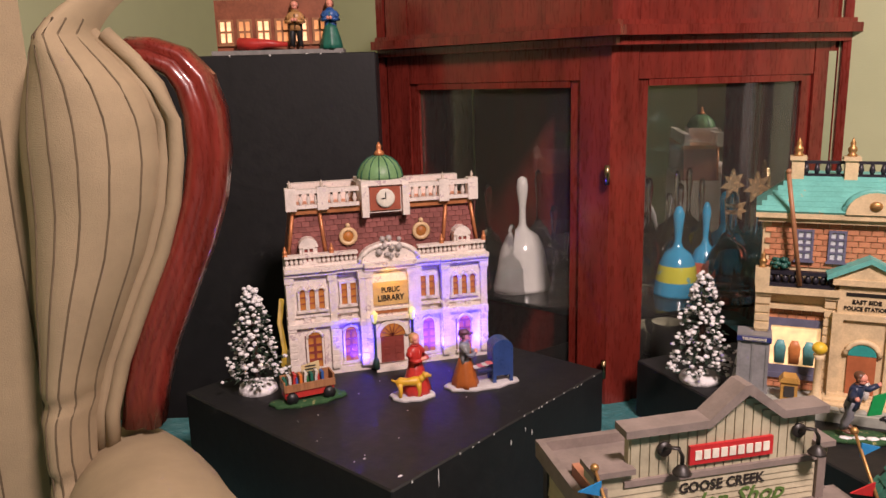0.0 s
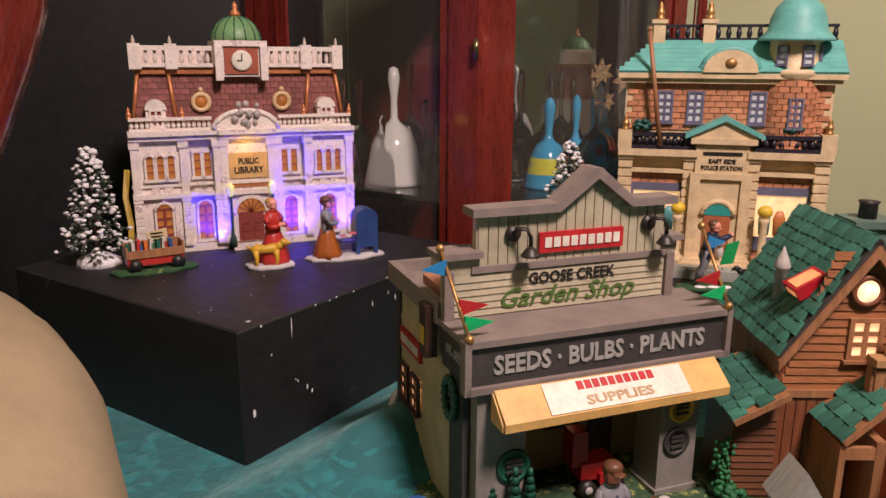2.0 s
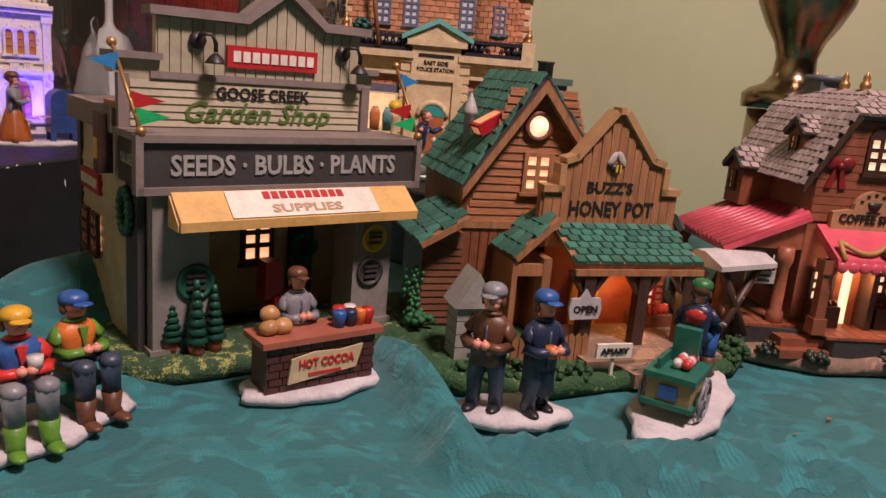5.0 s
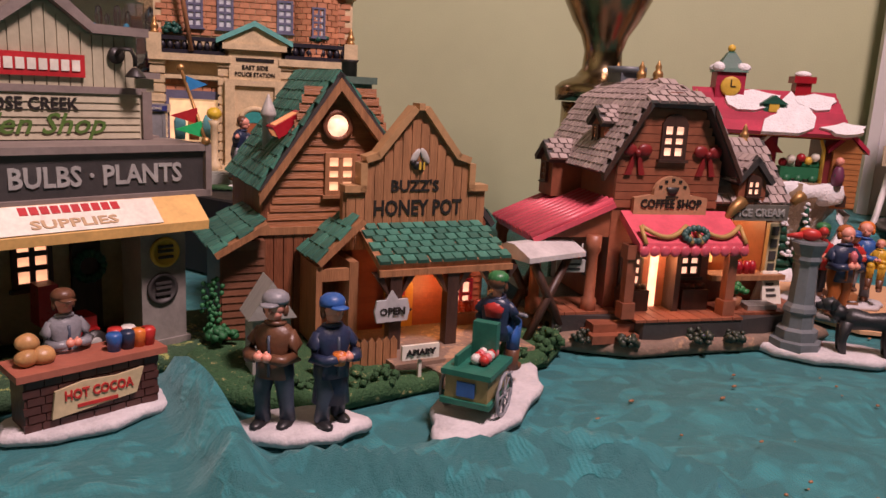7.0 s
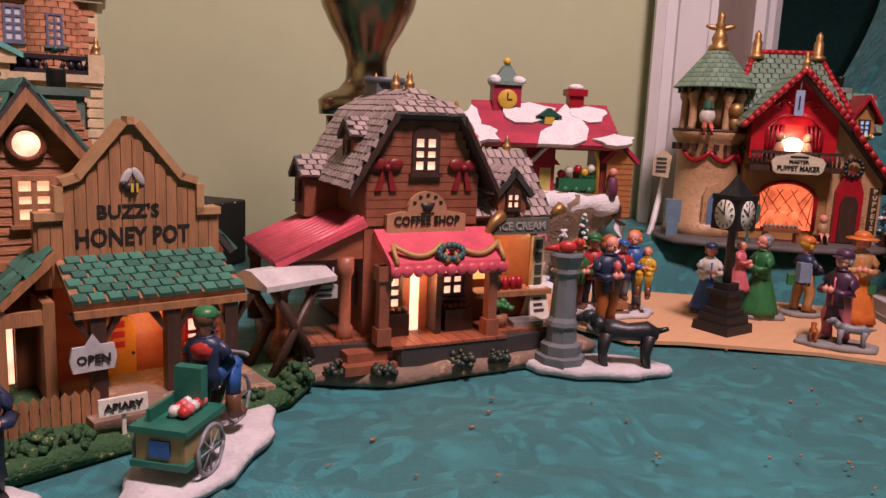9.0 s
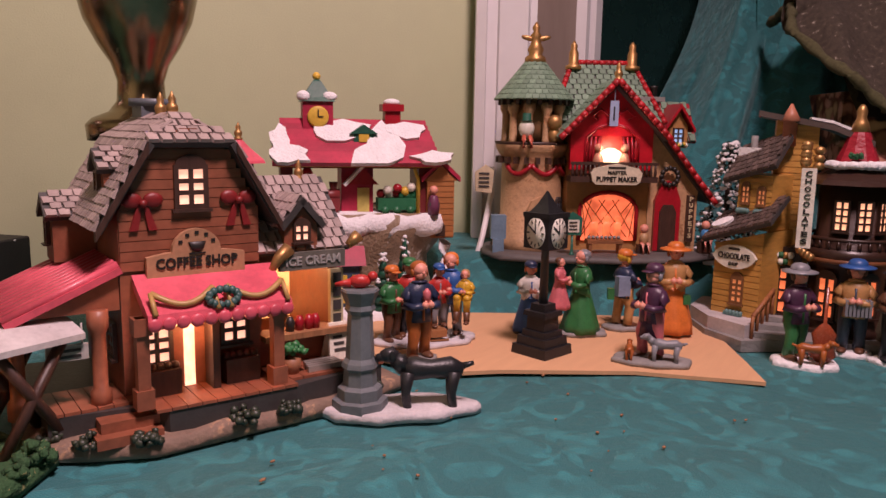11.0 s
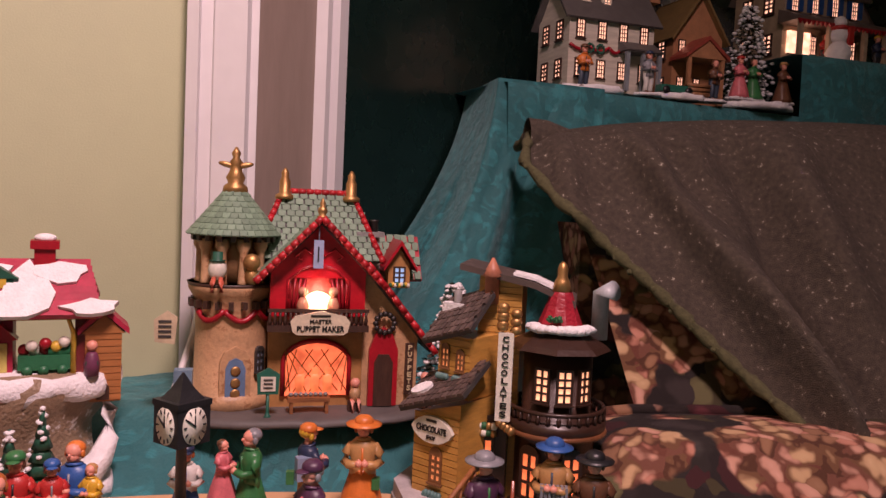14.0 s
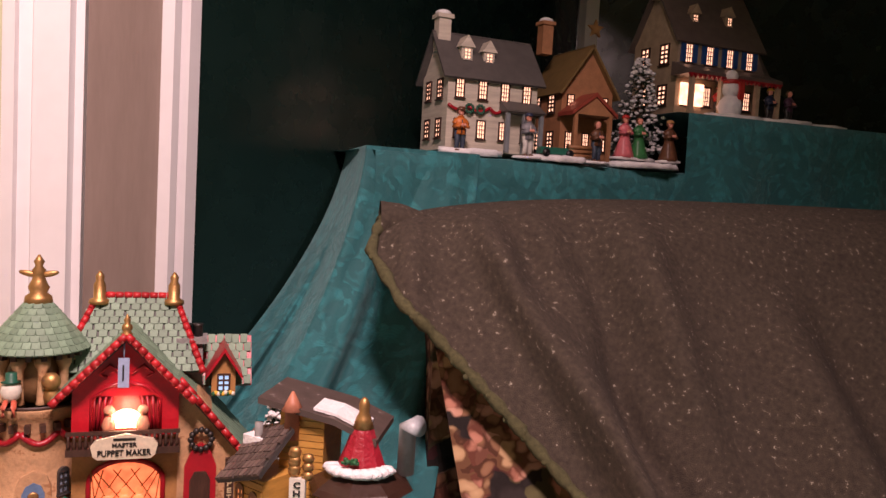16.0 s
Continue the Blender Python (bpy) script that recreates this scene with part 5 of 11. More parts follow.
    for dx, dz, a in ((-0.003, 0.006, 30), (0.004, 0.0065, -30)):
        k.ball((0, 0, 0), (0.0025, 0.001, 0.006), mi=0, m=pose(dx, -0.0032, 0.1265 + dz, 0, a, 0))
    k.box(-0.001, 0.0005, -0.006, -0.0032, 0.124, 0.129, mi=2)
    k.box(0.002, 0.0032, -0.006, -0.0032, 0.124, 0.129, mi=2)
    part("bee_emblem", k, [silver_paint, letter_black, yellow_paint], h)
    # porch roof, posts, back wall
    roof_plane(h, (-0.042, -0.044, 0.070), (0.053, -0.044, 0.070), (-0.042, -0.002, 0.0865), 6, 11, green_shingle, sign_wood, taper=(0.0, 0.04))
    k = Build()
    k.box(-0.042, 0.053, -0.0455, -0.0415, 0.062, 0.0660)
    part("porch_beam", k, sign_wood, h)
    for x in (-0.030, 0.010, 0.044):
        k = Build()
        k.box(x - 0.0040, x + 0.0040, -0.044, -0.036, 0.012, 0.065)
        for s in (-1, 1):
            k.faces_from([(x + s * 0.003, -0.043, 0.047), (x + s * 0.015, -0.043, 0.064), (x + s * 0.015, -0.038, 0.064), (x + s * 0.003, -0.038, 0.047), (x + s * 0.003, -0.043, 0.047), (x + s * 0.009, -0.043, 0.064), (x + s * 0.009, -0.038, 0.064), (x + s * 0.003, -0.038, 0.047)], [(0, 1, 2, 3), (4, 5, 6, 7), (0, 1, 5, 4), (3, 2, 6, 7)])
        part("porch_post", k, dark_wood, h)
    boards(h, -0.043, 0.056, 0.004, 0.012, 0.070, 12, P("porch_clap", (0.33, 0.08, 0.03), per_object=0.1))
    k = Build()
    n = 8
    k.plate([(-0.020, 0.012), (0.001, 0.012), (0.001, 0.042)] + [(-0.0095 + 0.0105 * math.cos(math.pi * i / n), 0.042 + 0.007 * math.sin(math.pi * i / n)) for i in range(1, n)] + [(-0.020, 0.042)], -0.0005, 0.003)
    d = part("door", k, P("door_yellow", (0.55, 0.25, 0.02), rough=0.35), h, "golden yellow arched door")
    k = Build()
    for q in range(3):
        k.box(-0.0125, -0.0055, -0.0012, -0.0004, 0.030 + q * 0.0062, 0.034 + q * 0.0062)
    part("pane", k, crimson, d)
    k = Build()
    k.ball((-0.001, -0.002, 0.026), 0.0011)
    part("knob", k, letter_black, d)
    window(h, 0.040, 0.003, 0.033, 0.013, 0.018, crimson, window_white, 2, 2)
    # side entrance with its small roof
    roof_plane(h, (-0.076, 0.020, 0.067), (-0.074, -0.020, 0.067), (-0.046, 0.020, 0.094), 4, 4, green_shingle, sign_wood, name="side_roof")
    k = Build()
    k.box(-0.074, -0.070, -0.018, 0.02, 0.010, 0.064)
    k.box(-0.070, -0.052, -0.0175, -0.014, 0.054, 0.062)
    k.box(-0.052, -0.046, -0.018, 0.02, 0.010, 0.066)
    part("entry_frame", k, sign_wood, h)
    k = Build()
    k.box(-0.069, -0.062, 0.0195, 0.0206, 0.011, 0.050)
    part("lit_doorway", k, window_hot, h, "glowing open doorway")
    k = Build()
    k.box(-0.062, -0.052, 0.010, 0.013, 0.011, 0.050)
    part("open_door", k, timber, h)
    # lean-to
    roof_plane(h, (-0.137, 0.066, 0.075), (-0.134, -0.004, 0.072), (-0.104, 0.066, 0.093), 4, 7, green_shingle, sign_wood, name="side_roof")
    k = Build()
    k.box(-0.128, -0.099, 0.012, 0.062, 0.008, 0.076)
    part("lean_to", k, P("shed_brown", (0.17, 0.07, 0.035), stretch=(1, 1, 6)), h)
    boards(h, -0.127, -0.100, 0.012, 0.012, 0.070, 12, P("shed_clap", (0.15, 0.06, 0.03), per_object=0.1))
    bush(h, (-0.128, 0.004, 0.016), 0.010, leaf_green, 3)
    rnd = random.Random(12)
    k = Build()
    for i in range(60):
        z = 0.012 + 0.042 * i / 60
        k.ball((-0.133 + 0.004 * math.sin(i) + rnd.uniform(-0.003, 0.003), 0.008 + rnd.uniform(-0.002, 0.002), z), 0.0018, seg=5, rings=3)
    part("climbing_vine", k, leaf_green, h)
    # beehive
    k = Build()
    for i in range(4):
        k.box(-0.121, -0.099, -0.052, -0.032, 0.010 + i * 0.0085, 0.0178 + i * 0.0085)
    k.plate([(-0.124, 0.044), (-0.096, 0.044), (-0.110, 0.066)], -0.055, -0.030)
    hv = part("beehive", k, P("hive_grey", (0.32, 0.31, 0.28), stretch=(1, 8, 1)), h, "weathered grey stacked beehive")
    k = Build()
    for i in range(4):
        k.box(-0.1125, -0.1075, -0.0528, -0.0516, 0.0130 + i * 0.0085, 0.0148 + i * 0.0085)
    part("slot", k, charcoal, hv)
    # fence
    for i in range(11):
        kk = Build()
        x = -0.084 + i * 0.0048
        kk.plate([(x - 0.0021, 0.008), (x + 0.0021, 0.008), (x + 0.0021, 0.025), (x, 0.028), (x - 0.0021, 0.025)], -0.058, -0.0565)
        part("picket", kk, sign_wood, h)
    k = Build()
    k.box(-0.087, -0.034, -0.0565, -0.0550, 0.018, 0.021)
    part("fence_rail", k, sign_wood, h)
    # hanging sign
    k = Build()
    k.plate([(-0.0105, -0.007), (0.0105, -0.007), (0.012, 0.0), (0.0105, 0.007), (0.004, 0.007), (0.0, 0.013), (-0.004, 0.007), (-0.0105, 0.007), (-0.012, 0.0)], -0.001, 0.001, m=pose(-0.034, -0.0475, 0.041, 0, 0, 4))
    o = part("hanging_sign", k, P("sign_grey", (0.45, 0.45, 0.46)), h, "small grey hanging shop sign")
    words(o, "OPEN", -0.034, -0.0489, 0.0406, 0.017, letter_black, 0.0065)
    # apiary sign
    k = Build()
    k.box(-0.0285, -0.0265, -0.079, -0.077, 0.008, 0.024)
    k.box(-0.040, -0.016, -0.0805, -0.0785, 0.020, 0.029)
    o = part("post_sign", k, off_white, h)
    words(o, "APIARY", -0.028, -0.081, 0.0245, 0.019, letter_black, 0.005)
    for i, (x, y, r) in enumerate(((-0.118, -0.066, 0.008), (-0.104, -0.076, 0.009), (-0.086, -0.078, 0.010), (-0.068, -0.080, 0.009), (-0.05, -0.078, 0.009), (0.048, -0.070, 0.008), (0.083, -0.050, 0.011), (-0.066, -0.068, 0.008), (0.07, -0.062, 0.008))):
        bush(h, (x, y, 0.009), r, garden_green, 20 + i, 22)
    # market stall with grey roof
    k = Build()
    m = pose(0.088, -0.022, 0, 0, 0, 12)
    k.slab([(-0.028, -0.020), (0.028, -0.020), (0.028, 0.020), (-0.028, 0.020)], 0.0655, 0.069, m=m)
    k.side([(-0.020, 0.069), (0.020, 0.069), (0.004, 0.076), (-0.004, 0.076)], -0.028, 0.028, m=m)
    st = part("stall_roof", k, P("stall_grey", (0.50, 0.47, 0.46), rough=0.6), h, "pale grey stall roof")
    for s in (-1, 1):
        k = Build()
        k.tube([m @ Vector((s * 0.020, -0.013, 0.006)), m @ Vector((-s * 0.018, -0.013, 0.065))], 0.0032, seg=6)
        k.tube([m @ Vector((s * 0.020, 0.013, 0.006)), m @ Vector((-s * 0.018, 0.013, 0.065))], 0.0032, seg=6)
        part("stall_leg", k, dark_wood, h)
    for i in range(7):
        kk = Build()
        kk.lathe([(0.0028, 0), (0.003, 0.005), (0.002, 0.006), (0.0022, 0.0075)], 0.030 + i * 0.0042, -0.004, 0.022, seg=8)
        part("honey_jar", kk, P("jar_red", (0.45, 0.06, 0.03), rough=0.25) if i == 0 else bpy.data.materials["jar_red"], h)
    k = Build()
    k.box(0.026, 0.060, -0.010, 0.003, 0.012, 0.022)
    part("jar_shelf", k, timber, h)
    return h


honey_shop()
point_lamp("honey_bulb", pose(0.404, 0.388, 0, 0, 0, -9) @ Vector((0.012, -0.018, 0.045)), 0.004, 0.03, (1.0, 0.45, 0.15))


# ---- coffee shop ----
def coffee_shop():
    h = thing("coffee_shop", (0.574, 0.323, 0, -20), "lit brown ceramic coffee shop with grey shingled gambrel roof", "miniature building")
    terrain(h, [(-0.095, 0.01), (-0.085, -0.015), (-0.06, -0.030), (-0.03, -0.043), (0.03, -0.040), (0.10, -0.038), (0.15, -0.02), (0.150, 0.05), (0.11, 0.12), (-0.08, 0.13)], 0.010, base_stone, 7, lumps=0.003)
    k = Build()
    k.slab([(-0.080, -0.010), (-0.03, -0.018), (-0.02, -0.034), (0.06, -0.034), (0.13, -0.022), (0.13, 0.06), (-0.080, 0.11)], 0.009, 0.0225)
    part("deck_edge", k, charcoal, h)
    for i in range(24):
        kk = Build()
        x = -0.080 + i * 0.0088
        y0 = -0.0115 if x < -0.03 else (-0.035 if x < 0.06 else -0.024)
        kk.box(x, x + 0.0083, y0, 0.03, 0.0226, 0.0245)
        part("deck_plank", kk, shop_brown, h)
    for i in range(2):
        k = Build()
        k.box(-0.060 + i * 0.004, -0.024, -0.036 + i * 0.008, -0.015, 0.008 + i * 0.006, 0.014 + i * 0.006)
        part("step", k, shop_brown, h)
    # gambrel body
    prof = [(-0.036, 0.0235), (0.050, 0.0235), (0.050, 0.134), (0.029, 0.172), (0.012, 0.184), (0.002, 0.184), (-0.015, 0.172), (-0.036, 0.134)]
    k = Build()
    k.plate(prof, 0.0, 0.10)
    part("wall", k, shop_brown, h)
    for i in range(12):
        kk = Build()
        z = 0.100 + i * 0.006
        f = 1.0 if z < 0.132 else 1 - (z - 0.132) / 0.085
        kk.box(0.007 - 0.0425 * f, 0.007 + 0.0425 * f, -0.0012, 0.0, z, z + 0.0055)
        part("clapboard", kk, shop_brown, h)
    yf, yb = -0.010, 0.108
    apex = 0.192
    kl, kr, el, er = (-0.019, 0.176), (0.033, 0.176), (-0.050, 0.126), (0.062, 0.126)
    roof_plane(h, (el[0], yb, el[1]), (el[0], yf, el[1]), (kl[0], yb, kl[1]), 11, 18, grey_shingle, charcoal)
    roof_plane(h, (er[0], yf, er[1]), (er[0], yb, er[1]), (kr[0], yf, kr[1]), 10, 16, grey_shingle, charcoal)
    roof_plane(h, (kl[0], yb, kl[1]), (kl[0], yf + 0.006, kl[1]), (0.007, yb, apex), 4, 14, grey_shingle, charcoal, taper=(0, 0.2))
    roof_plane(h, (kr[0], yf + 0.006, kr[1]), (kr[0], yb, kr[1]), (0.007, yf + 0.03, apex), 4, 14, grey_shingle, charcoal, taper=(0.2, 0))
    roof_plane(h, (kl[0], yf + 0.002, kl[1]), (kr[0], yf + 0.002, kr[1]), (kl[0], 0.018, apex), 4, 7, grey_shingle, charcoal, taper=(0.5, 0.5))
    for a, b in (((el[0], el[1]), (kl[0], kl[1])), ((er[0], er[1]), (kr[0], kr[1]))):
        k = Build()
        k.plate([(a[0], a[1] - 0.006), (a[0], a[1]), (b[0], b[1]), (b[0], b[1] - 0.006)], yf - 0.001, yf + 0.004)
        part("barge_board", k, dark_wood, h)
    for y in (0.03, 0.055, 0.095):
        finial(h, 0.007, y, 0.190, 0.008, gold)
    k = Build()
    k.box(0.000, 0.022, 0.075, 0.098, 0.170, 0.198)
    k.lathe([(0.016, 0), (0.016, 0.005)], 0.011, 0.087, 0.198, seg=12)
    part("chimney", k, P("slate", (0.10, 0.115, 0.13)), h)
    window(h, 0.007, -0.001, 0.149, 0.015, 0.021, dark_wood, window_white, 2, 3, arch=True)
    window(h, -0.017, -0.001, 0.053, 0.014, 0.020, dark_wood, window_white, 2, 3)
    window(h, 0.032, -0.001, 0.060, 0.014, 0.020, dark_wood, window_white, 2, 3)
    bow_red = P("bow_red", (0.20, 0.014, 0.014))
    for x in (-0.022, 0.036):
        k = Build()
        k.ball((x - 0.006, -0.003, 0.142), (0.006, 0.002, 0.0045), m=None)
        k.ball((x + 0.006, -0.003, 0.142), (0.006, 0.002, 0.0045))
        k.ball((x, -0.004, 0.140), 0.0025)
        k.plate([(x - 0.008, 0.124), (x - 0.003, 0.124), (x, 0.140), (x - 0.003, 0.139)], -0.003, -0.001)
        k.plate([(x + 0.003, 0.124), (x + 0.008, 0.124), (x + 0.003, 0.139), (x, 0.140)], -0.003, -0.001)
        part("ribbon_bow", k, bow_red, h)
    # signboard
    k = Build()
    n = 10
    k.plate([(-0.022, 0.094), (0.038, 0.094), (0.038, 0.108), (0.026, 0.110)] + [(0.008 + 0.015 * math.cos(math.pi * i / n), 0.110 + 0.014 * math.sin(math.pi * i / n)) for i in range(n + 1)] + [(-0.010, 0.110), (-0.022, 0.108)], -0.006, -0.002)
    s = part("signboard", k, P("sign_tan", (0.42, 0.22, 0.12)), h, "tan arched shop sign with a cup")
    words(s, "COFFEE SHOP", 0.008, -0.0064, 0.1035, 0.050, letter_black, 0.009)
    k = Build()
    k.lathe([(0.002, 0), (0.004, 0.002), (0.0055, 0.006)], 0.008, -0.0066, 0.110, seg=10, sy=0.25)
    k.box(0.003, 0.013, -0.0068, -0.006, 0.1085, 0.1094)
    part("cup_emblem", k, letter_black, s)
    k = Build()
    for i in range(5):
        a = math.radians(150 - 30 * i)
        k.box(-0.0012, 0.0012, -0.0066, -0.006, -0.001, 0.001, m=pose(0.008 + 0.0115 * math.cos(a), 0, 0.111 + 0.0105 * math.sin(a)))
    part("name_bar", k, letter_black, s)
    # pink porch roof over the door
    k = Build()
    k.side([(-0.002, 0.098), (-0.034, 0.080), (-0.036, 0.074), (-0.032, 0.074), (-0.002, 0.092)], -0.030, 0.057)
    aw = part("awning", k, pink_roof, h, "rose pink awning with scalloped edge and garland")
    for i in range(11):
        kk = Build()
        x = -0.0265 + i * 0.0080
        kk.ball((x, -0.0355, 0.0745), (0.0042, 0.0016, 0.0040), seg=10, rings=6)
        part("scallop", kk, pink_roof, aw)
    k = Build()
    for a, b in ((-0.026, 0.010), (0.018, 0.054)):
        k.tube([(a + (b - a) * t / 8, -0.026 - 0.006 * math.sin(math.pi * t / 8), 0.091 - 0.007 * math.sin(math.pi * t / 8)) for t in range(9)], 0.0019, seg=6)
        for e in (a, b):
            k.tube([(e, -0.026, 0.091), (e, -0.036, 0.080)], 0.0016, seg=6)
    part("garland", k, P("garland_gold", (0.42, 0.25, 0.08)), aw)
    k = Build()
    for i in range(14):
        a = 2 * math.pi * i / 14
        k.ball((0.014 + 0.009 * math.cos(a), -0.033 + 0.001 * math.sin(a), 0.086 + 0.0045 * math.sin(a)), 0.0026, seg=6, rings=4)
    part("wreath", k, P("wreath_teal", (0.05, 0.11, 0.10)), aw)
    # doorway
    k = Build()
    k.box(-0.0005, 0.0060, -0.0012, 0.0008, 0.0245, 0.066)
    k2 = part("lit_doorway", k, window_hot, h, "glowing open doorway")
    k = Build()
    k.box(0.0125, 0.017, -0.016, -0.001, 0.0245, 0.068)
    part("open_door", k, dark_wood, h)
    for x in (-0.032, 0.050):
        k = Build()
        k.box(x - 0.0035, x + 0.0035, -0.030, -0.023, 0.0245, 0.078)
        k.box(x - 0.005, x + 0.005, -0.0315, -0.0215, 0.0245, 0.036)
        k.box(x - 0.005, x + 0.005, -0.0315, -0.0215, 0.068, 0.078)
        part("porch_post", k, shop_brown, h)
    for x in (-0.017, 0.033):
        k = Build()
        k.box(x - 0.011, x + 0.011, -0.013, -0.001, 0.0245, 0.040)
        for i in range(5):
            k.ball((x - 0.009 + i * 0.0045, -0.007, 0.041), 0.003, seg=6, rings=4)
        part("planter_bench", k, dark_wood, h)
    # left porch
    roof_plane(h, (-0.098, 0.085, 0.078), (-0.098, -0.006, 0.078), (-0.037, 0.085, 0.104), 1, 1, pink_roof, pink_roof, tiles=False, name="porch_roof")
    m, w, l = slope_frame((-0.098, 0.085, 0.078), (-0.098, -0.006, 0.078), (-0.037, 0.085, 0.104))
    for i in range(12):
        kk = Build()
        x = (i + 0.5) * w / 12
        kk.tube([m @ Vector((x, 0, 0.0008)), m @ Vector((x, l, 0.0008))], 0.0030, seg=6)
        part("roof_rib", kk, pink_roof, h)
    for x, y in ((-0.092, 0.0), (-0.092, 0.075), (-0.050, -0.004)):
        k = Build()
        k.lathe([(0.006, 0), (0.006, 0.010), (0.0042, 0.012), (0.0042, 0.044), (0.006, 0.048), (0.006, 0.058)], x, y, 0.022, seg=8)
        part("porch_post", k, shop_brown, h)
    k = Build()
    k.plate([(-0.086, 0.078), (-0.037, 0.078), (-0.037, 0.100)], -0.001, 0.003)
    part("porch_gable", k, shop_brown, h)
    window(h, -0.0365, 0.022, 0.055, 0.012, 0.018, dark_wood, window_dim, 2, 3, turn=-90)
    k = Build()
    k.box(-0.078, -0.056, -0.006, -0.004, 0.053, 0.062)
    k.tube([(-0.075, -0.005, 0.062), (-0.075, -0.005, 0.074)], 0.0006, seg=4)
    k.tube([(-0.059, -0.005, 0.062), (-0.059, -0.005, 0.074)], 0.0006, seg=4)
    hs = part("hanging_sign", k, silver_paint, h)
    k = Build()
    for q in (0.0555, 0.059):
        k.box(-0.074, -0.060, -0.0066, -0.006, q - 0.0008, q + 0.0008)
    part("text_bar", k, letter_black, hs)
    # dormers on the left slope
    for y, x, z, s in ((0.030, -0.030, 0.150, 1.0), (0.068, -0.052, 0.118, 1.15)):
        k = Build()
        k.box(x - 0.008 * s, x + 0.03, y - 0.011 * s, y + 0.011 * s, z - 0.016 * s, z + 0.010 * s)
        k.side([(y - 0.012 * s, z + 0.010 * s), (y + 0.012 * s, z + 0.010 * s), (y, z + 0.019 * s)], x - 0.008 * s, x + 0.03)
        d = part("dormer", k, shop_brown, h)
        for a in (-1, 1):
            pp = (x - 0.012 * s, y + a * 0.014 * s, z + 0.0095 * s)
            qq = (x + 0.04, y + a * 0.014 * s, z + 0.0095 * s)
            uu = (x - 0.012 * s, y, z + 0.0215 * s)
            if a < 0:
                roof_plane(d, pp, qq, uu, 4, 7, grey_shingle, charcoal)
            else:
                roof_plane(d, qq, pp, (qq[0], y, uu[2]), 4, 7, grey_shingle, charcoal)
        window(d, x - 0.0085 * s, y, z, 0.007, 0.013, dark_wood, window_dim, 2, 3, turn=-90)
    # ice cream wing
    k = Build()
    k.box(0.050, 0.056, 0.012, 0.085, 0.0235, 0.092)
    k.box(0.050, 0.112, 0.080, 0.086, 0.0235, 0.092)
    k.box(0.106, 0.112, 0.012, 0.085, 0.0235, 0.092)
    k.box(0.050, 0.112, 0.010, 0.016, 0.0235, 0.046)
    k.box(0.050, 0.112, 0.008, 0.086, 0.092, 0.104)
    part("ice_cream_wall", k, shop_brown, h)
    k = Build()
    k.box(0.056, 0.106, 0.076, 0.080, 0.04, 0.092)
    k.box(0.056, 0.0575, 0.02, 0.078, 0.04, 0.092)
    part("lit_interior", k, lit("interior_orange", (1.0, 0.42, 0.12), 1.3), h, "orange lit serving room")
    k = Build()
    k.box(0.052, 0.118, -0.004, 0.016, 0.044, 0.048)
    part("counter", k, sign_wood, h)
    k = Build()
    k.box(0.104, 0.114, 0.004, 0.008, 0.046, 0.088)
    sh = part("shutter", k, P("shutter_cream", (0.45, 0.38, 0.22)), h)
    k = Build()
    for q in range(4):
        k.box(0.106, 0.112, 0.0032, 0.0042, 0.049 + q * 0.0098, 0.056 + q * 0.0098)
    part("shutter_panel", k, charcoal, sh)
    for i, x in enumerate((0.073, 0.080, 0.087, 0.092)):
        k = Build()
        k.lathe([(0.003, 0), (0.0035, 0.006), (0.002, 0.010)], x, 0.004, 0.048, seg=8)
        part("jar", k, crimson if i > 0 else letter_black, h)
    roof_plane(h, (0.048, 0.0, 0.104), (0.118, 0.0, 0.104), (0.048, 0.045, 0.150), 8, 10, grey_shingle, charcoal)
    roof_plane(h, (0.118, 0.092, 0.104), (0.048, 0.092, 0.104), (0.118, 0.045, 0.150), 8, 10, grey_shingle, charcoal)
    k = Build()
    k.side([(0.008, 0.104), (0.086, 0.104), (0.045, 0.146)], 0.050, 0.114)
    part("gable", k, shop_brown, h)
    k = Build()
    k.box(0.068, 0.092, 0.0, 0.04, 0.104, 0.124)
    k.plate([(0.066, 0.124), (0.094, 0.124), (0.080, 0.138)], 0.0, 0.04)
    d = part("dormer", k, shop_brown, h)
    roof_plane(d, (0.063, 0.04, 0.121), (0.063, -0.004, 0.121), (0.080, 0.04, 0.140), 4, 6, grey_shingle, charcoal)
    roof_plane(d, (0.097, -0.004, 0.121), (0.097, 0.04, 0.121), (0.080, -0.004, 0.140), 4, 6, grey_shingle, charcoal)
    window(d, 0.080, -0.0005, 0.116, 0.009, 0.009, dark_wood, window_white, 2, 2, arch=True)
    k = Build()
    k.box(0.061, 0.109, -0.008, -0.005, 0.092, 0.104, m=None)
    s = part("signboard", k, P("sign_slate", (0.13, 0.12, 0.10)), h)
    words(s, "ICE CREAM", 0.085, -0.0084, 0.098, 0.040, letter_silver, 0.008)
    k = Build()
    k.tube([(0.052, -0.007, 0.088), (0.060, -0.008, 0.101), (0.068, -0.007, 0.107)], [0.001, 0.004, 0.005], seg=8)
    k.tube([(0.112, -0.007, 0.106), (0.120, -0.007, 0.112)], [0.003, 0.005], seg=8)
    part("cone_emblem", k, gold, s)
    k = Build()
    k.lathe([(0.011, 0), (0.011, 0.032)], 0.062, 0.062, 0.128, seg=8)
    part("cupola", k, dark_wood, h)
    k = Build()
    k.lathe([(0.020, 0), (0.019, 0.002), (0.008, 0.011), (0.003, 0.016), (0.001, 0.018)], 0.062, 0.062, 0.160, seg=8, smooth=False)
    part("cupola_roof", k, pink_roof, h)
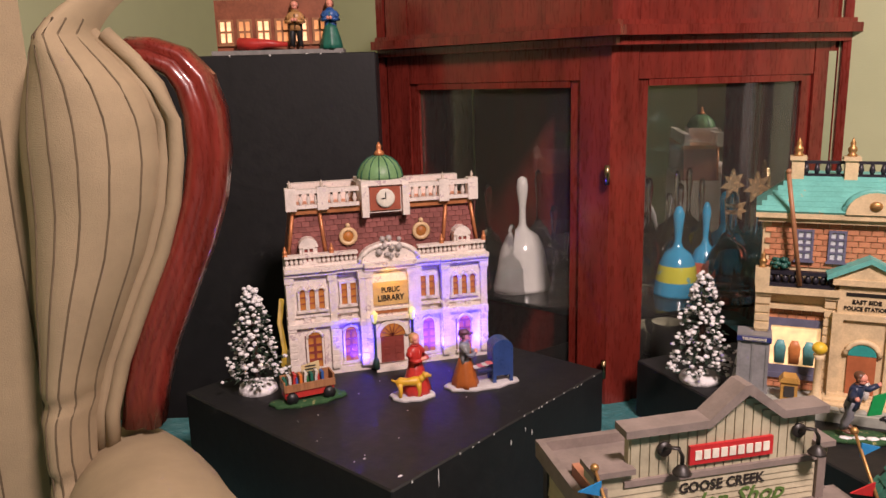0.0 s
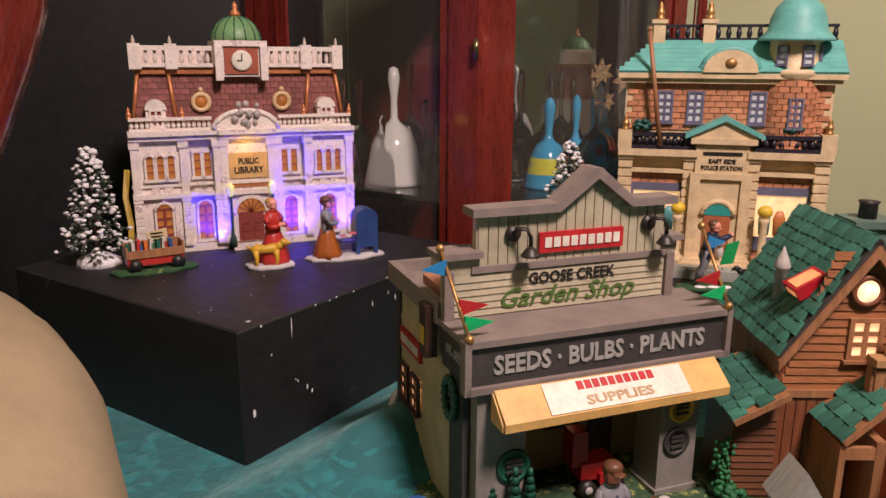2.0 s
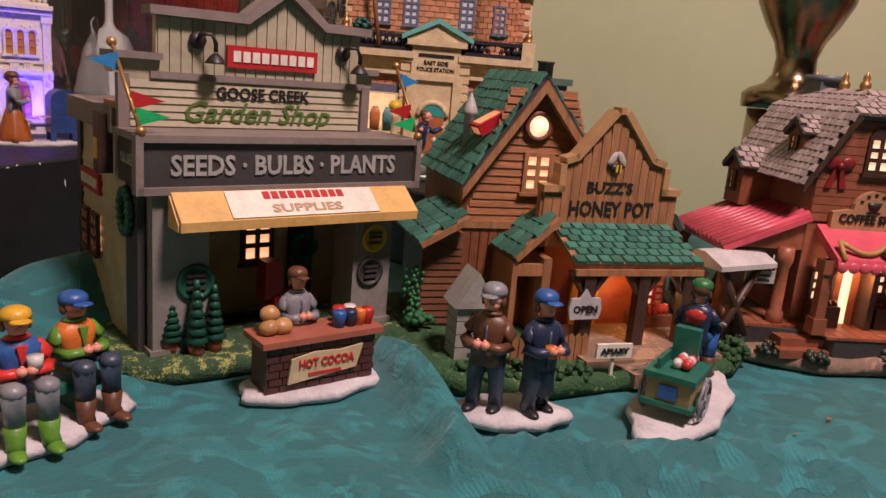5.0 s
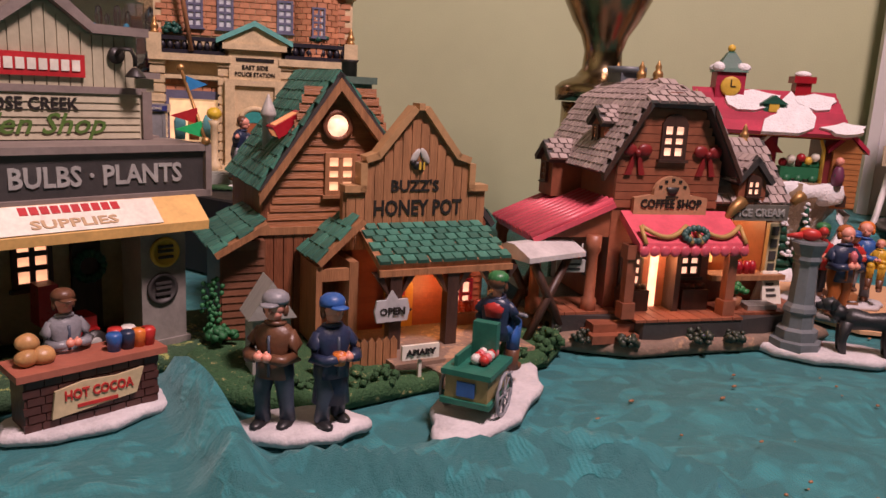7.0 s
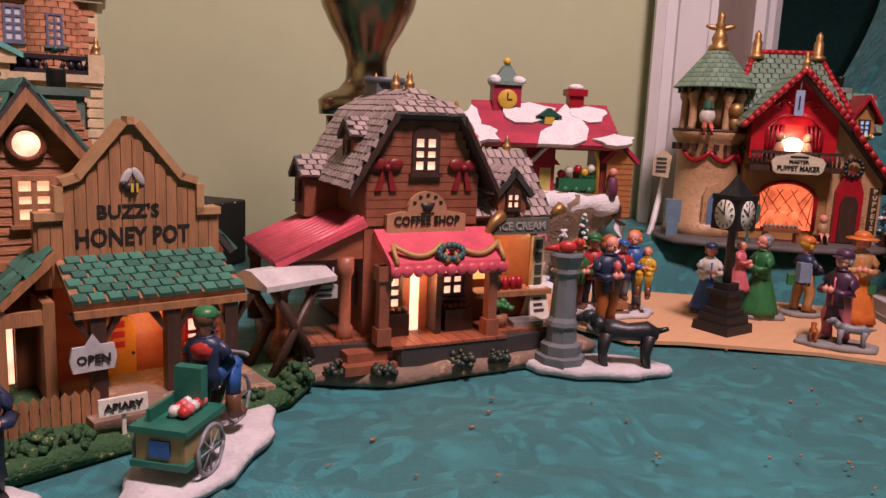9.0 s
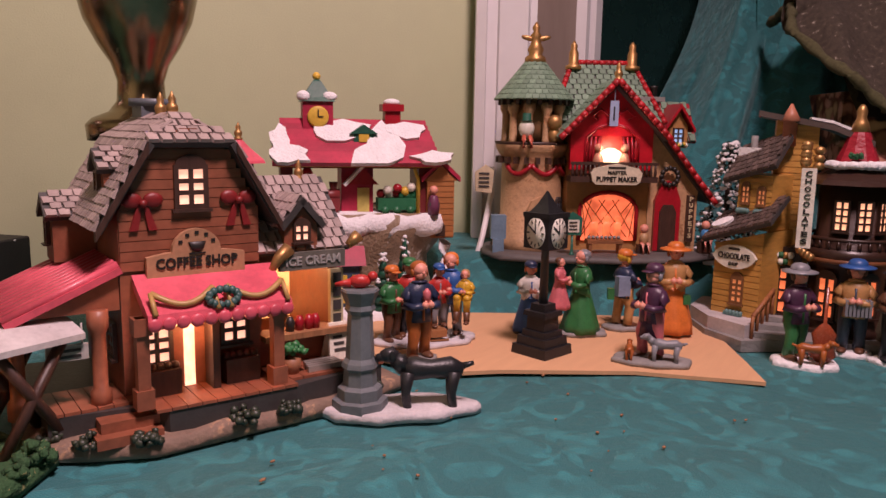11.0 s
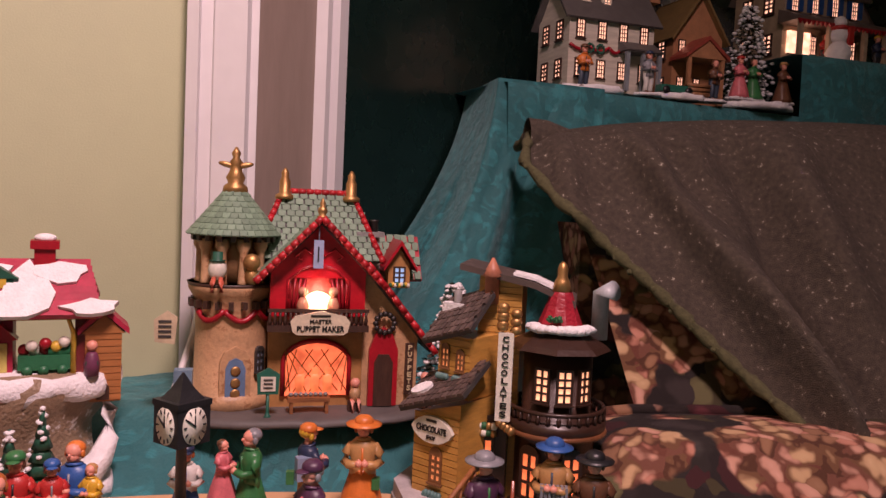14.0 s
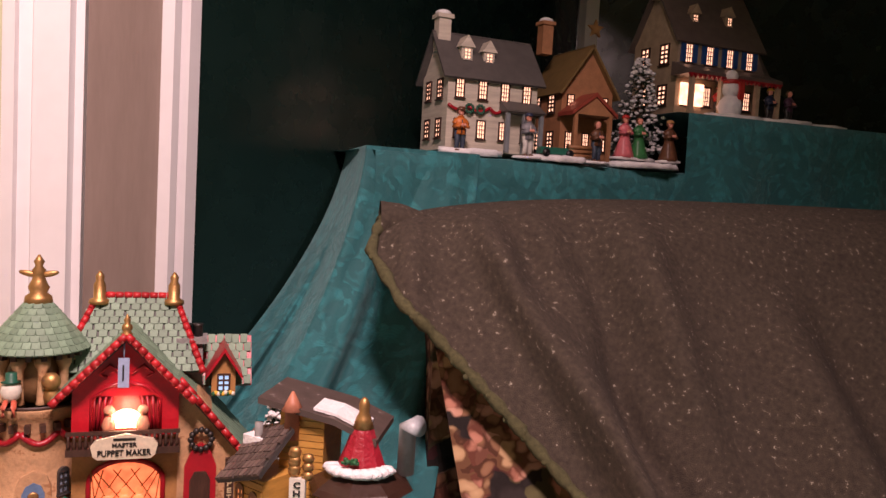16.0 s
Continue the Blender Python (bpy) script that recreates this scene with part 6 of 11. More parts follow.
    finial(h, 0.062, 0.062, 0.176, 0.006, gold)
    finial(h, 0.100, 0.045, 0.148, 0.007, gold)
    # terrace things
    k = Build()
    k.lathe([(0.005, 0), (0.0065, 0.010)], 0.066, -0.013, 0.0245, seg=10)
    part("flower_pot", k, P("pot_brown", (0.28, 0.12, 0.06)), h)
    bush(h, (0.066, -0.013, 0.037), 0.009, P("herb", (0.03, 0.17, 0.05)), 31)
    k = Build()
    k.plate([(-0.009, 0), (0.009, 0), (0.007, 0.026), (-0.007, 0.026)], -0.001, 0.001, m=pose(0.108, -0.004, 0.0245, -14, 0, 0))
    k.plate([(-0.009, 0), (0.009, 0), (0.007, 0.026), (-0.007, 0.026)], -0.001, 0.001, m=pose(0.108, 0.009, 0.0245, 14, 0, 0))
    sb = part("menu_board", k, off_white, h)
    k = Build()
    for q in range(4):
        k.box(-0.005, 0.004 - q * 0.001, -0.0016, -0.001, 0.006 + q * 0.0045, 0.008 + q * 0.0045, m=pose(0.108, -0.004, 0.0245, -14, 0, 0))
    part("text_bar", k, charcoal, sb)
    k = Build()
    for i in range(4):
        k.box(0.075 + i * 0.001, 0.101, -0.020 + i * 0.004, -0.017 + i * 0.004, 0.0246, 0.0285)
    part("silver_bench", k, P("silver", (0.5, 0.46, 0.42), metal=0.6, rough=0.35), h)
    for i, (x, y, r) in enumerate(((-0.062, -0.026, 0.008), (-0.035, -0.040, 0.009), (0.022, -0.039, 0.010), (0.052, -0.039, 0.009), (0.118, -0.029, 0.008), (-0.08, -0.008, 0.008))):
        bush(h, (x, y, 0.009), r, P("dark_bush", (0.03, 0.04, 0.025)) if i == 0 else bpy.data.materials["dark_bush"], 40 + i, 24)
    return h


coffee_shop()
M = pose(0.574, 0.323, 0, 0, 0, -20)
point_lamp("coffee_bulb", M @ Vector((0.005, -0.016, 0.062)), 0.004, 0.035, (1.0, 0.5, 0.2))
point_lamp("ice_cream_bulb", M @ Vector((0.082, 0.045, 0.085)), 0.004, 0.035, (1.0, 0.5, 0.2))


# ---- train station on a snowy bluff ----
def station():
    h = thing("snowy_station", (0.8715, 0.435, 0, -42), "red toy train station music box on a snowy bluff", "miniature building")
    terrain(h, [(-0.085, -0.02), (-0.06, -0.058), (-0.01, -0.072), (0.05, -0.062), (0.092, -0.03), (0.095, 0.03), (0.07, 0.07), (-0.06, 0.07), (-0.09, 0.03)], 0.014, snow, 9, lumps=0.004)
    k = Build()
    k.lathe([(0.082, 0), (0.074, 0.015), (0.070, 0.03), (0.073, 0.045), (0.079, 0.058), (0.084, 0.072), (0.086, 0.082), (0.080, 0.090)], 0.006, 0.022, 0.010, seg=44, sy=0.66)
    k.rough(0.006, 45, 2)
    k.rough(0.003, 130, 5)
    part("bluff", k, P("bluff", (0.27, 0.19, 0.12), scale=60, bump=0.8, second=(0.55, 0.50, 0.46), amount=0.35), h, "brown rock bluff dusted with snow")
    # snow bank that runs down to the base
    k = Build()
    k.tube([(0.084, 0.000, 0.084), (0.090, -0.008, 0.066), (0.090, -0.016, 0.046), (0.082, -0.026, 0.030), (0.070, -0.036, 0.019), (0.046, -0.048, 0.013)], [0.007, 0.007, 0.008, 0.011, 0.014, 0.014], seg=16)
    k.rough(0.003, 90, 4)
    part("snow_bank", k, snow, h)
    k = Build()
    k.tube([(-0.084, 0.0, 0.02), (-0.088, 0.004, 0.05), (-0.082, 0.006, 0.08)], [0.014, 0.011, 0.010], seg=14)
    k.rough(0.003, 90, 7)
    part("snow_bank", k, snow, h)
    k = Build()
    k.lathe([(0.080, -0.006), (0.092, -0.002), (0.096, 0.006), (0.092, 0.014), (0.084, 0.017)], 0.006, 0.018, 0.084, seg=60, sy=0.58)
    k.rough(0.005, 55, 6)
    k.rough(0.0025, 160, 9)
    part("snow_ledge", k, snow, h)
    # platform hall
    for x in (-0.070, 0.068):
        k = Build()
        k.box(x - 0.006, x + 0.006, -0.006, 0.040, 0.098, 0.160)
        part("pillar", k, P("deep_red", (0.16, 0.02, 0.02)), h)
        k = Build()
        s = 1 if x < 0 else -1
        k.tube([(x + s * 0.007, -0.008, 0.100), (x + s * 0.007, -0.008, 0.135), (x + s * 0.012, -0.008, 0.150), (x + s * 0.022, -0.008, 0.157)], 0.0022, seg=6)
        part("arch_trim", k, yellow_paint, h)
    k = Build()
    k.box(-0.076, 0.074, -0.010, 0.042, 0.1460, 0.1530)
    part("lintel", k, P("deep_red2", (0.20, 0.015, 0.02)), h)
    k = Build()
    k.box(-0.080, 0.078, -0.017, -0.0102, 0.1475, 0.1515)
    part("eave_board", k, yellow_paint, h)
    k = Build()
    k.box(-0.016, 0.016, 0.0, 0.036, 0.098, 0.156)
    kb = part("booth", k, red_shingle, h)
    k = Build()
    k.box(0.0, 0.012, -0.0015, 0.0, 0.102, 0.126)
    d = part("door", k, P("door_pale", (0.55, 0.45, 0.12)), kb, "small yellow door")
    k = Build()
    k.plate([(-0.010, 0.130), (0.020, 0.130), (0.005, 0.146)], -0.010, 0.006)
    part("door_gable", k, crimson, kb)
    k = Build()
    k.plate([(-0.013, 0.128), (0.005, 0.147), (0.005, 0.151), (-0.015, 0.130)], -0.012, 0.006)
    part("snow_patch", k, snow, kb)
    # roof with board courses
    r = roof_plane(h, (-0.084, -0.022, 0.151), (0.082, -0.022, 0.151), (-0.084, 0.020, 0.192), 7, 1, red_shingle, red_shingle, taper=(0.06, 0.06), tiles=False)
    m, w, l = slope_frame((-0.084, -0.022, 0.151), (0.082, -0.022, 0.151), (-0.084, 0.020, 0.192))
    for i in range(8):
        kk = Build()
        f = 0.06 * i / 8
        kk.box(f * w, w - f * w, i * l / 8, i * l / 8 + l / 8 * 1.05, 0.0, 0.0016, m=m @ pose(0, 0, 0, 1.5))
        part("roof_board", kk, red_shingle, r)
    roof_plane(h, (0.082, 0.056, 0.160), (-0.084, 0.056, 0.160), (0.082, 0.020, 0.192), 7, 1, red_shingle, red_shingle, taper=(0.06, 0.06), tiles=False)
    rnd = random.Random(8)
    for i, (x, y, sx, sy) in enumerate(((0.075, 0.1, 0.020, 0.14), (0.01, 0.05, 0.018, 0.4), (-0.012, 0.7, 0.030, 0.25), (0.028, 0.35, 0.016, 0.5), (-0.068, 0.12, 0.020, 0.2), (0.05, 0.75, 0.022, 0.2), (-0.075, 0.45, 0.01, 0.3))):
        k = Build()
        pts = []
        for q in range(12):
            a = 2 * math.pi * q / 12
            rr = 1 + rnd.uniform(-0.25, 0.25)
            pts.append((x + w / 2 + sx * rr * math.cos(a), max(-0.004, min(l * 1.02, y * l + sy * l * rr * math.sin(a)))))
        k.slab(pts, 0.001, 0.0055, m=m)
        k.rough(0.0012, 90, i)
        part("snow_patch", k, snow, r)
    # clock tower, dormer, chimney
    k = Build()
    k.box(-0.053, -0.023, 0.008, 0.036, 0.165, 0.212)
    t = part("clock_tower", k, red_shingle, h)
    k = Build()
    k.lathe([(0.0105, 0), (0.0105, 0.0015), (0.0085, 0.0022)], seg=22, m=pose(-0.038, 0.0078, 0.196, 90))
    c = part("clock_face", k, yellow_paint, t, "yellow round clock face")
    k = Build()
    k.box(-0.0006, 0.0006, -0.0032, -0.0024, 0, 0.007, m=pose(-0.038, 0.008, 0.196))
    k.box(0, 0.005, -0.0032, -0.0024, -0.0006, 0.0006, m=pose(-0.038, 0.008, 0.196))
    part("clock_hand", k, letter_black, c)
    k = Build()
    k.lathe([(0.024, 0), (0.020, 0.004), (0.013, 0.012), (0.006, 0.020), (0.003, 0.022)], -0.038, 0.022, 0.211, seg=4, smooth=False, turn=0.5)
    part("tower_roof", k, dark_green, t)
    k = Build()
    for x, y in ((-0.052, 0.008), (-0.026, 0.010), (-0.05, 0.034)):
        k.ball((x, y, 0.216), (0.007, 0.005, 0.005), seg=8)
    k.rough(0.001, 120)
    part("snow_patch", k, snow, t)
    k = Build()
    k.ball((-0.038, 0.022, 0.236), 0.0042)
    part("knob", k, yellow_paint, t)
    k = Build()
    k.box(-0.004, 0.016, -0.004, 0.02, 0.170, 0.180)
    k.plate([(-0.008, 0.180), (0.020, 0.180), (0.006, 0.189)], -0.006, 0.02)
    d = part("dormer", k, dark_green, h)
    k = Build()
    k.box(0.001, 0.011, -0.0055, -0.004, 0.172, 0.180)
    part("pane", k, yellow_paint, d)
    k = Build()
    k.box(0.030, 0.046, 0.012, 0.028, 0.180, 0.206)
    k.box(0.027, 0.049, 0.009, 0.031, 0.203, 0.210)
    k.ball((0.038, 0.02, 0.212), (0.009, 0.009, 0.004), mi=1)
    part("chimney", k, [crimson, snow], h)
    # toy train, plain
    for x0, col, nm in ((-0.058, P("train_maroon", (0.2, 0.03, 0.03)), "train_engine"), (0.020, P("train_green", (0.02, 0.14, 0.06)), "train_wagon")):
        k = Build()
        k.box(x0, x0 + 0.040, -0.008, 0.008, 0.104, 0.116)
        k.box(x0 - 0.003, x0 + 0.012, -0.007, 0.007, 0.116, 0.128) if "engine" in nm else None
        k.tube([(x0 + 0.022, 0, 0.119), (x0 + 0.040, 0, 0.119)], 0.006)
        if "engine" in nm:
            k.lathe([(0.003, 0), (0.0045, 0.010)], x0 + 0.034, 0, 0.122, seg=8)
        for q in (0.004, 0.016, 0.030):
            k.lathe([(0.004, 0), (0.004, 0.003)], seg=10, m=pose(x0 + q + 0.003, -0.008, 0.104, 90))
        for q in range(5):
            k.ball((x0 + 0.004 + q * 0.008, 0, 0.120), 0.005, mi=1 + q % 2, seg=7, rings=5)
        part(nm, k, [col, crimson, off_white], h)
    k = Build()
    k.lathe([(0.0085, 0), (0.0090, 0.006), (0.0065, 0.014), (0.004, 0.017)], -0.050, -0.004, 0.117, seg=14)
    k.ball((-0.050, -0.006, 0.137), 0.0055, mi=1)
    k.ball((-0.050, -0.009, 0.132), (0.0052, 0.004, 0.0062), mi=2)
    k.lathe([(0.0058, 0), (0.0050, 0.003), (0.001, 0.009)], -0.050, -0.004, 0.140, seg=12, mi=0)
    part("driver_figure", k, [crimson, skin, off_white], h)
    for x, y, z, c in ((0.030, -0.006, 0.124, off_white), (0.040, -0.006, 0.126, crimson), (0.048, -0.004, 0.123, yellow_paint), (0.054, -0.006, 0.127, off_white)):
        k = Build()
        k.ball((x, y, z), 0.0048, seg=10, rings=7)
        part("parcel", k, c, h)
    k = Build()
    k.lathe([(0.0055, 0), (0.0065, 0.010), (0.0045, 0.018), (0.003, 0.020)], 0.075, -0.018, 0.100, seg=12, mi=0)
    k.ball((0.075, -0.018, 0.125), 0.0046, mi=1)
    k.ball((0.075, -0.020, 0.110), (0.006, 0.004, 0.005), mi=2)
    part("platform_figure", k, [P("platform_plum", (0.16, 0.04, 0.09)), skin, dark_green], h)
    # little blue house, red house, trees below
    k = Build()
    k.box(-0.048, -0.004, -0.045, -0.02, 0.012, 0.058)
    k.plate([(-0.050, 0.056), (-0.026, 0.056), (-0.038, 0.076)], -0.047, -0.02)
    b = part("blue_cottage", k, P("cottage_blue", (0.05, 0.075, 0.13)), h)
    k = Build()
    k.side([(-0.050, 0.055), (-0.018, 0.055), (-0.020, 0.066), (-0.034, 0.072)], -0.027, 0.002)
    part("cottage_roof", k, red_shingle, b)
    for x, z in ((-0.041, 0.045), (-0.034, 0.045), (-0.018, 0.042), (-0.009, 0.042), (-0.018, 0.022), (-0.037, 0.022)):
        kk = Build()
        kk.box(x - 0.002, x + 0.002, -0.046 - 0.0015, -0.0448, z - 0.0035, z + 0.0035)
        part("pane", kk, yellow_paint, b)
    k = Build()
    k.box(-0.082, -0.058, -0.028, -0.008, 0.012, 0.050)
    k.plate([(-0.086, 0.050), (-0.054, 0.050), (-0.070, 0.066)], -0.030, -0.006)
    part("red_cottage", k, P("brick_red", (0.28, 0.05, 0.04)), h)
    k = Build()
    k.box(0.070, 0.098, -0.010, 0.02, 0.075, 0.135)
    k.plate([(0.067, 0.134), (0.101, 0.134), (0.084, 0.150)], -0.012, 0.022)
    c = part("clock_cottage", k, P("cottage_orange", (0.40, 0.16, 0.05), stretch=(1, 1, 8)), h)
    k = Build()
    k.plate([(0.064, 0.133), (0.084, 0.151), (0.104, 0.133), (0.104, 0.138), (0.084, 0.157), (0.064, 0.138)], -0.014, 0.022)
    part("cottage_roof", k, red_shingle, c)
    for i in range(10):
        kk = Build()
        kk.box(0.0698, 0.0982, -0.0112, -0.0098, 0.0765 + i * 0.0058, 0.0816 + i * 0.0058)
        part("clapboard", kk, bpy.data.materials["cottage_orange"], c)
    k = Build()
    k.plate([(0.079, 0.077), (0.089, 0.077), (0.089, 0.088), (0.084, 0.093), (0.079, 0.088)], -0.0125, -0.009)
    part("doorway", k, dark_wood, c)
    for i, (x, y, s) in enumerate(((0.018, -0.052, 0.060), (0.040, -0.046, 0.072), (-0.052, -0.056, 0.044))):
        k = Build()
        rnd = random.Random(i)
        for q in range(7):
            f = 1 - q / 7.5
            k.lathe([(0.014 * f * s / 0.06, 0), (0.006 * f * s / 0.06, s * 0.15)], x, y, 0.012 + q * s / 7.5, seg=9, mi=0)
        for q in range(26):
            z = rnd.random()
            a = rnd.uniform(0, 6.28)
            rr = 0.013 * (1 - z) * s / 0.06
            k.ball((x + rr * math.cos(a), y + rr * math.sin(a), 0.016 + z * s * 0.92), (0.003, 0.003, 0.002), mi=1, seg=5, rings=3)
        k.rough(0.0012, 150, i)
        part("snowy_fir", k, [dark_green, snow], h)
    return h


station()


# ---- toy theatre house ----
def puppet_house():
    h = thing("puppet_shop", (1.052, 0.236, RISE, -53), "lit red and tan ceramic puppet shop with round tower", "miniature building")
    tan = P("tan_stucco", (0.50, 0.30, 0.16), scale=60, var=0.3, bump=0.3, second=(0.30, 0.15, 0.07), amount=0.35)
    amber = P("amber_wood", (0.40, 0.20, 0.07), scale=60)
    terrain(h, [(-0.135, 0.02), (-0.12, -0.02), (-0.07, -0.035), (0.0, -0.038), (0.07, -0.030), (0.115, -0.005), (0.118, 0.05), (0.10, 0.12), (-0.09, 0.12), (-0.13, 0.07)], 0.007, P("slate_base", (0.10, 0.09, 0.085), rough=0.6), 4, lumps=0.0015)
    B = -RISE
    # main hall
    k = Build()
    k.plate([(-0.046, 0.006), (0.042, 0.006), (0.042, 0.140), (-0.002, 0.182), (-0.046, 0.140)], 0.012, 0.10)
    part("hall", k, amber, h)
    # red upper gable with stage
    k = Build()
    k.plate([(-0.046, 0.094), (-0.030, 0.094), (-0.030, 0.130), (0.026, 0.130), (0.026, 0.094), (0.042, 0.094), (0.042, 0.140), (-0.002, 0.184), (-0.046, 0.140)], 0.004, 0.012)
    part("gable_panel", k, P("stage_red", (0.50, 0.01, 0.02), rough=0.35), h, "bright red carved gable")
    k = Build()
    k.box(-0.030, 0.026, 0.0085, 0.0115, 0.090, 0.131)
    part("stage_back", k, P("stage_back_red", (0.42, 0.05, 0.035)), h)
    # a glowing half disc paints the hot spot of light on the stage back
    k = Build()
    n = 12
    k.plate([(-0.002 + 0.016 * math.cos(math.pi * i / n), 0.100 + 0.017 * math.sin(math.pi * i / n)) for i in range(n + 1)], 0.0070, 0.0084)
    part("stage_light", k, lit("stage_glow", (1.0, 0.62, 0.36), 4.0), h, "glowing half disc for the hot spot of light on the stage")
    for q in (-1, 1):
        for j in range(4):
            kk = Build()
            x = -0.002 + q * (0.0262 - j * 0.0026)
            kk.tube([(x, 0.0058, 0.098), (x - q * 0.001 * j, 0.0052, 0.112), (x - q * 0.0022 * j, 0.0058, 0.129)], [0.0017, 0.0015, 0.0013], seg=6)
            part("curtain_fold", kk, crimson, h)
    k = Build()
    for s in (-1, 1):
        k.tube([(-0.002 + s * 0.028, 0.003, 0.096), (-0.002 + s * 0.028, 0.003, 0.128), (-0.002 + s * 0.016, 0.003, 0.139), (-0.002, 0.003, 0.143)], 0.0018, seg=6)
        k.tube([(-0.002 + s * 0.004, 0.003, 0.150), (-0.002 + s * 0.014, 0.003, 0.158), (-0.002 + s * 0.022, 0.003, 0.150), (-0.002 + s * 0.016, 0.003, 0.147)], 0.0012, seg=6)
    part("gilt_scroll", k, crimson, h)
    for x in (-0.016, 0.012):
        k = Build()
        k.lathe([(0.005, 0), (0.006, 0.008), (0.004, 0.014), (0.0025, 0.016)], x, 0.004, 0.096, seg=8)
        k.ball((x, 0.004, 0.117), 0.0048, seg=8)
        part("puppet", k, P("puppet_tan", (0.55, 0.25, 0.15)) if x < 0 else bpy.data.materials["puppet_tan"], h)
    k = Build()
    k.tube([(-0.004, -0.006, 0.166), (-0.004, -0.006, 0.178)], 0.0007, seg=5)
    k.box(-0.0085, 0.0005, -0.0068, -0.0052, 0.140, 0.166)
    b = part("hanging_banner", k, P("banner_blue", (0.35, 0.42, 0.6)), h, "pale blue hanging banner with a monogram bar")
    k = Build()
    k.box(-0.0050, -0.0036, -0.0075, -0.0068, 0.146, 0.160)
    part("monogram_bar", k, letter_black, b)
    # gable roof slabs with red tile rims
    sh = sage_shingle
    ax, az = -0.002, 0.186
    for s in (-1, 1):
        e = (ax + s * 0.058, 0.128)
        if s < 0:
            roof_plane(h, (e[0], 0.07, e[1]), (e[0], -0.010, e[1]), (ax, 0.07, az), 8, 8, sh, charcoal)
        else:
            roof_plane(h, (e[0], -0.010, e[1]), (e[0], 0.07, e[1]), (ax, -0.010, az), 8, 8, sh, charcoal)
        n = 11
        for i in range(n):
            a = Vector((e[0], -0.0115, e[1] - 0.001)).lerp(Vector((ax, -0.0115, az + 0.001)), i / n)
            c = Vector((e[0], -0.0115, e[1] - 0.001)).lerp(Vector((ax, -0.0115, az + 0.001)), (i + 0.92) / n)
            kk = Build()
            kk.tube([a, c], [0.0036, 0.0031], seg=7)
            part("rim_tile", kk, P("rim_red", (0.42, 0.015, 0.02), per_object=0.2) if (s < 0 and i == 0) else bpy.data.materials["rim_red"], h)
    finial(h, ax, -0.008, az, 0.009, gold)
    # steep rear roof
    roof_plane(h, (-0.062, 0.03, 0.145), (0.060, 0.03, 0.145), (-0.062, 0.068, 0.208), 11, 14, sh, charcoal, taper=(0.24, 0.22))
    k = Build()
    k.faces_from([(-0.062, 0.03, 0.145), (0.060, 0.03, 0.145), (0.033, 0.068, 0.208), (-0.033, 0.068, 0.208), (-0.062, 0.106, 0.145), (0.060, 0.106, 0.145)], [(0, 3, 4), (1, 5, 2), (4, 3, 2, 5)])
    part("roof_back", k, sh, h)
    for a, c, n in (((-0.064, 0.028, 0.144), (-0.034, 0.068, 0.210), 11), ((0.062, 0.028, 0.144), (0.034, 0.068, 0.210), 11), ((-0.034, 0.068, 0.210), (0.034, 0.068, 0.210), 9)):
        for i in range(n):
            kk = Build()
            kk.tube([Vector(a).lerp(Vector(c), i / n), Vector(a).lerp(Vector(c), (i + 0.92) / n)], [0.0034, 0.003], seg=7)
            part("rim_tile", kk, bpy.data.materials["rim_red"], h)
    for x in (-0.033, 0.033):
        k = Build()
        k.lathe([(0.0095, 0), (0.009, 0.004), (0.0055, 0.006), (0.0055, 0.018), (0.0035, 0.022), (0.004, 0.026), (0.001, 0.031)], x, 0.066, 0.202, seg=10)
        part("gilt_finial", k, gold, h)
    # balcony with its sign
    k = Build()
    k.box(-0.048, 0.044, -0.012, 0.010, 0.082, 0.088)
    k.box(-0.048, 0.044, -0.012, -0.009, 0.100, 0.103)
    bal = part("balcony", k, dark_wood, h)
    for i in range(20):
        kk = Build()
        x = -0.046 + i * 0.0046
        kk.lathe([(0.0013, 0), (0.0018, 0.004), (0.0011, 0.008), (0.0013, 0.012)], x, -0.0105, 0.088, seg=6)
        part("baluster", kk, dark_wood, bal)
    k = Build()
    k.plate([(-0.026, 0.083), (-0.022, 0.080), (0.020, 0.080), (0.024, 0.083), (0.026, 0.092), (0.022, 0.097), (0.010, 0.0995), (0.0, 0.102), (-0.012, 0.0995), (-0.024, 0.097), (-0.028, 0.092)], -0.017, -0.013)
    s = part("signboard", k, P("sign_cream", (0.62, 0.54, 0.40)), h, "cream shop sign")
    words(s, "PUPPET MAKER", -0.001, -0.0174, 0.0855, 0.043, letter_black, 0.0075)
    words(s, "MASTER", -0.001, -0.0174, 0.0925, 0.020, letter_black, 0.005)
    k = Build()
    k.box(-0.010, 0.008, -0.0176, -0.017, 0.0966, 0.0986)
    part("name_bar", k, letter_black, s)
    # arched shop window
    n = 12
    arch = [(-0.031, 0.018), (0.029, 0.018), (0.029, 0.050)] + [(-0.001 + 0.030 * math.cos(math.pi * i / n), 0.050 + 0.020 * math.sin(math.pi * i / n)) for i in range(1, n)] + [(-0.031, 0.050)]
    k = Build()
    k.plate(arch, 0.0095, 0.0125)
    part("arched_window", k, lit("shop_glow", (1.0, 0.17, 0.06), 1.0, (0.40, 0.10, 0.05)), h, "glowing arched display window")
    k = Build()
    k.tube([(x * 1.03, 0.010, z) for x, z in [arch[1]] + arch[2:] + [arch[0]]], 0.0024, seg=7)
    part("arch_frame", k, crimson, h)
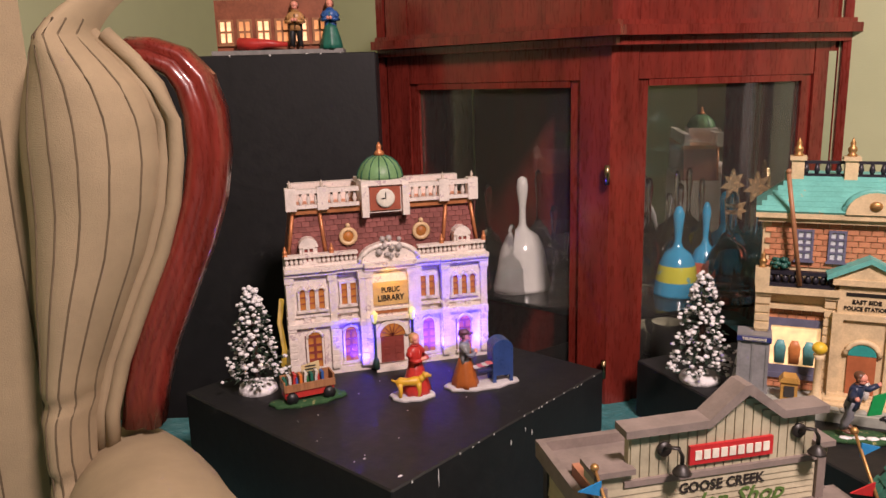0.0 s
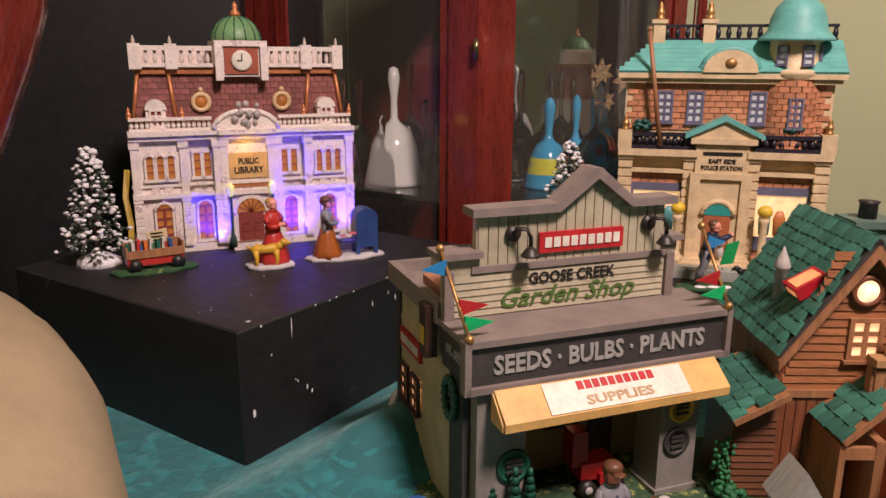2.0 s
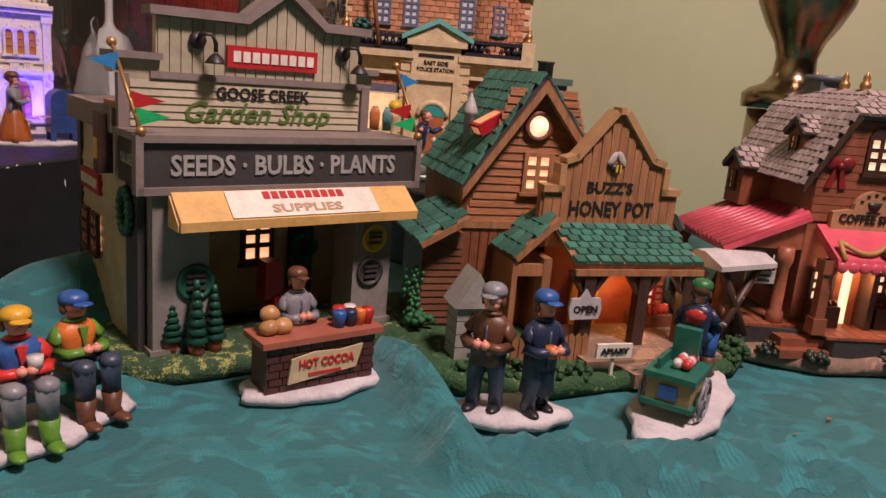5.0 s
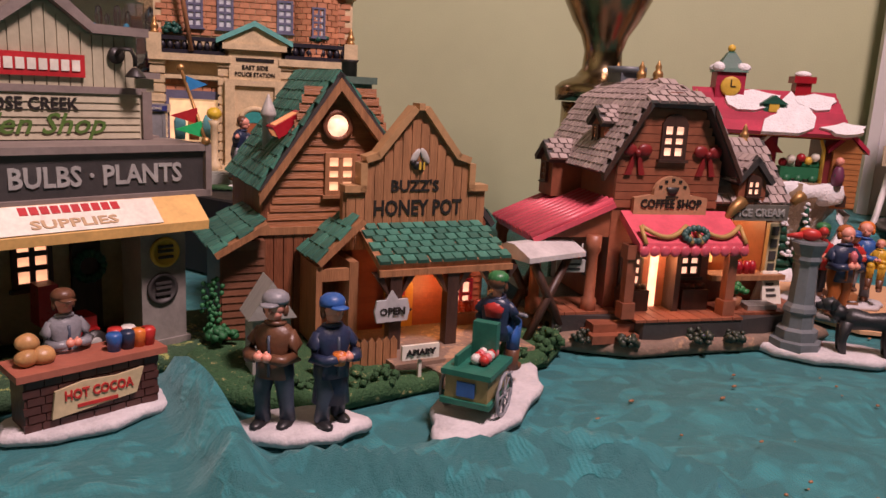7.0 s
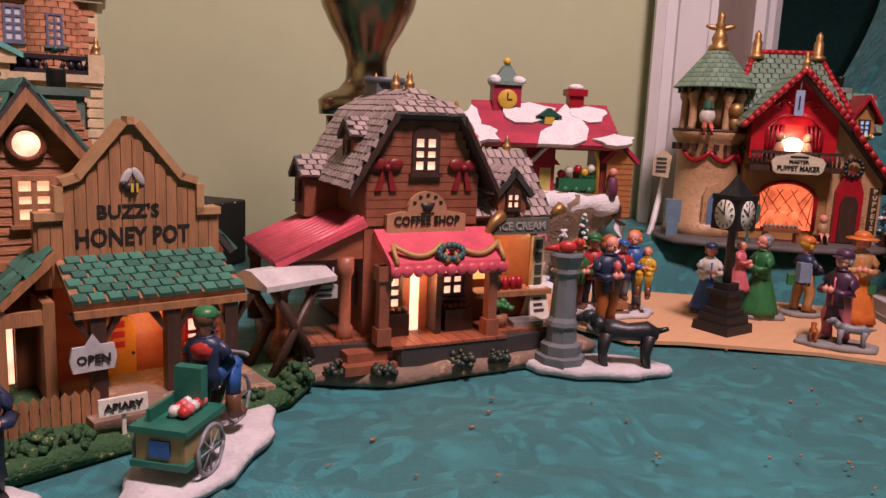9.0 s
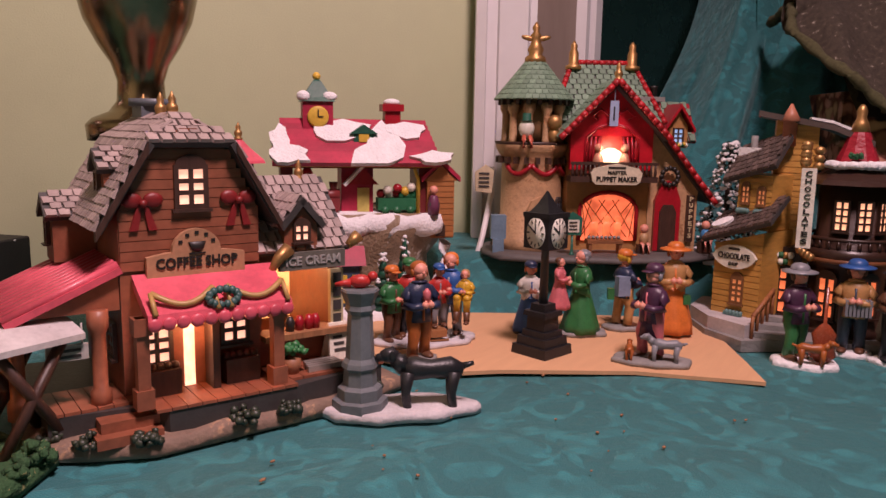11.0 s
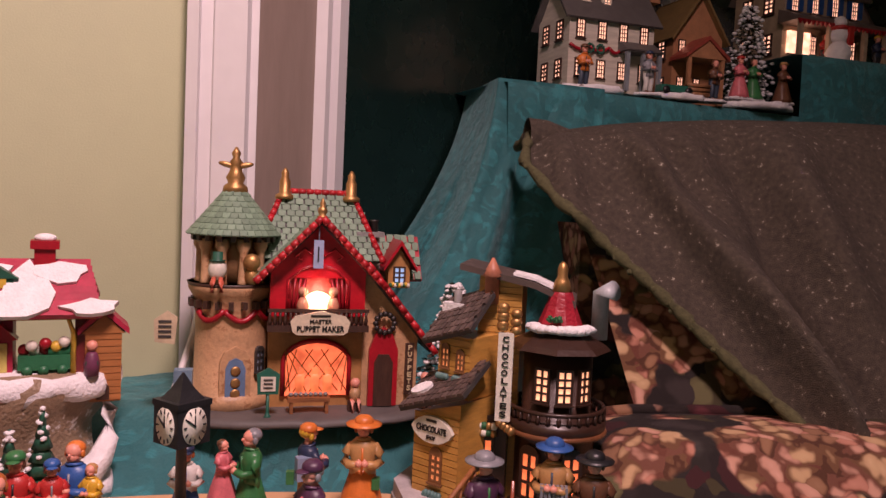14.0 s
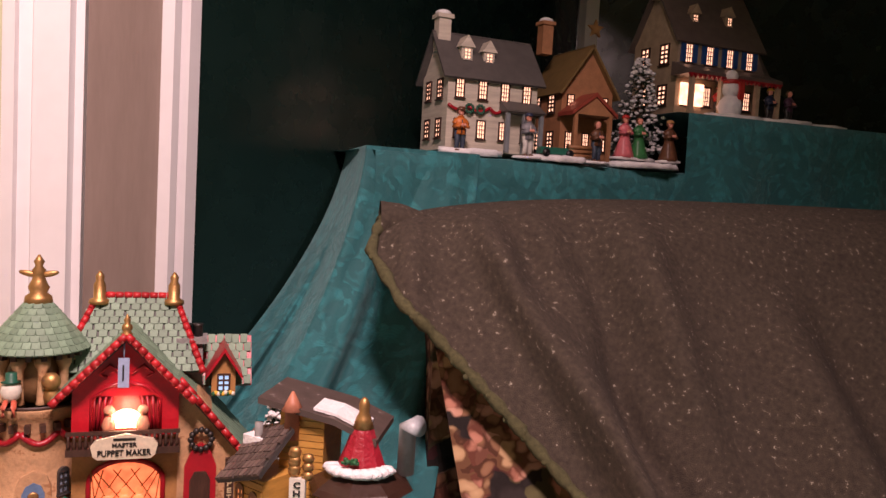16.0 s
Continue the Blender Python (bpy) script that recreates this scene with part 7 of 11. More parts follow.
    for s in (-1, 1):
        for i in range(6):
            kk = Build()
            x = -0.046 + i * 0.015
            kk.tube([(max(-0.030, min(0.028, x - s * 0.006)), 0.0088, 0.022), (max(-0.030, min(0.028, x + s * 0.026)), 0.0088, 0.062)], 0.0005, seg=4)
            part("lattice_bar", kk, gold, h)
    # backlit toys: the window's light is put into their own glow
    k = Build()
    for x, c in ((-0.016, 0), (-0.002, 0), (0.010, 0)):
        k.lathe([(0.004, 0), (0.005, 0.014), (0.002, 0.017)], x, 0.0090, 0.022, seg=8, sy=0.25)
        k.ball((x, 0.009, 0.042), (0.004, 0.0014, 0.004), seg=8)
    part("window_toys", k, window_red, h)
    k = Build()
    k.box(-0.028, 0.010, -0.016, -0.002, 0.018, 0.022)
    for x in (-0.026, 0.006):
        k.box(x, x + 0.003, -0.015, -0.003, 0.006, 0.018)
    part("display_bench", k, clap_wood, h)
    k = Build()
    for i in range(8):
        k.ball((-0.025 + i * 0.0045, -0.009, 0.0238), (0.0022, 0.003, 0.002), seg=6, rings=4)
    part("bench_wares", k, stone_grey, h)
    # round tower
    tx, ty = -0.080, 0.042
    k = Build()
    k.lathe([(0.042, 0), (0.042, 0.014), (0.034, 0.018), (0.033, 0.100), (0.037, 0.106), (0.0405, 0.112), (0.0405, 0.118)], tx, ty, 0.004, seg=28)
    tw = part("tower", k, tan, h)
    k = Build()
    k.lathe([(0.024, 0), (0.024, 0.05)], tx, ty, 0.120, seg=20)
    part("tower_room", k, P("tower_room", (0.30, 0.16, 0.07)), tw)
    for i in range(10):
        a = 2 * math.pi * i / 10
        kk = Build()
        kk.lathe([(0.006, 0), (0.0045, 0.004), (0.004, 0.030), (0.0065, 0.035), (0.0065, 0.042)], tx + 0.030 * math.cos(a), ty + 0.030 * math.sin(a), 0.121, seg=8)
        part("column", kk, tan, tw)
    for i in range(20):
        a = 2 * math.pi * i / 20
        kk = Build()
        kk.box(-0.0022, 0.0022, -0.003, 0.003, 0, 0.007, m=pose(tx + 0.037 * math.cos(a), ty + 0.037 * math.sin(a), 0.099, 0, 0, math.degrees(a) + 90))
        part("corbel", kk, dark_wood, tw)
        kk = Build()
        kk.box(-0.0022, 0.0022, -0.003, 0.003, 0, 0.006, m=pose(tx + 0.036 * math.cos(a), ty + 0.036 * math.sin(a), 0.161, 0, 0, math.degrees(a) + 90))
        part("corbel", kk, dark_wood, tw)
    k = Build()
    k.lathe([(0.040, 0), (0.042, 0.004)], tx, ty, 0.118, seg=28)
    part("balcony_rim", k, dark_wood, tw)
    k = Build()
    prof = [(0.042, 0.168), (0.041, 0.172), (0.029, 0.187), (0.018, 0.199), (0.009, 0.207), (0.008, 0.209)]
    k.lathe([(r * 0.93, z - 0.001) for r, z in prof], tx, ty, 0, seg=28)
    cone = part("tower_roof", k, sh, tw, "sage green conical shingle roof")
    kk = Build()
    kk.box(-0.0036, 0.0036, -0.0004, 0.0072, 0, 0.0014, top=0.9)
    me = kk.mesh("shingle", sh)
    for r in range(8):
        t = r / 8
        rad = 0.0430 - t * 0.0335
        z = 0.1665 + t * 0.041
        cnt = max(8, int(2 * math.pi * rad / 0.0072))
        for i in range(cnt):
            a = 2 * math.pi * (i + 0.5 * (r % 2)) / cnt
            o = new("shingle", me)
            o.parent = cone
            o.matrix_basis = Matrix.Translation((tx + rad * math.cos(a), ty + rad * math.sin(a), z)) @ Matrix.Rotation(a + math.pi / 2, 4, "Z") @ Matrix.Rotation(radians(46), 4, "X")
    k = Build()
    k.lathe([(0.012, 0), (0.011, 0.006), (0.007, 0.009), (0.009, 0.014), (0.006, 0.020), (0.0045, 0.026), (0.006, 0.029), (0.003, 0.033), (0.0045, 0.037), (0.001, 0.043)], tx, ty, 0.206, seg=12)
    for s in (-1, 1):
        k.ball((0, 0, 0), (0.0085, 0.002, 0.0028), m=pose(tx + s * 0.008, ty, 0.232, 0, -s * 12, 0))
    part("gilt_finial", k, gold, tw)
    # swag round the tower
    k = Build()
    for q in range(3):
        a0 = radians(-150 + q * 50)
        k.tube([(tx + 0.0355 * math.cos(a0 + radians(50) * t / 8), ty + 0.0355 * math.sin(a0 + radians(50) * t / 8), 0.098 - 0.010 * math.sin(math.pi * t / 8)) for t in range(9)], 0.0028, seg=7)
    part("red_swag", k, crimson, tw)
    dm = pose(tx, ty, 0, 0, 0, 8)
    k = Build()
    k.plate([(-0.014, 0.010), (0.014, 0.010), (0.014, 0.050), (0.010, 0.060), (0.0, 0.065), (-0.010, 0.060), (-0.014, 0.050)], -0.037, -0.030, m=dm)
    part("door_surround", k, tan, tw)
    k = Build()
    k.plate([(-0.009, 0.012), (0.009, 0.012), (0.009, 0.045), (0.006, 0.052), (0.0, 0.055), (-0.006, 0.052), (-0.009, 0.045)], -0.0385, -0.036, m=dm)
    d = part("door", k, P("door_blue", (0.12, 0.20, 0.34)), tw, "pale blue arched door")
    k = Build()
    for q in (0.022, 0.032, 0.043):
        k.lathe([(0.0045, 0), (0.0045, 0.001), (0.003, 0.0015)], seg=12, m=dm @ pose(0, -0.0384, q, 90))
    part("door_boss", k, gold, d)
    window(tw, tx + 0.026, ty - 0.0235, 0.050, 0.008, 0.018, charcoal, P("pane_dull", (0.25, 0.30, 0.38), rough=0.15), 2, 3, arch=True, turn=48)
    # egg figure and lion, plain shapes
    k = Build()
    k.ball((tx - 0.013, ty - 0.037, 0.136), (0.0085, 0.0075, 0.010), mi=0)
    k.lathe([(0.008, 0), (0.0045, 0.001), (0.0045, 0.008)], tx - 0.013, ty - 0.037, 0.144, seg=10, mi=1)
    for s in (-1, 1):
        k.tube([(tx - 0.013 + s * 0.003, ty - 0.041, 0.128), (tx - 0.013 + s * 0.004, ty - 0.046, 0.124), (tx - 0.013 + s * 0.004, ty - 0.047, 0.116)], 0.0022, mi=2)
    part("egg_figure", k, [off_white, dark_green, P("coral", (0.55, 0.12, 0.07))], tw)
    k = Build()
    k.ball((tx + 0.017, ty - 0.031, 0.129), (0.007, 0.006, 0.010))
    k.ball((tx + 0.017, ty - 0.034, 0.143), (0.008, 0.007, 0.008))
    part("lion_figure", k, gold, tw)
    # right wing
    k = Build()
    k.plate([(0.042, 0.006), (0.096, 0.006), (0.096, 0.075), (0.060, 0.128), (0.042, 0.140)], 0.010, 0.085)
    part("wing_wall", k, tan, h)
    roof_plane(h, (0.110, 0.002, 0.062), (0.110, 0.09, 0.062), (0.040, 0.002, 0.146), 11, 9, sh, charcoal)
    for i in range(11):
        kk = Build()
        a, c = Vector((0.112, -0.002, 0.060)), Vector((0.042, -0.002, 0.146))
        kk.tube([a.lerp(c, i / 11), a.lerp(c, (i + 0.92) / 11)], [0.0034, 0.003], seg=7)
        part("rim_tile", kk, bpy.data.materials["rim_red"], h)
    k = Build()
    k.plate([(0.070, 0.118), (0.092, 0.118), (0.092, 0.142), (0.081, 0.158), (0.070, 0.142)], 0.040, 0.085)
    dmr = part("dormer", k, amber, h)
    window(dmr, 0.081, 0.0395, 0.131, 0.009, 0.014, dark_wood, P("pane_blue", (0.2, 0.35, 0.6), rough=0.2, glow=(0.5, 0.7, 1.0), power=0.5), 2, 3)
    for s in (-1, 1):
        k = Build()
        k.plate([(0.081 + s * 0.017, 0.135), (0.081 + s * 0.017, 0.139), (0.081, 0.166), (0.081, 0.161)] if s < 0 else [(0.081, 0.161), (0.081, 0.166), (0.098, 0.139), (0.098, 0.135)], 0.032, 0.09)
        part("dormer_roof", k, crimson, dmr)
    roof_plane(dmr, (0.062, 0.055, 0.125), (0.108, 0.055, 0.125), (0.062, 0.085, 0.168), 6, 6, sh, crimson)
    k = Build()
    for i in range(9):
        k.ball((0.072 + i * 0.0022, 0.036, 0.121 + 0.001 * (i % 2)), 0.0024, mi=i % 3, seg=6, rings=4)
    part("flower_box", k, [leaf_green, yellow_paint, off_white], dmr)
    k = Build()
    k.box(0.040, 0.062, 0.045, 0.068, 0.12, 0.168, top=0.9)
    k.rough(0.0015, 120)
    k.box(0.037, 0.065, 0.042, 0.071, 0.168, 0.173)
    for x in (0.046, 0.056):
        k.lathe([(0.0045, 0), (0.0045, 0.010), (0.0055, 0.012)], x, 0.056, 0.173, seg=8, mi=1)
    part("chimney", k, [stone_grey, letter_black], h)
    k = Build()
    k.plate([(0.048, 0.008), (0.076, 0.008), (0.076, 0.062), (0.070, 0.078), (0.062, 0.084), (0.054, 0.078), (0.048, 0.062)], 0.004, 0.010)
    part("red_doorcase", k, crimson, h)
    k = Build()
    k.plate([(0.053, 0.008), (0.071, 0.008), (0.071, 0.050), (0.067, 0.058), (0.057, 0.058), (0.053, 0.050)], 0.002, 0.005)
    part("door", k, dark_wood, h)
    k = Build()
    for i in range(12):
        a = 2 * math.pi * i / 12
        k.ball((0.062 + 0.009 * math.cos(a), 0.003, 0.088 + 0.009 * math.sin(a)), 0.003, seg=6, rings=4)
    part("wreath", k, letter_black, h)
    k = Build()
    k.box(0.084, 0.092, 0.006, 0.0095, 0.018, 0.068)
    s = part("vertical_sign", k, dark_wood, h)
    for i, c in enumerate("PUPPETS"):
        words(s, c, 0.088, 0.0055, 0.064 - i * 0.0066, 0.004, P("letter_cream", (0.6, 0.5, 0.3)) if i == 0 else bpy.data.materials["letter_cream"], 0.0065)
    # green street sign, seated dolls
    k = Build()
    k.lathe([(0.005, 0), (0.002, 0.003), (0.0014, 0.006), (0.0014, 0.022)], -0.046, -0.022, 0.006, seg=8)
    k.plate([(-0.055, 0.028), (-0.037, 0.028), (-0.036, 0.046), (-0.046, 0.052), (-0.056, 0.046)], -0.024, -0.021)
    g = part("street_sign", k, P("sign_green", (0.02, 0.13, 0.09)), h)
    k = Build()
    k.box(-0.0525, -0.0395, -0.0248, -0.024, 0.031, 0.044)
    g2 = part("sign_face", k, off_white, g)
    k = Build()
    for q in range(3):
        k.box(-0.050, -0.042, -0.0254, -0.0248, 0.0335 + q * 0.0035, 0.035 + q * 0.0035)
    part("text_bar", k, charcoal, g2)
    for x, y, z, c in ((0.034, -0.008, 0.016, P("doll_tan", (0.40, 0.24, 0.12))), (0.102, -0.004, 0.020, P("doll_blue", (0.04, 0.20, 0.42)))):
        k = Build()
        k.lathe([(0.0045, 0), (0.0055, 0.008), (0.0035, 0.013)], x, y, z, seg=10, mi=0)
        k.ball((x, y, z + 0.0175), 0.0048, mi=1)
        for s in (-1, 1):
            k.tube([(x + s * 0.003, y, z + 0.002), (x + s * 0.003, y - 0.009, z + 0.002), (x + s * 0.003, y - 0.010, z - 0.010)], 0.0018, mi=1, seg=6)
        k.box(x - 0.006, x + 0.006, y - 0.003, y + 0.006, 0.006, z, mi=2)
        part("seated_doll", k, [c, skin, dark_wood], h)
    k = Build()
    k.box(-0.128, -0.112, 0.0, 0.012, 0.02, 0.045)
    k.box(-0.126, -0.114, -0.001, 0.001, 0.005, 0.02)
    part("blue_birdhouse", k, P("birdhouse", (0.14, 0.22, 0.30)), h)
    k = Build()
    k.plate([(-0.145, 0.070), (-0.128, 0.068), (-0.126, 0.092), (-0.135, 0.098), (-0.146, 0.090)], 0.004, 0.007)
    s = part("wing_sign", k, P("sign_bone", (0.55, 0.45, 0.30)), h)
    k = Build()
    for q in range(4):
        k.box(-0.142, -0.131, 0.0032, 0.004, 0.074 + q * 0.0045, 0.0762 + q * 0.0045)
    part("text_bar", k, charcoal, s)
    return h


puppet_house()
M = pose(1.052, 0.236, RISE, 0, 0, -53)
point_lamp("stage_bulb", M @ Vector((-0.002, -0.004, 0.118)), 0.004, 0.03, (1.0, 0.6, 0.38))


# ---- chocolate shop ----
def chocolate_shop():
    h = thing("chocolate_shop", (1.03, 0.06, 0, -78), "lit yellow and brown ceramic chocolate shop with round tower", "miniature building")
    honey = P("honey_clap", (0.52, 0.27, 0.06), rough=0.4, stretch=(1, 1, 6), per_object=0.1)
    dk = P("tower_dark", (0.04, 0.018, 0.012), rough=0.35)
    k = Build()
    k.slab([(-0.080, 0.005), (-0.062, -0.038), (-0.030, -0.070), (-0.012, -0.060), (0.03, -0.045), (0.095, -0.03), (0.10, 0.08), (-0.075, 0.09)], 0.0, 0.010)
    part("base", k, stone_grey, h)
    k = Build()
    k.slab([(-0.078, 0.004), (-0.060, -0.036), (-0.028, -0.062), (-0.020, -0.05), (-0.02, 0.05), (-0.07, 0.05)], 0.010, 0.022)
    part("plinth", k, P("plinth_snow", (0.45, 0.42, 0.42), rough=0.7), h)
    wt = -28
    wm = pose(-0.046, -0.022, 0, 0, 0, wt) @ pose(0.010, 0.004, 0) @ Matrix.Diagonal((0.76, 0.9, 1, 1))
    k = Build()
    k.box(-0.034, 0.026, 0.0, 0.06, 0.012, 0.086)
    k.plate([(-0.034, 0.086), (0.026, 0.086), (0.026, 0.100)], 0.0, 0.06)
    k2 = part("wing_wall", k, honey, h)
    k2.matrix_basis = wm
    for i in range(12):
        kk = Build()
        kk.box(-0.034, 0.026, -0.0014, 0, 0.022 + i * 0.0055, 0.0268 + i * 0.0055)
        o = part("clapboard", kk, honey, k2)
    window(k2, -0.002, -0.001, 0.045, 0.012, 0.020, P("frame_brown", (0.18, 0.08, 0.03)), window_dim, 2, 4, arch=True)
    k = Build()
    n = 16
    k.plate([(-0.006 + 0.026 * math.cos(2 * math.pi * i / n) * (1 + 0.06 * math.cos(8 * math.pi * i / n)), 0.076 + 0.011 * math.sin(2 * math.pi * i / n)) for i in range(n)], -0.006, -0.002)
    s = part("signboard", k, off_white, k2, "white oval shop sign")
    words(s, "CHOCOLATE", -0.006, -0.0064, 0.0765, 0.040, letter_black, 0.0075)
    words(s, "SHOP", -0.006, -0.0064, 0.0695, 0.012, letter_black, 0.0045)
    k = Build()
    k.box(-0.6e-3, 0.6e-3, -0.0066, -0.006, 0, 0.002)
    k.box(-0.013, 0.001, -0.0066, -0.006, 0.0825, 0.0845)
    part("name_bar", k, letter_black, s)
    k = Build()
    k.box(-0.014, 0.010, -0.010, -0.001, 0.012, 0.020)
    pl = part("flower_box", k, P("box_orange", (0.42, 0.13, 0.04)), k2)
    k = Build()
    for i in range(10):
        k.ball((-0.012 + i * 0.0022, -0.006, 0.023 + 0.0015 * (i % 2)), 0.003, seg=6, rings=4)
    part("flower_box_greenery", k, P("teal_leaf", (0.10, 0.20, 0.19)), pl)
    k = Build()
    k.lathe([(0.004, 0), (0.004, 0.005)], 0, 0, 0, seg=4)
    for c in (-0.022, 0.016):
        k.box(c - 0.006, c + 0.006, -0.004, 0.0, 0.011, 0.021)
    part("red_bricks", k, P("brickred", (0.3, 0.03, 0.025)), k2)
    # curved wing roof of shingles
    rf = roof_plane(k2, (-0.044, -0.014, 0.090), (0.040, -0.014, 0.112), (-0.044, 0.03, 0.112), 6, 12, brown_shingle, charcoal)
    k = Build()
    m, ww, ll = slope_frame((-0.044, -0.014, 0.090), (0.040, -0.014, 0.112), (-0.044, 0.03, 0.112))
    k.slab([(0.018 + 0.014 * math.cos(2 * math.pi * i / 12), 0.020 + 0.008 * math.sin(2 * math.pi * i / 12)) for i in range(12)], 0.001, 0.0042, m=m)
    part("snow_patch", k, snow, rf)
    # upper turret
    k = Build()
    k.box(-0.020, 0.022, 0.016, 0.06, 0.10, 0.150)
    t = part("turret", k, honey, k2)
    for i in range(7):
        kk = Build()
        kk.box(-0.020, 0.022, 0.0146, 0.016, 0.108 + i * 0.0058, 0.113 + i * 0.0058)
        part("clapboard", kk, honey, t)
    window(t, -0.010, 0.015, 0.132, 0.008, 0.014, bpy.data.materials["frame_brown"], window_dim, 2, 3, arch=True)
    window(t, 0.010, 0.015, 0.130, 0.008, 0.012, bpy.data.materials["frame_brown"], window_dim, 2, 3, arch=True)
    for x in (-0.010, 0.012):
        k = Build()
        for i in range(6):
            k.ball((x - 0.006 + i * 0.0024, 0.010, 0.117), 0.003, seg=6, rings=4)
        part("window_greenery", k, bpy.data.materials["teal_leaf"], t)
    rf = roof_plane(k2, (-0.034, 0.004, 0.144), (0.030, 0.004, 0.160), (-0.034, 0.052, 0.176), 7, 9, brown_shingle, charcoal)
    k = Build()
    k.lathe([(0.004, 0), (0.004, 0.020)], -0.020, 0.040, 0.165, seg=8)
    k.box(-0.036, -0.008, 0.034, 0.052, 0.166, 0.174, mi=1)
    part("snowy_chimney", k, [stone_grey, snow], k2)
    # tall slab wall with slanting roof
    k = Build()
    k.plate([(-0.014, 0.010), (0.022, 0.010), (0.022, 0.192), (-0.014, 0.200)], 0.016, 0.07)
    tall = part("tall_wall", k, honey, h)
    for i in range(22):
        kk = Build()
        kk.box(-0.014, 0.022, 0.0146, 0.016, 0.075 + i * 0.0055, 0.0798 + i * 0.0055)
        part("clapboard", kk, honey, tall)
    k = Build()
    k.plate([(-0.030, 0.203), (-0.030, 0.208), (0.032, 0.196), (0.066, 0.182), (0.066, 0.177), (0.032, 0.191)], 0.006, 0.075)
    fr = part("flat_roof", k, brown_shingle, h)
    k = Build()
    k.plate([(0.014, 0.2005), (0.032, 0.197), (0.056, 0.187), (0.056, 0.1895), (0.032, 0.1995), (0.014, 0.2025)], 0.010, 0.040)
    part("snow_patch", k, snow, fr)
    k = Build()
    k.lathe([(0.006, 0), (0.006, 0.022), (0.009, 0.023), (0.005, 0.030), (0.001, 0.038)], -0.003, 0.010, 0.176, seg=10)
    part("copper_turret", k, P("copper", (0.45, 0.17, 0.10)), h)
    # round tower
    tx, ty, R = 0.054, 0.012, 0.032
    k = Build()
    k.lathe([(R + 0.004, 0), (R + 0.004, 0.006), (R, 0.008), (R, 0.062), (R + 0.007, 0.068), (R + 0.009, 0.074), (R + 0.009, 0.080), (R - 0.004, 0.081), (R - 0.004, 0.138)], tx, ty, 0.008, seg=26)
    tw = part("tower", k, dk, h, "glossy dark brown round tower")
    k = Build()
    k.lathe([(R + 0.0095, 0), (R + 0.0105, 0.002), (R + 0.0095, 0.004)], tx, ty, 0.076, seg=30)
    part("balcony_band", k, P("band_brown", (0.16, 0.06, 0.025), rough=0.3), tw)
    for i in range(30):
        a = 2 * math.pi * i / 30
        kk = Build()
        kk.lathe([(0.0014, 0), (0.002, 0.004), (0.0012, 0.008)], tx + (R + 0.007) * math.cos(a), ty + (R + 0.007) * math.sin(a), 0.088, seg=6)
        part("baluster", kk, dk, tw)
    k = Build()
    k.tube([(tx + (R + 0.007) * math.cos(a * math.pi / 15), ty + (R + 0.007) * math.sin(a * math.pi / 15), 0.097) for a in range(31)], 0.0018, seg=6)
    part("balcony_rail", k, dk, tw)
    rr = R - 0.004
    for a in (-112, -76, -40):
        window(tw, tx + rr * math.cos(radians(a)), ty + rr * math.sin(radians(a)), 0.117, 0.0095, 0.024, dk, window_warm, 2, 4, turn=a + 90)
    a = -122
    window(tw, tx + R * math.cos(radians(a)), ty + R * math.sin(radians(a)), 0.044, 0.013, 0.034, dk, window_red, 2, 3, arch=True, turn=a + 90)
    window(tw, tx + R * math.cos(radians(-62)), ty + R * math.sin(radians(-62)), 0.046, 0.013, 0.030, dk, window_red, 2, 3, arch=True, turn=28)
    k = Build()
    k.lathe([(R + 0.010, 0), (R + 0.006, 0.004), (0.020, 0.014), (0.017, 0.018)], tx, ty, 0.144, seg=8, smooth=False)
    rf = part("tower_roof", k, dk, h)
    k = Build()
    k.lathe([(0.020, 0), (0.017, 0.008), (0.013, 0.018), (0.009, 0.030), (0.006, 0.036)], tx, ty, 0.158, seg=10, smooth=False)
    part("red_spire", k, P("spire_red", (0.34, 0.015, 0.03), bump=0.6), rf)
    k = Build()
    k.lathe([(0.0085, 0), (0.006, 0.008), (0.004, 0.012), (0.0045, 0.018), (0.003, 0.022), (0.001, 0.024)], tx, ty, 0.190, seg=10)
    part("spire_tip", k, gold, rf)
    k = Build()
    for i in range(9):
        q = math.radians(-150 + i * 16)
        k.ball((tx + 0.024 * math.cos(q), ty + 0.024 * math.sin(q), 0.161), (0.008, 0.006, 0.004), seg=7, rings=4)
    k.rough(0.0012, 120)
    part("snow_patch", k, snow, rf)
    bush(rf, (tx - 0.004, ty - 0.022, 0.167), 0.006, leaf_green, 51, 18, name="greenery")
    k = Build()
    k.tube([(0.086, 0.03, 0.15), (0.086, 0.03, 0.188), (0.096, 0.022, 0.192)], [0.007, 0.007, 0.0085], seg=12)
    part("flue", k, P("flue_grey", (0.42, 0.44, 0.46), rough=0.4), h, "pale grey bent flue")
    # vertical sign
    k = Build()
    k.box(0.008, 0.020, -0.024, -0.020, 0.088, 0.158)
    s = part("vertical_sign", k, off_white, h, "tall white sign in a gilt frame")
    for i, c in enumerate("CHOCOLATES"):
        words(s, c, 0.014, -0.0244, 0.153 - i * 0.0066, 0.0052, letter_black, 0.0065)
    k = Build()
    for i in range(9):
        k.ball((0.014 + 0.007 * math.cos(i * 2.1), -0.021, 0.160 + i * 0.0022), (0.005, 0.004, 0.004), seg=7, rings=4)
    for i in range(4):
        k.ball((0.012 + 0.003 * i, -0.021, 0.086 - 0.002 * i), 0.004, seg=7, rings=4)
    part("gilt_scrollwork", k, gold, s)
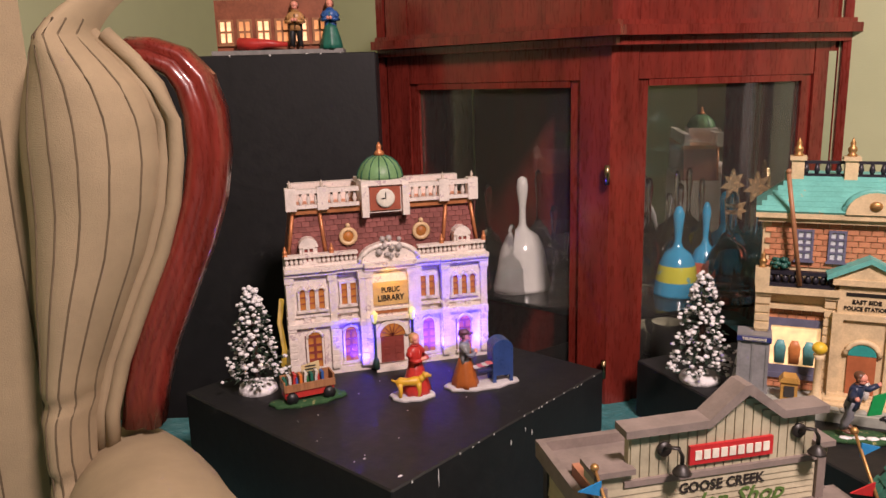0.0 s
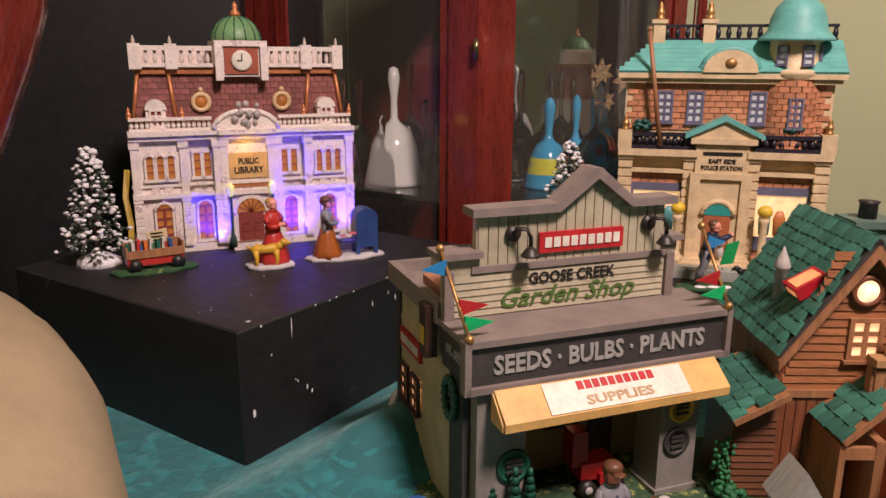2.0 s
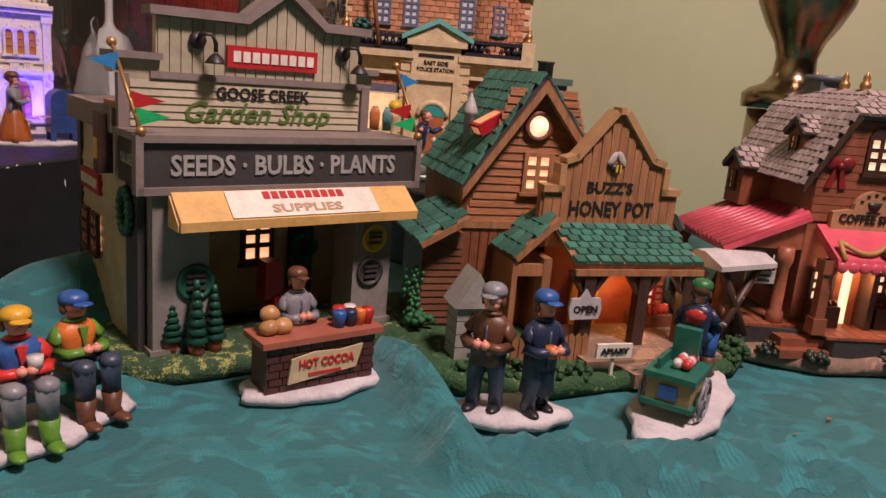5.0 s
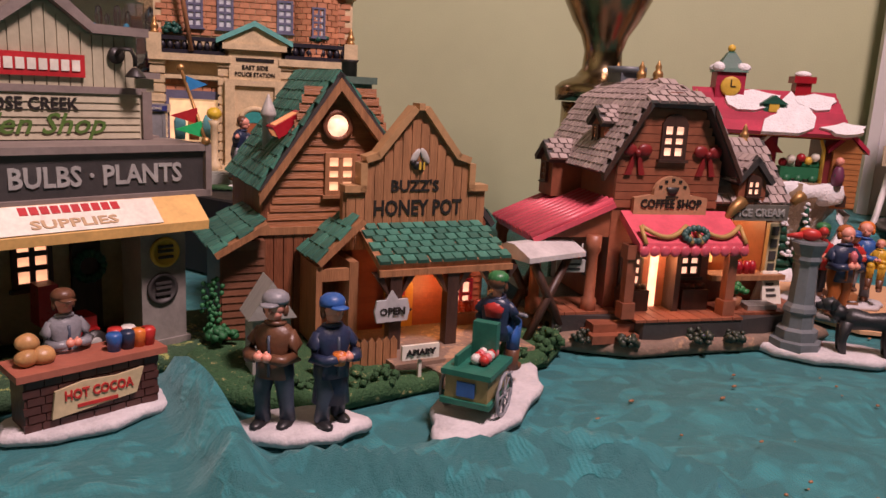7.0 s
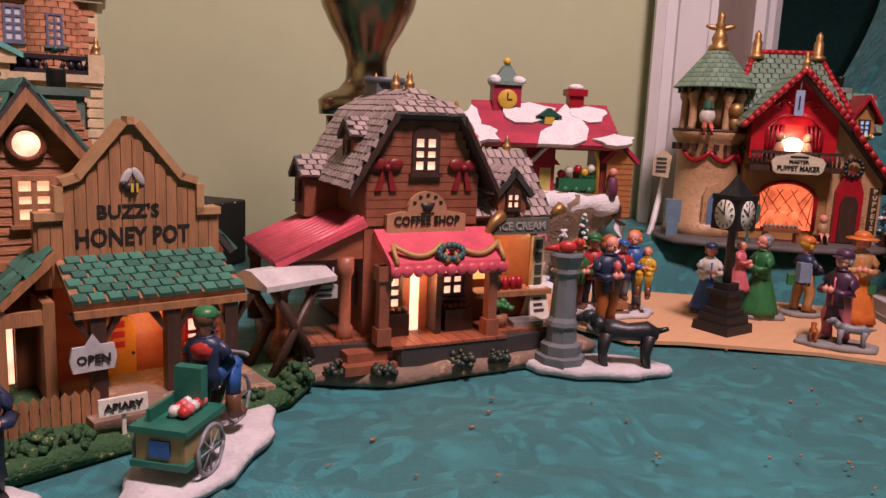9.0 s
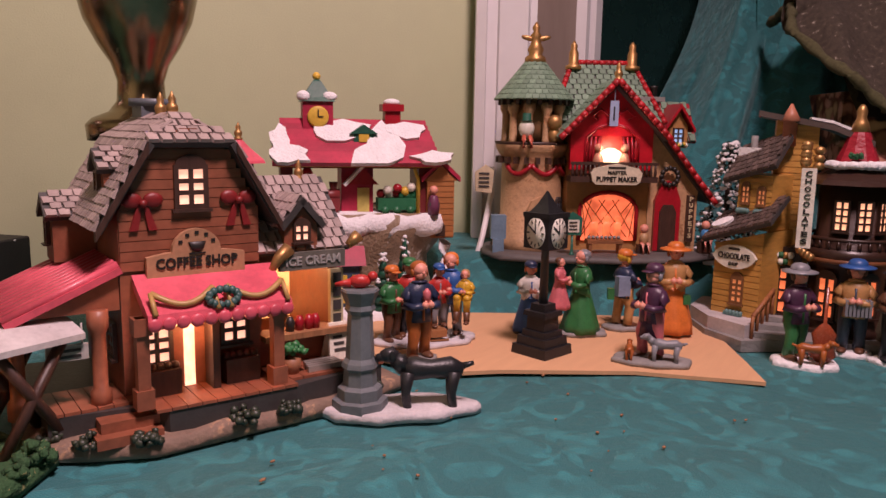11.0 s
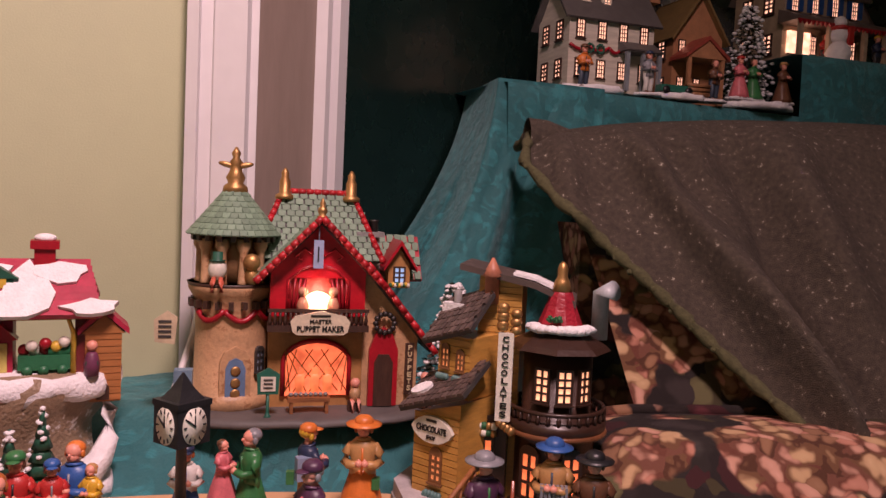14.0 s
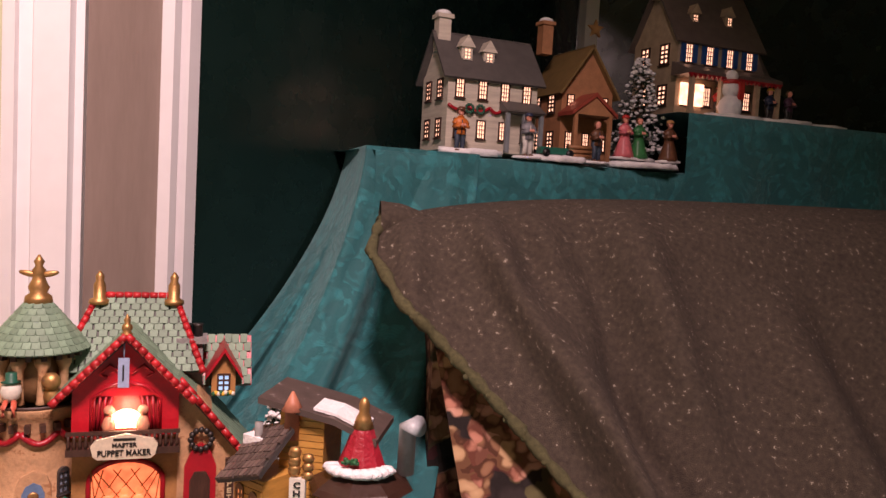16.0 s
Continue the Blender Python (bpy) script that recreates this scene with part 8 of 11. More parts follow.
    # stair with railing, doorway, cocoa shelf
    for i in range(3):
        k = Build()
        k.box(-0.020, 0.008, -0.054 + i * 0.012, -0.02, 0.010 + i * 0.005, 0.015 + i * 0.005)
        part("step", k, stone_grey, h)
    k = Build()
    k.tube([(-0.022, -0.058, 0.030), (-0.006, -0.020, 0.048)], 0.0022, seg=6)
    rl = part("stair_rail", k, clap_wood, h)
    for i in range(5):
        kk = Build()
        t = i / 4
        kk.tube([(-0.022 + 0.016 * t, -0.058 + 0.038 * t, 0.010 + 0.01 * t), (-0.022 + 0.016 * t, -0.058 + 0.038 * t, 0.030 + 0.018 * t)], 0.0016, seg=5)
        part("rail_post", kk, clap_wood, rl)
    k = Build()
    k.box(-0.012, 0.016, 0.0, 0.018, 0.010, 0.085)
    part("porch_block", k, dk, h)
    window(h, -0.002, -0.001, 0.045, 0.012, 0.040, dk, window_red, 2, 4)
    k = Build()
    for i in range(8):
        k.ball((-0.006 + 0.004 * (i % 4), -0.006, 0.072 + 0.006 * (i // 4)), 0.0034, mi=i % 3, seg=6, rings=4)
    part("chocolate_display", k, [gold, off_white, leaf_green], h)
    return h


chocolate_shop()


# ---- trees ----
def snowy_tree(at, height, radius, seed):
    t = thing("snowy_tree", at, "frosted bottle-brush fir tree on a snowy foot", "tree", "snowy trees")
    rnd = random.Random(seed)
    k = Build()
    k.lathe([(0.004, 0), (0.003, height * 0.5), (0.001, height * 0.95)], 0, 0, 0.003, seg=7)
    part("trunk", k, dark_wood, t)
    k = Build()
    k.lathe([(radius * 0.62, 0), (radius * 0.58, 0.006), (radius * 0.3, 0.011), (0.004, 0.013)], seg=18)
    k.rough(0.0015, 90, seed)
    part("snow_foot", k, snow, t)
    needles, flock = Build(), Build()
    N = 620
    for i in range(N):
        f = rnd.random() ** 1.3
        z = 0.016 + f * (height - 0.018)
        a = rnd.uniform(0, 2 * math.pi)
        lay = 0.82 + 0.18 * math.sin(f * 40)
        r = radius * (1 - f) ** 0.8 * rnd.uniform(0.45, 1.0) * lay + 0.002
        p = Vector((r * math.cos(a), r * math.sin(a), z))
        tip = p + Vector((math.cos(a), math.sin(a), rnd.uniform(-0.7, 0.2))) * radius * 0.16
        side = Vector((-math.sin(a), math.cos(a), 0)) * radius * 0.05
        up = Vector((0, 0, radius * 0.05))
        needles.faces_from([p - side, p + side, tip, p + up], [(0, 1, 2), (0, 2, 3), (1, 3, 2), (0, 3, 1)])
        if rnd.random() < 0.55:
            s = radius * rnd.uniform(0.05, 0.11)
            flock.ball(p + (tip - p) * rnd.uniform(0.2, 0.9) + Vector((0, 0, s * 0.5)), (s, s, s * 0.6), seg=5, rings=3)
    needles.rough(0.001, 200, seed)
    part("crown", needles, P("needles", (0.012, 0.028, 0.014), rough=0.8) if "needles" not in bpy.data.materials else bpy.data.materials["needles"], t)["kind"] = "stuff"
    flock.rough(0.0008, 300, seed)
    part("snow_flock", flock, snow, t)["kind"] = "stuff"
    return t


snowy_tree((-0.215, 0.815, BOX_H, 0), 0.122, 0.036, 1)
snowy_tree((0.292, 0.825, 0.072, 0), 0.128, 0.038, 2)
snowy_tree((1.150, 0.142, 0.044, 0), 0.135, 0.040, 3)
snowy_tree((1.925, -0.095, 0.45, 0), 0.185, 0.055, 4)


# ---- library ----
def balustrade(parent, x0, x1, y, z, hgt, n, material, rail=0.004):
    k = Build()
    k.box(x0, x1, y, y + 0.008, z, z + hgt * 0.18)
    k.box(x0, x1, y - 0.001, y + 0.009, z + hgt * 0.78, z + hgt)
    b = part("balustrade", k, material, parent)
    kk = Build()
    kk.lathe([(0.0016, 0), (0.0026, hgt * 0.22), (0.0014, hgt * 0.45), (0.002, hgt * 0.6)], seg=7)
    me = kk.mesh("baluster", material)
    for i in range(n):
        o = new("baluster", me)
        o.parent = b
        o.location = (x0 + (x1 - x0) * (i + 0.5) / n, y + 0.004, z + hgt * 0.18)
    return b


def library():
    h = thing("library", (-0.066, 0.880, BOX_H, 15.4), "lit cream ceramic public library with purple tiled mansard roof", "miniature building")
    stone = P("library_stone", (0.76, 0.68, 0.62), rough=0.40, scale=70, var=0.2, bump=0.3, second=(0.46, 0.37, 0.38), amount=0.34)
    tile = P("roof_purple", (0.24, 0.085, 0.075), rough=0.5, per_object=0.25)
    copper = P("copper_rim", (0.52, 0.20, 0.08), metal=0.4, rough=0.4)
    red = P("sash_maroon", (0.22, 0.045, 0.035))
    led = lit("sash_amber", (1.0, 0.30, 0.04), 0.22)
    led.node_tree.nodes["Principled BSDF"].inputs["Base Color"].default_value = (0.16, 0.05, 0.02, 1)
    k = Build()
    k.box(-0.118, 0.118, 0.004, 0.075, 0, 0.132)
    part("wall", k, stone, h)
    k = Build()
    k.box(-0.124, 0.124, -0.004, 0.078, 0, 0.008)
    k.box(-0.022, 0.022, -0.018, -0.004, 0, 0.005)
    part("base", k, stone, h)
    # pavilions and pilasters
    for s in (-1, 1):
        k = Build()
        k.box(min(s * 0.064, s * 0.120), max(s * 0.064, s * 0.120), -0.004, 0.004, 0.008, 0.130)
        part("pavilion", k, stone, h)
    k = Build()
    k.box(-0.030, 0.030, -0.007, 0.004, 0.008, 0.134)
    part("portal", k, stone, h)
    for x, y in [(s * v, yy) for s in (-1, 1) for v, yy in ((0.117, -0.008), (0.068, -0.008), (0.033, -0.010), (0.0255, -0.011))]:
        k = Build()
        k.box(x - 0.004, x + 0.004, y, 0.004, 0.008, 0.124)
        shaft = part("pilaster", k, stone, h)
        for name, w, d, za, zb in [("capital", 0.0050, 0.0012, 0.058, 0.064), ("capital", 0.0054, 0.0014, 0.116, 0.124)] + [("rusticated_block", 0.0046, 0.0008, 0.010 + q * 0.008, 0.016 + q * 0.008) for q in range(6)]:
            k = Build()
            k.box(x - w, x + w, y - d, 0.003, za, zb)
            part(name, k, stone, shaft)
    for z, d, hh in ((0.062, 0.010, 0.005), (0.074, 0.007, 0.003), (0.124, 0.011, 0.004), (0.129, 0.015, 0.005)):
        k = Build()
        for a, b, o in ((-0.122, -0.062, 0.0), (0.062, 0.122, 0.0), (-0.062, -0.031, -0.003), (0.031, 0.062, -0.003), (-0.031, 0.031, 0.003)):
            k.box(a, b, -d - o, 0.006, z, z + hh)
        part("cornice", k, stone, h)
    # windows: amber sashes with maroon bars in white surrounds
    def sash(x, y, z, w, hh, cols, rows, arch):
        k = Build()
        for q in (-1, 1):
            k.box(x + q * (w / 2 + 0.0012) - 0.0012, x + q * (w / 2 + 0.0012) + 0.0012, y - 0.0036, y, z - hh / 2, z + hh / 2 + 0.001)
        k.box(x - w / 2 - 0.004, x + w / 2 + 0.004, y - 0.0046, y, z - hh / 2 - 0.003, z - hh / 2)
        if arch:
            arc = [(x + (w / 2 + 0.001) * math.cos(math.pi * i / 9), y - 0.0026, z + hh / 2 + (w / 2 + 0.001) * math.sin(math.pi * i / 9)) for i in range(10)]
            k.tube(arc, 0.0017, seg=6)
            k.box(x - 0.0014, x + 0.0014, y - 0.0048, y, arc[4][2] - 0.001, arc[4][2] + 0.003)
        else:
            k.box(x - w / 2 - 0.003, x + w / 2 + 0.003, y - 0.0044, y, z + hh / 2, z + hh / 2 + 0.003)
        part("window_surround", k, stone, h)
        if arch:
            k = Build()
            k.plate([(x + w / 2 * math.cos(math.pi * i / 9), z + hh / 2 + w / 2 * math.sin(math.pi * i / 9)) for i in range(10)], y - 0.0010, y + 0.0003)
            part("arched_light", k, led, h)
        window(h, x, y, z, w, hh, red, led, cols, rows, sill=False, deep=0.0014, bar=0.0008)

    for q in (-1, 1):
        sash(q * 0.092, -0.0045, 0.030, 0.016, 0.036, 2, 4, True)
        for e in (-0.0108, 0.0, 0.0108):
            sash(q * 0.092 + e, -0.0045, 0.094, 0.0066, 0.022, 1, 3, True)
        sash(q * 0.048, 0.0035, 0.030, 0.015, 0.036, 2, 4, True)
        for e in (-0.0054, 0.0054):
            sash(q * 0.048 + e, 0.0035, 0.096, 0.0068, 0.026, 1, 3, False)
        # small square panels between the storeys
        for x, y in ((q * 0.092, -0.0045), (q * 0.048, 0.0035)):
            for e in (-0.0065, 0.0065):
                k = Build()
                k.box(x + e - 0.0042, x + e + 0.0042, y - 0.0022, y, 0.0672, 0.0735)
                k.box(x + e - 0.0018, x + e + 0.0018, y - 0.0032, y - 0.0022, 0.0688, 0.0720)
                part("square_panel", k, stone, h)
    # portal: doors, fanlight, plaque
    k = Build()
    k.box(-0.014, 0.014, -0.0085, -0.0065, 0.008, 0.040)
    d = part("door", k, red, h, "maroon panelled double door")
    k = Build()
    for x in (-0.0105, 0.0035):
        for z in (0.011, 0.019, 0.028):
            k.box(x, x + 0.007, -0.0096, -0.0085, z, z + 0.0065)
    part("door_panel", k, red, d)
    n = 10
    k = Build()
    k.plate([(0.016 * math.cos(math.pi * i / n), 0.041 + 0.016 * math.sin(math.pi * i / n)) for i in range(n + 1)], -0.0085, -0.0065)
    part("fanlight", k, led, h)
    k = Build()
    for i in range(n):
        a, b = math.pi * i / n, math.pi * (i + 1) / n
        k.plate([(0.016 * math.cos(a), 0.041 + 0.016 * math.sin(a)), (0.021 * math.cos(a), 0.041 + 0.021 * math.sin(a)), (0.021 * math.cos(b), 0.041 + 0.021 * math.sin(b)), (0.016 * math.cos(b), 0.041 + 0.016 * math.sin(b))], -0.011, -0.0065)
    part("arch", k, stone, h)
    for i in range(1, 7):
        kk = Build()
        a = math.pi * i / 7
        kk.tube([(0, -0.009, 0.041), (0.016 * math.cos(a), -0.009, 0.041 + 0.016 * math.sin(a))], 0.0006, seg=4)
        part("fan_bar", kk, red, h)
    k = Build()
    k.box(-0.021, 0.021, -0.0095, -0.0065, 0.080, 0.108)
    s = part("plaque", k, P("plaque_gold", (0.62, 0.40, 0.16)), h, "gilded name plaque")
    words(s, "PUBLIC", 0, -0.0098, 0.0985, 0.022, letter_black, 0.009)
    words(s, "LIBRARY", 0, -0.0098, 0.0885, 0.032, letter_black, 0.010)
    k = Build()
    k.box(-0.020, 0.020, -0.0090, -0.0065, 0.070, 0.076)
    part("carved_band", k, copper, h)
    k = Build()
    pts = [(0.034 * math.cos(math.pi * i / 12), 0.134 + 0.020 * math.sin(math.pi * i / 12)) for i in range(13)]
    k.plate(pts, -0.010, 0.010)
    k.tube([(x * 1.03, -0.010, z) for x, z in pts], 0.003, seg=7)
    part("pediment", k, stone, h)
    k = Build()
    rnd = random.Random(5)
    for i in range(16):
        k.ball((rnd.uniform(-0.013, 0.013), -0.012, 0.138 + rnd.random() * 0.016 * (1 if i < 11 else 1.5)), rnd.uniform(0.0025, 0.0042), seg=7, rings=5)
    k.ball((0, -0.011, 0.161), 0.004)
    part("carved_crest", k, P("crest_grey", (0.42, 0.38, 0.36)), h)
    for a, b in ((-0.120, -0.036), (0.036, 0.120)):
        balustrade(h, a, b, -0.006, 0.134, 0.014, 16, stone)
    for x in (-0.119, -0.066, 0.066, 0.119):
        finial(h, x, -0.003, 0.147, 0.006, copper)
    # mansard
    roofs = part("roof", Build().plate([(-0.116, 0.133), (0.116, 0.133), (0.106, 0.197), (-0.106, 0.197)], 0.012, 0.072), tile, h)
    kk = Build()
    kk.box(-0.0042, 0.0042, -0.0018, 0.0, 0.0, 0.0058)
    me = kk.mesh("roof_tile", tile)
    for r in range(9):
        z = 0.140 + r * 0.0063
        n = 24
        for i in range(n):
            x = -0.111 + 0.222 * (i + 0.5 * (r % 2)) / n
            if abs(x) > 0.114 - (z - 0.133) * 0.16:
                continue
            o = new("roof_tile", me)
            o.parent = roofs
            o.location = (x, 0.0125, z)
    for x0, x1 in ((-0.116, -0.106), (0.116, 0.106), (-0.070, -0.076), (0.070, 0.076)):
        k = Build()
        k.tube([(x0, 0.009, 0.134), (x1, 0.009, 0.197)], 0.0022, seg=6)
        part("hip_rim", k, copper, h)
    k = Build()
    k.box(-0.108, 0.108, 0.006, 0.074, 0.193, 0.200)
    part("roof_rim", k, copper, h)
    for s in (-1, 1):
        k = Build()
        k.box(s * 0.092 - 0.010, s * 0.092 + 0.010, -0.002, 0.014, 0.134, 0.156)
        k.plate([(s * 0.092 + 0.011 * math.cos(math.pi * i / 8), 0.156 + 0.011 * math.sin(math.pi * i / 8)) for i in range(9)], -0.004, 0.014)
        dm = part("dormer", k, stone, h)
        window(dm, s * 0.092, -0.0025, 0.147, 0.010, 0.015, stone, red, 2, 3)
        k = Build()
        k.lathe([(0.011, 0), (0.011, 0.003), (0.007, 0.004), (0.0065, 0.001)], seg=14, m=pose(s * 0.044, 0.010, 0.163, 90))
        k.ball((s * 0.044, 0.008, 0.176), 0.003)
        ow = part("oval_dormer", k, P("dormer_gilt", (0.62, 0.44, 0.24)), h)
        k = Build()
        k.lathe([(0.006, 0), (0.006, 0.001)], seg=12, m=pose(s * 0.044, 0.0085, 0.163, 90))
        part("pane", k, led, ow)
    balustrade(h, -0.110, -0.030, 0.002, 0.200, 0.022, 9, stone)
    balustrade(h, 0.030, 0.110, 0.002, 0.200, 0.022, 9, stone)
    for x in (-0.108, -0.072, 0.072, 0.108):
        k = Build()
        k.box(x - 0.006, x + 0.006, 0.0, 0.012, 0.198, 0.224)
        part("pier", k, stone, h)
        finial(h, x, 0.006, 0.224, 0.004, P("finial_stone", (0.5, 0.42, 0.35)) if x < -0.1 else bpy.data.materials["finial_stone"])
    k = Build()
    k.box(-0.106, 0.106, 0.06, 0.072, 0.20, 0.222)
    part("rear_parapet", k, stone, h)
    # clock block and dome
    k = Build()
    k.box(-0.025, 0.025, 0.000, 0.050, 0.190, 0.226)
    k.box(-0.028, 0.028, -0.004, 0.052, 0.222, 0.228)
    for s in (-1, 1):
        k.box(s * 0.024 - 0.004, s * 0.024 + 0.004, -0.006, 0.004, 0.186, 0.222)
    cb = part("clock_block", k, stone, h)
    k = Build()
    k.box(-0.018, 0.018, -0.0025, 0.0, 0.193, 0.220)
    part("clock_panel", k, P("panel_red", (0.34, 0.09, 0.05)), cb)
    k = Build()
    k.lathe([(0.011, 0), (0.011, 0.002), (0.009, 0.0025)], seg=22, m=pose(0, -0.0025, 0.207, 90))
    c = part("clock_face", k, off_white, cb)
    k = Build()
    k.box(-0.0005, 0.0005, -0.0058, -0.005, 0.207, 0.214)
    k.box(-0.005, 0.0, -0.0058, -0.005, 0.2065, 0.2075)
    part("clock_hand", k, letter_black, c)
    k = Build()
    dome = [(0.027, 0.0), (0.027, 0.003), (0.0255, 0.009), (0.021, 0.017), (0.014, 0.023), (0.005, 0.0265), (0.002, 0.027)]
    k.lathe(dome, 0, 0.024, 0.228, seg=30)
    dm = part("dome", k, P("dome_green", (0.16, 0.30, 0.13)), h, "pale green ribbed dome")
    for i in range(14):
        a = 2 * math.pi * i / 14
        kk = Build()
        kk.tube([((r + 0.0003) * math.cos(a), 0.024 + (r + 0.0003) * math.sin(a), 0.228 + z) for r, z in dome], 0.0007, seg=4)
        part("dome_rib", kk, dark_green, dm)
    k = Build()
    k.lathe([(0.007, 0), (0.005, 0.004), (0.0025, 0.007), (0.0035, 0.010), (0.001, 0.015)], 0, 0.024, 0.2545, seg=10)
    part("finial", k, copper, h)
    # street lanterns at the steps
    for x in (-0.022, 0.024):
        k = Build()
        k.lathe([(0.0045, 0), (0.0035, 0.010), (0.0016, 0.014), (0.0013, 0.055), (0.003, 0.057)], x, -0.015, 0.004, seg=8)
        l = part("lantern_post", k, P("lantern_green", (0.02, 0.045, 0.035)) if x < 0 else bpy.data.materials["lantern_green"], h)
        k = Build()
        k.lathe([(0.0022, 0), (0.004, 0.010), (0.0045, 0.011), (0.001, 0.015)], x, -0.015, 0.061, seg=6)
        part("lantern", k, lit("lantern_glow", (0.9, 0.8, 0.2), 0.5) if x < 0 else bpy.data.materials["lantern_glow"], l)
    k = Build()
    k.tube([(-0.128, 0.03, 0.005), (-0.126, 0.02, 0.03), (-0.129, 0.03, 0.06), (-0.125, 0.025, 0.09)], 0.003, seg=6)
    part("amber_tinsel", k, lit("tinsel_glow", (1.0, 0.5, 0.05), 0.25), h, "amber glowing tinsel")
    return h


library()
ML = pose(-0.066, 0.880, BOX_H, 0, 0, 15.4)


def led_spot(name, at, aim, watts):
    data = bpy.data.lights.new(name, "SPOT")
    data.energy, data.color, data.spot_size, data.spot_blend, data.shadow_soft_size = watts, (0.05, 0.03, 1.0), radians(105), 0.6, 0.002
    new(name, data).matrix_world = look(ML @ Vector(at), ML @ Vector(aim))


led_spot("blue_led", (0.050, -0.020, 0.010), (0.062, 0.004, 0.075), 1.5)
led_spot("blue_led", (0.100, -0.022, 0.010), (0.105, 0.004, 0.075), 0.9)
led_spot("blue_led", (-0.038, -0.018, 0.010), (-0.040, 0.004, 0.055), 0.6)
point_lamp("amber_led", ML @ Vector((0.0, -0.022, 0.115)), 0.003, 0.010, (1.0, 0.5, 0.08))


# ---- police station ----
def police_station():
    h = thing("police_station", (0.427, 0.7405, 0.072, -22.6), "lit cream and brick ceramic police station with turquoise roof", "miniature building")
    cs = P("cream_stone", (0.64, 0.50, 0.30), rough=0.5, scale=80)
    bk = P("brick_orange", (0.50, 0.215, 0.11), rough=0.6, per_object=0.25)
    tq = P("turquoise", (0.14, 0.42, 0.38), rough=0.5, scale=60, second=(0.42, 0.26, 0.12), amount=0.22)
    iron = P("iron", (0.02, 0.018, 0.028), rough=0.4)
    frame_bl = P("frame_bluegrey", (0.13, 0.13, 0.20))
    k = Build()
    k.slab([(-0.125, -0.045), (0.105, -0.050), (0.115, -0.03), (0.115, 0.10), (-0.120, 0.10)], 0, 0.010)
    pv = part("pavement_slab", k, P("slab_grey", (0.33, 0.34, 0.30), rough=0.7), h)
    for i in range(9):
        kk = Build()
        kk.box(-0.118 + i * 0.025, -0.095 + i * 0.025, -0.044, -0.022, 0.010, 0.0116)
        part("paving_stone", kk, bpy.data.materials["slab_grey"], pv)
    k = Build()
    k.box(-0.100, 0.100, 0.004, 0.09, 0.010, 0.205)
    part("wall", k, cs, h)

    def bricks(x0, x1, z0, z1, y, n, rows):
        kk = Build()
        pw, ph = (x1 - x0) / n, (z1 - z0) / rows
        kk.box(-pw * 0.46, pw * 0.46, -0.0016, 0.001, -ph * 0.42, ph * 0.42)
        me = kk.mesh("brick", bk)
        for r in range(rows):
            for i in range(n - (r % 2)):
                o = new("brick", me)
                o.parent = h
                o.location = (x0 + pw * (i + 0.5 + 0.5 * (r % 2)), y, z0 + ph * (r + 0.5))

    bricks(-0.098, 0.098, 0.146, 0.194, 0.004, 18, 8)
    for s in (-1, 1):
        bricks(s * 0.062 - 0.036, s * 0.062 + 0.036, 0.090, 0.101, 0.003, 8, 2)
        bricks(s * 0.062 - 0.036, s * 0.062 + 0.036, 0.012, 0.030, 0.003, 8, 3)
        window(h, s * 0.062, 0.002, 0.060, 0.048, 0.044, frame_bl, lit("shop_soft", (1.0, 0.55, 0.25), 0.55) if s < 0 else bpy.data.materials["shop_soft"], 1, 1)
        k = Build()
        for q in range(3):
            k.lathe([(0.005, 0), (0.006, 0.018), (0.003, 0.026)], s * 0.062 - 0.014 + q * 0.014, 0.0008, 0.040, seg=8, sy=0.2, mi=q % 2)
        part("window_display", k, [P("display_teal", (0.10, 0.30, 0.32)), P("display_orange", (0.55, 0.20, 0.06))], h)
        for x in (s * 0.096, s * 0.030):
            k = Build()
            k.box(x - 0.006, x + 0.006, -0.006, 0.004, 0.010, 0.122)
            for q in range(11):
                k.box(x - 0.0072, x + 0.0072, -0.0072, 0.004, 0.012 + q * 0.0095, 0.019 + q * 0.0095)
            k.box(x - 0.008, x + 0.008, -0.009, 0.004, 0.116, 0.124)
            part("pilaster", k, cs, h)
        k = Build()
        k.box(min(s * 0.024, s * 0.104), max(s * 0.024, s * 0.104), -0.012, 0.004, 0.120, 0.127)
        k.box(min(s * 0.024, s * 0.102), max(s * 0.024, s * 0.102), -0.006, 0.004, 0.102, 0.106)
        part("cornice", k, cs, h)
        k = Build()
        a, b = min(s * 0.030, s * 0.094), max(s * 0.030, s * 0.094)
        k.box(a, b, -0.010, -0.003, 0.127, 0.131)
        k.box(a, b, -0.010, -0.003, 0.140, 0.144)
        bl = part("balcony_rail", k, iron, h, "black balustrade")
        for q in range(9):
            kk = Build()
            kk.lathe([(0.0022, 0), (0.0034, 0.004), (0.0018, 0.009)], a + (b - a) * (q + 0.5) / 9, -0.0065, 0.131, seg=7)
            part("baluster", kk, iron, bl)
        k = Build()
        k.box(s * 0.098 - 0.007, s * 0.098 + 0.007, -0.012, 0.002, 0.127, 0.146)
        part("pier", k, cs, h)
        finial(h, s * 0.098, -0.005, 0.146, 0.008, gold)
        for x in (s * 0.060, s * 0.030):
            if abs(x - 0.060) > 0.002 or s < 0:
                window(h, x, 0.0025, 0.170, 0.012, 0.028, frame_bl, P("pane_white", (0.55, 0.58, 0.62), rough=0.2) if "pane_white" not in bpy.data.materials else bpy.data.materials["pane_white"], 2, 4)
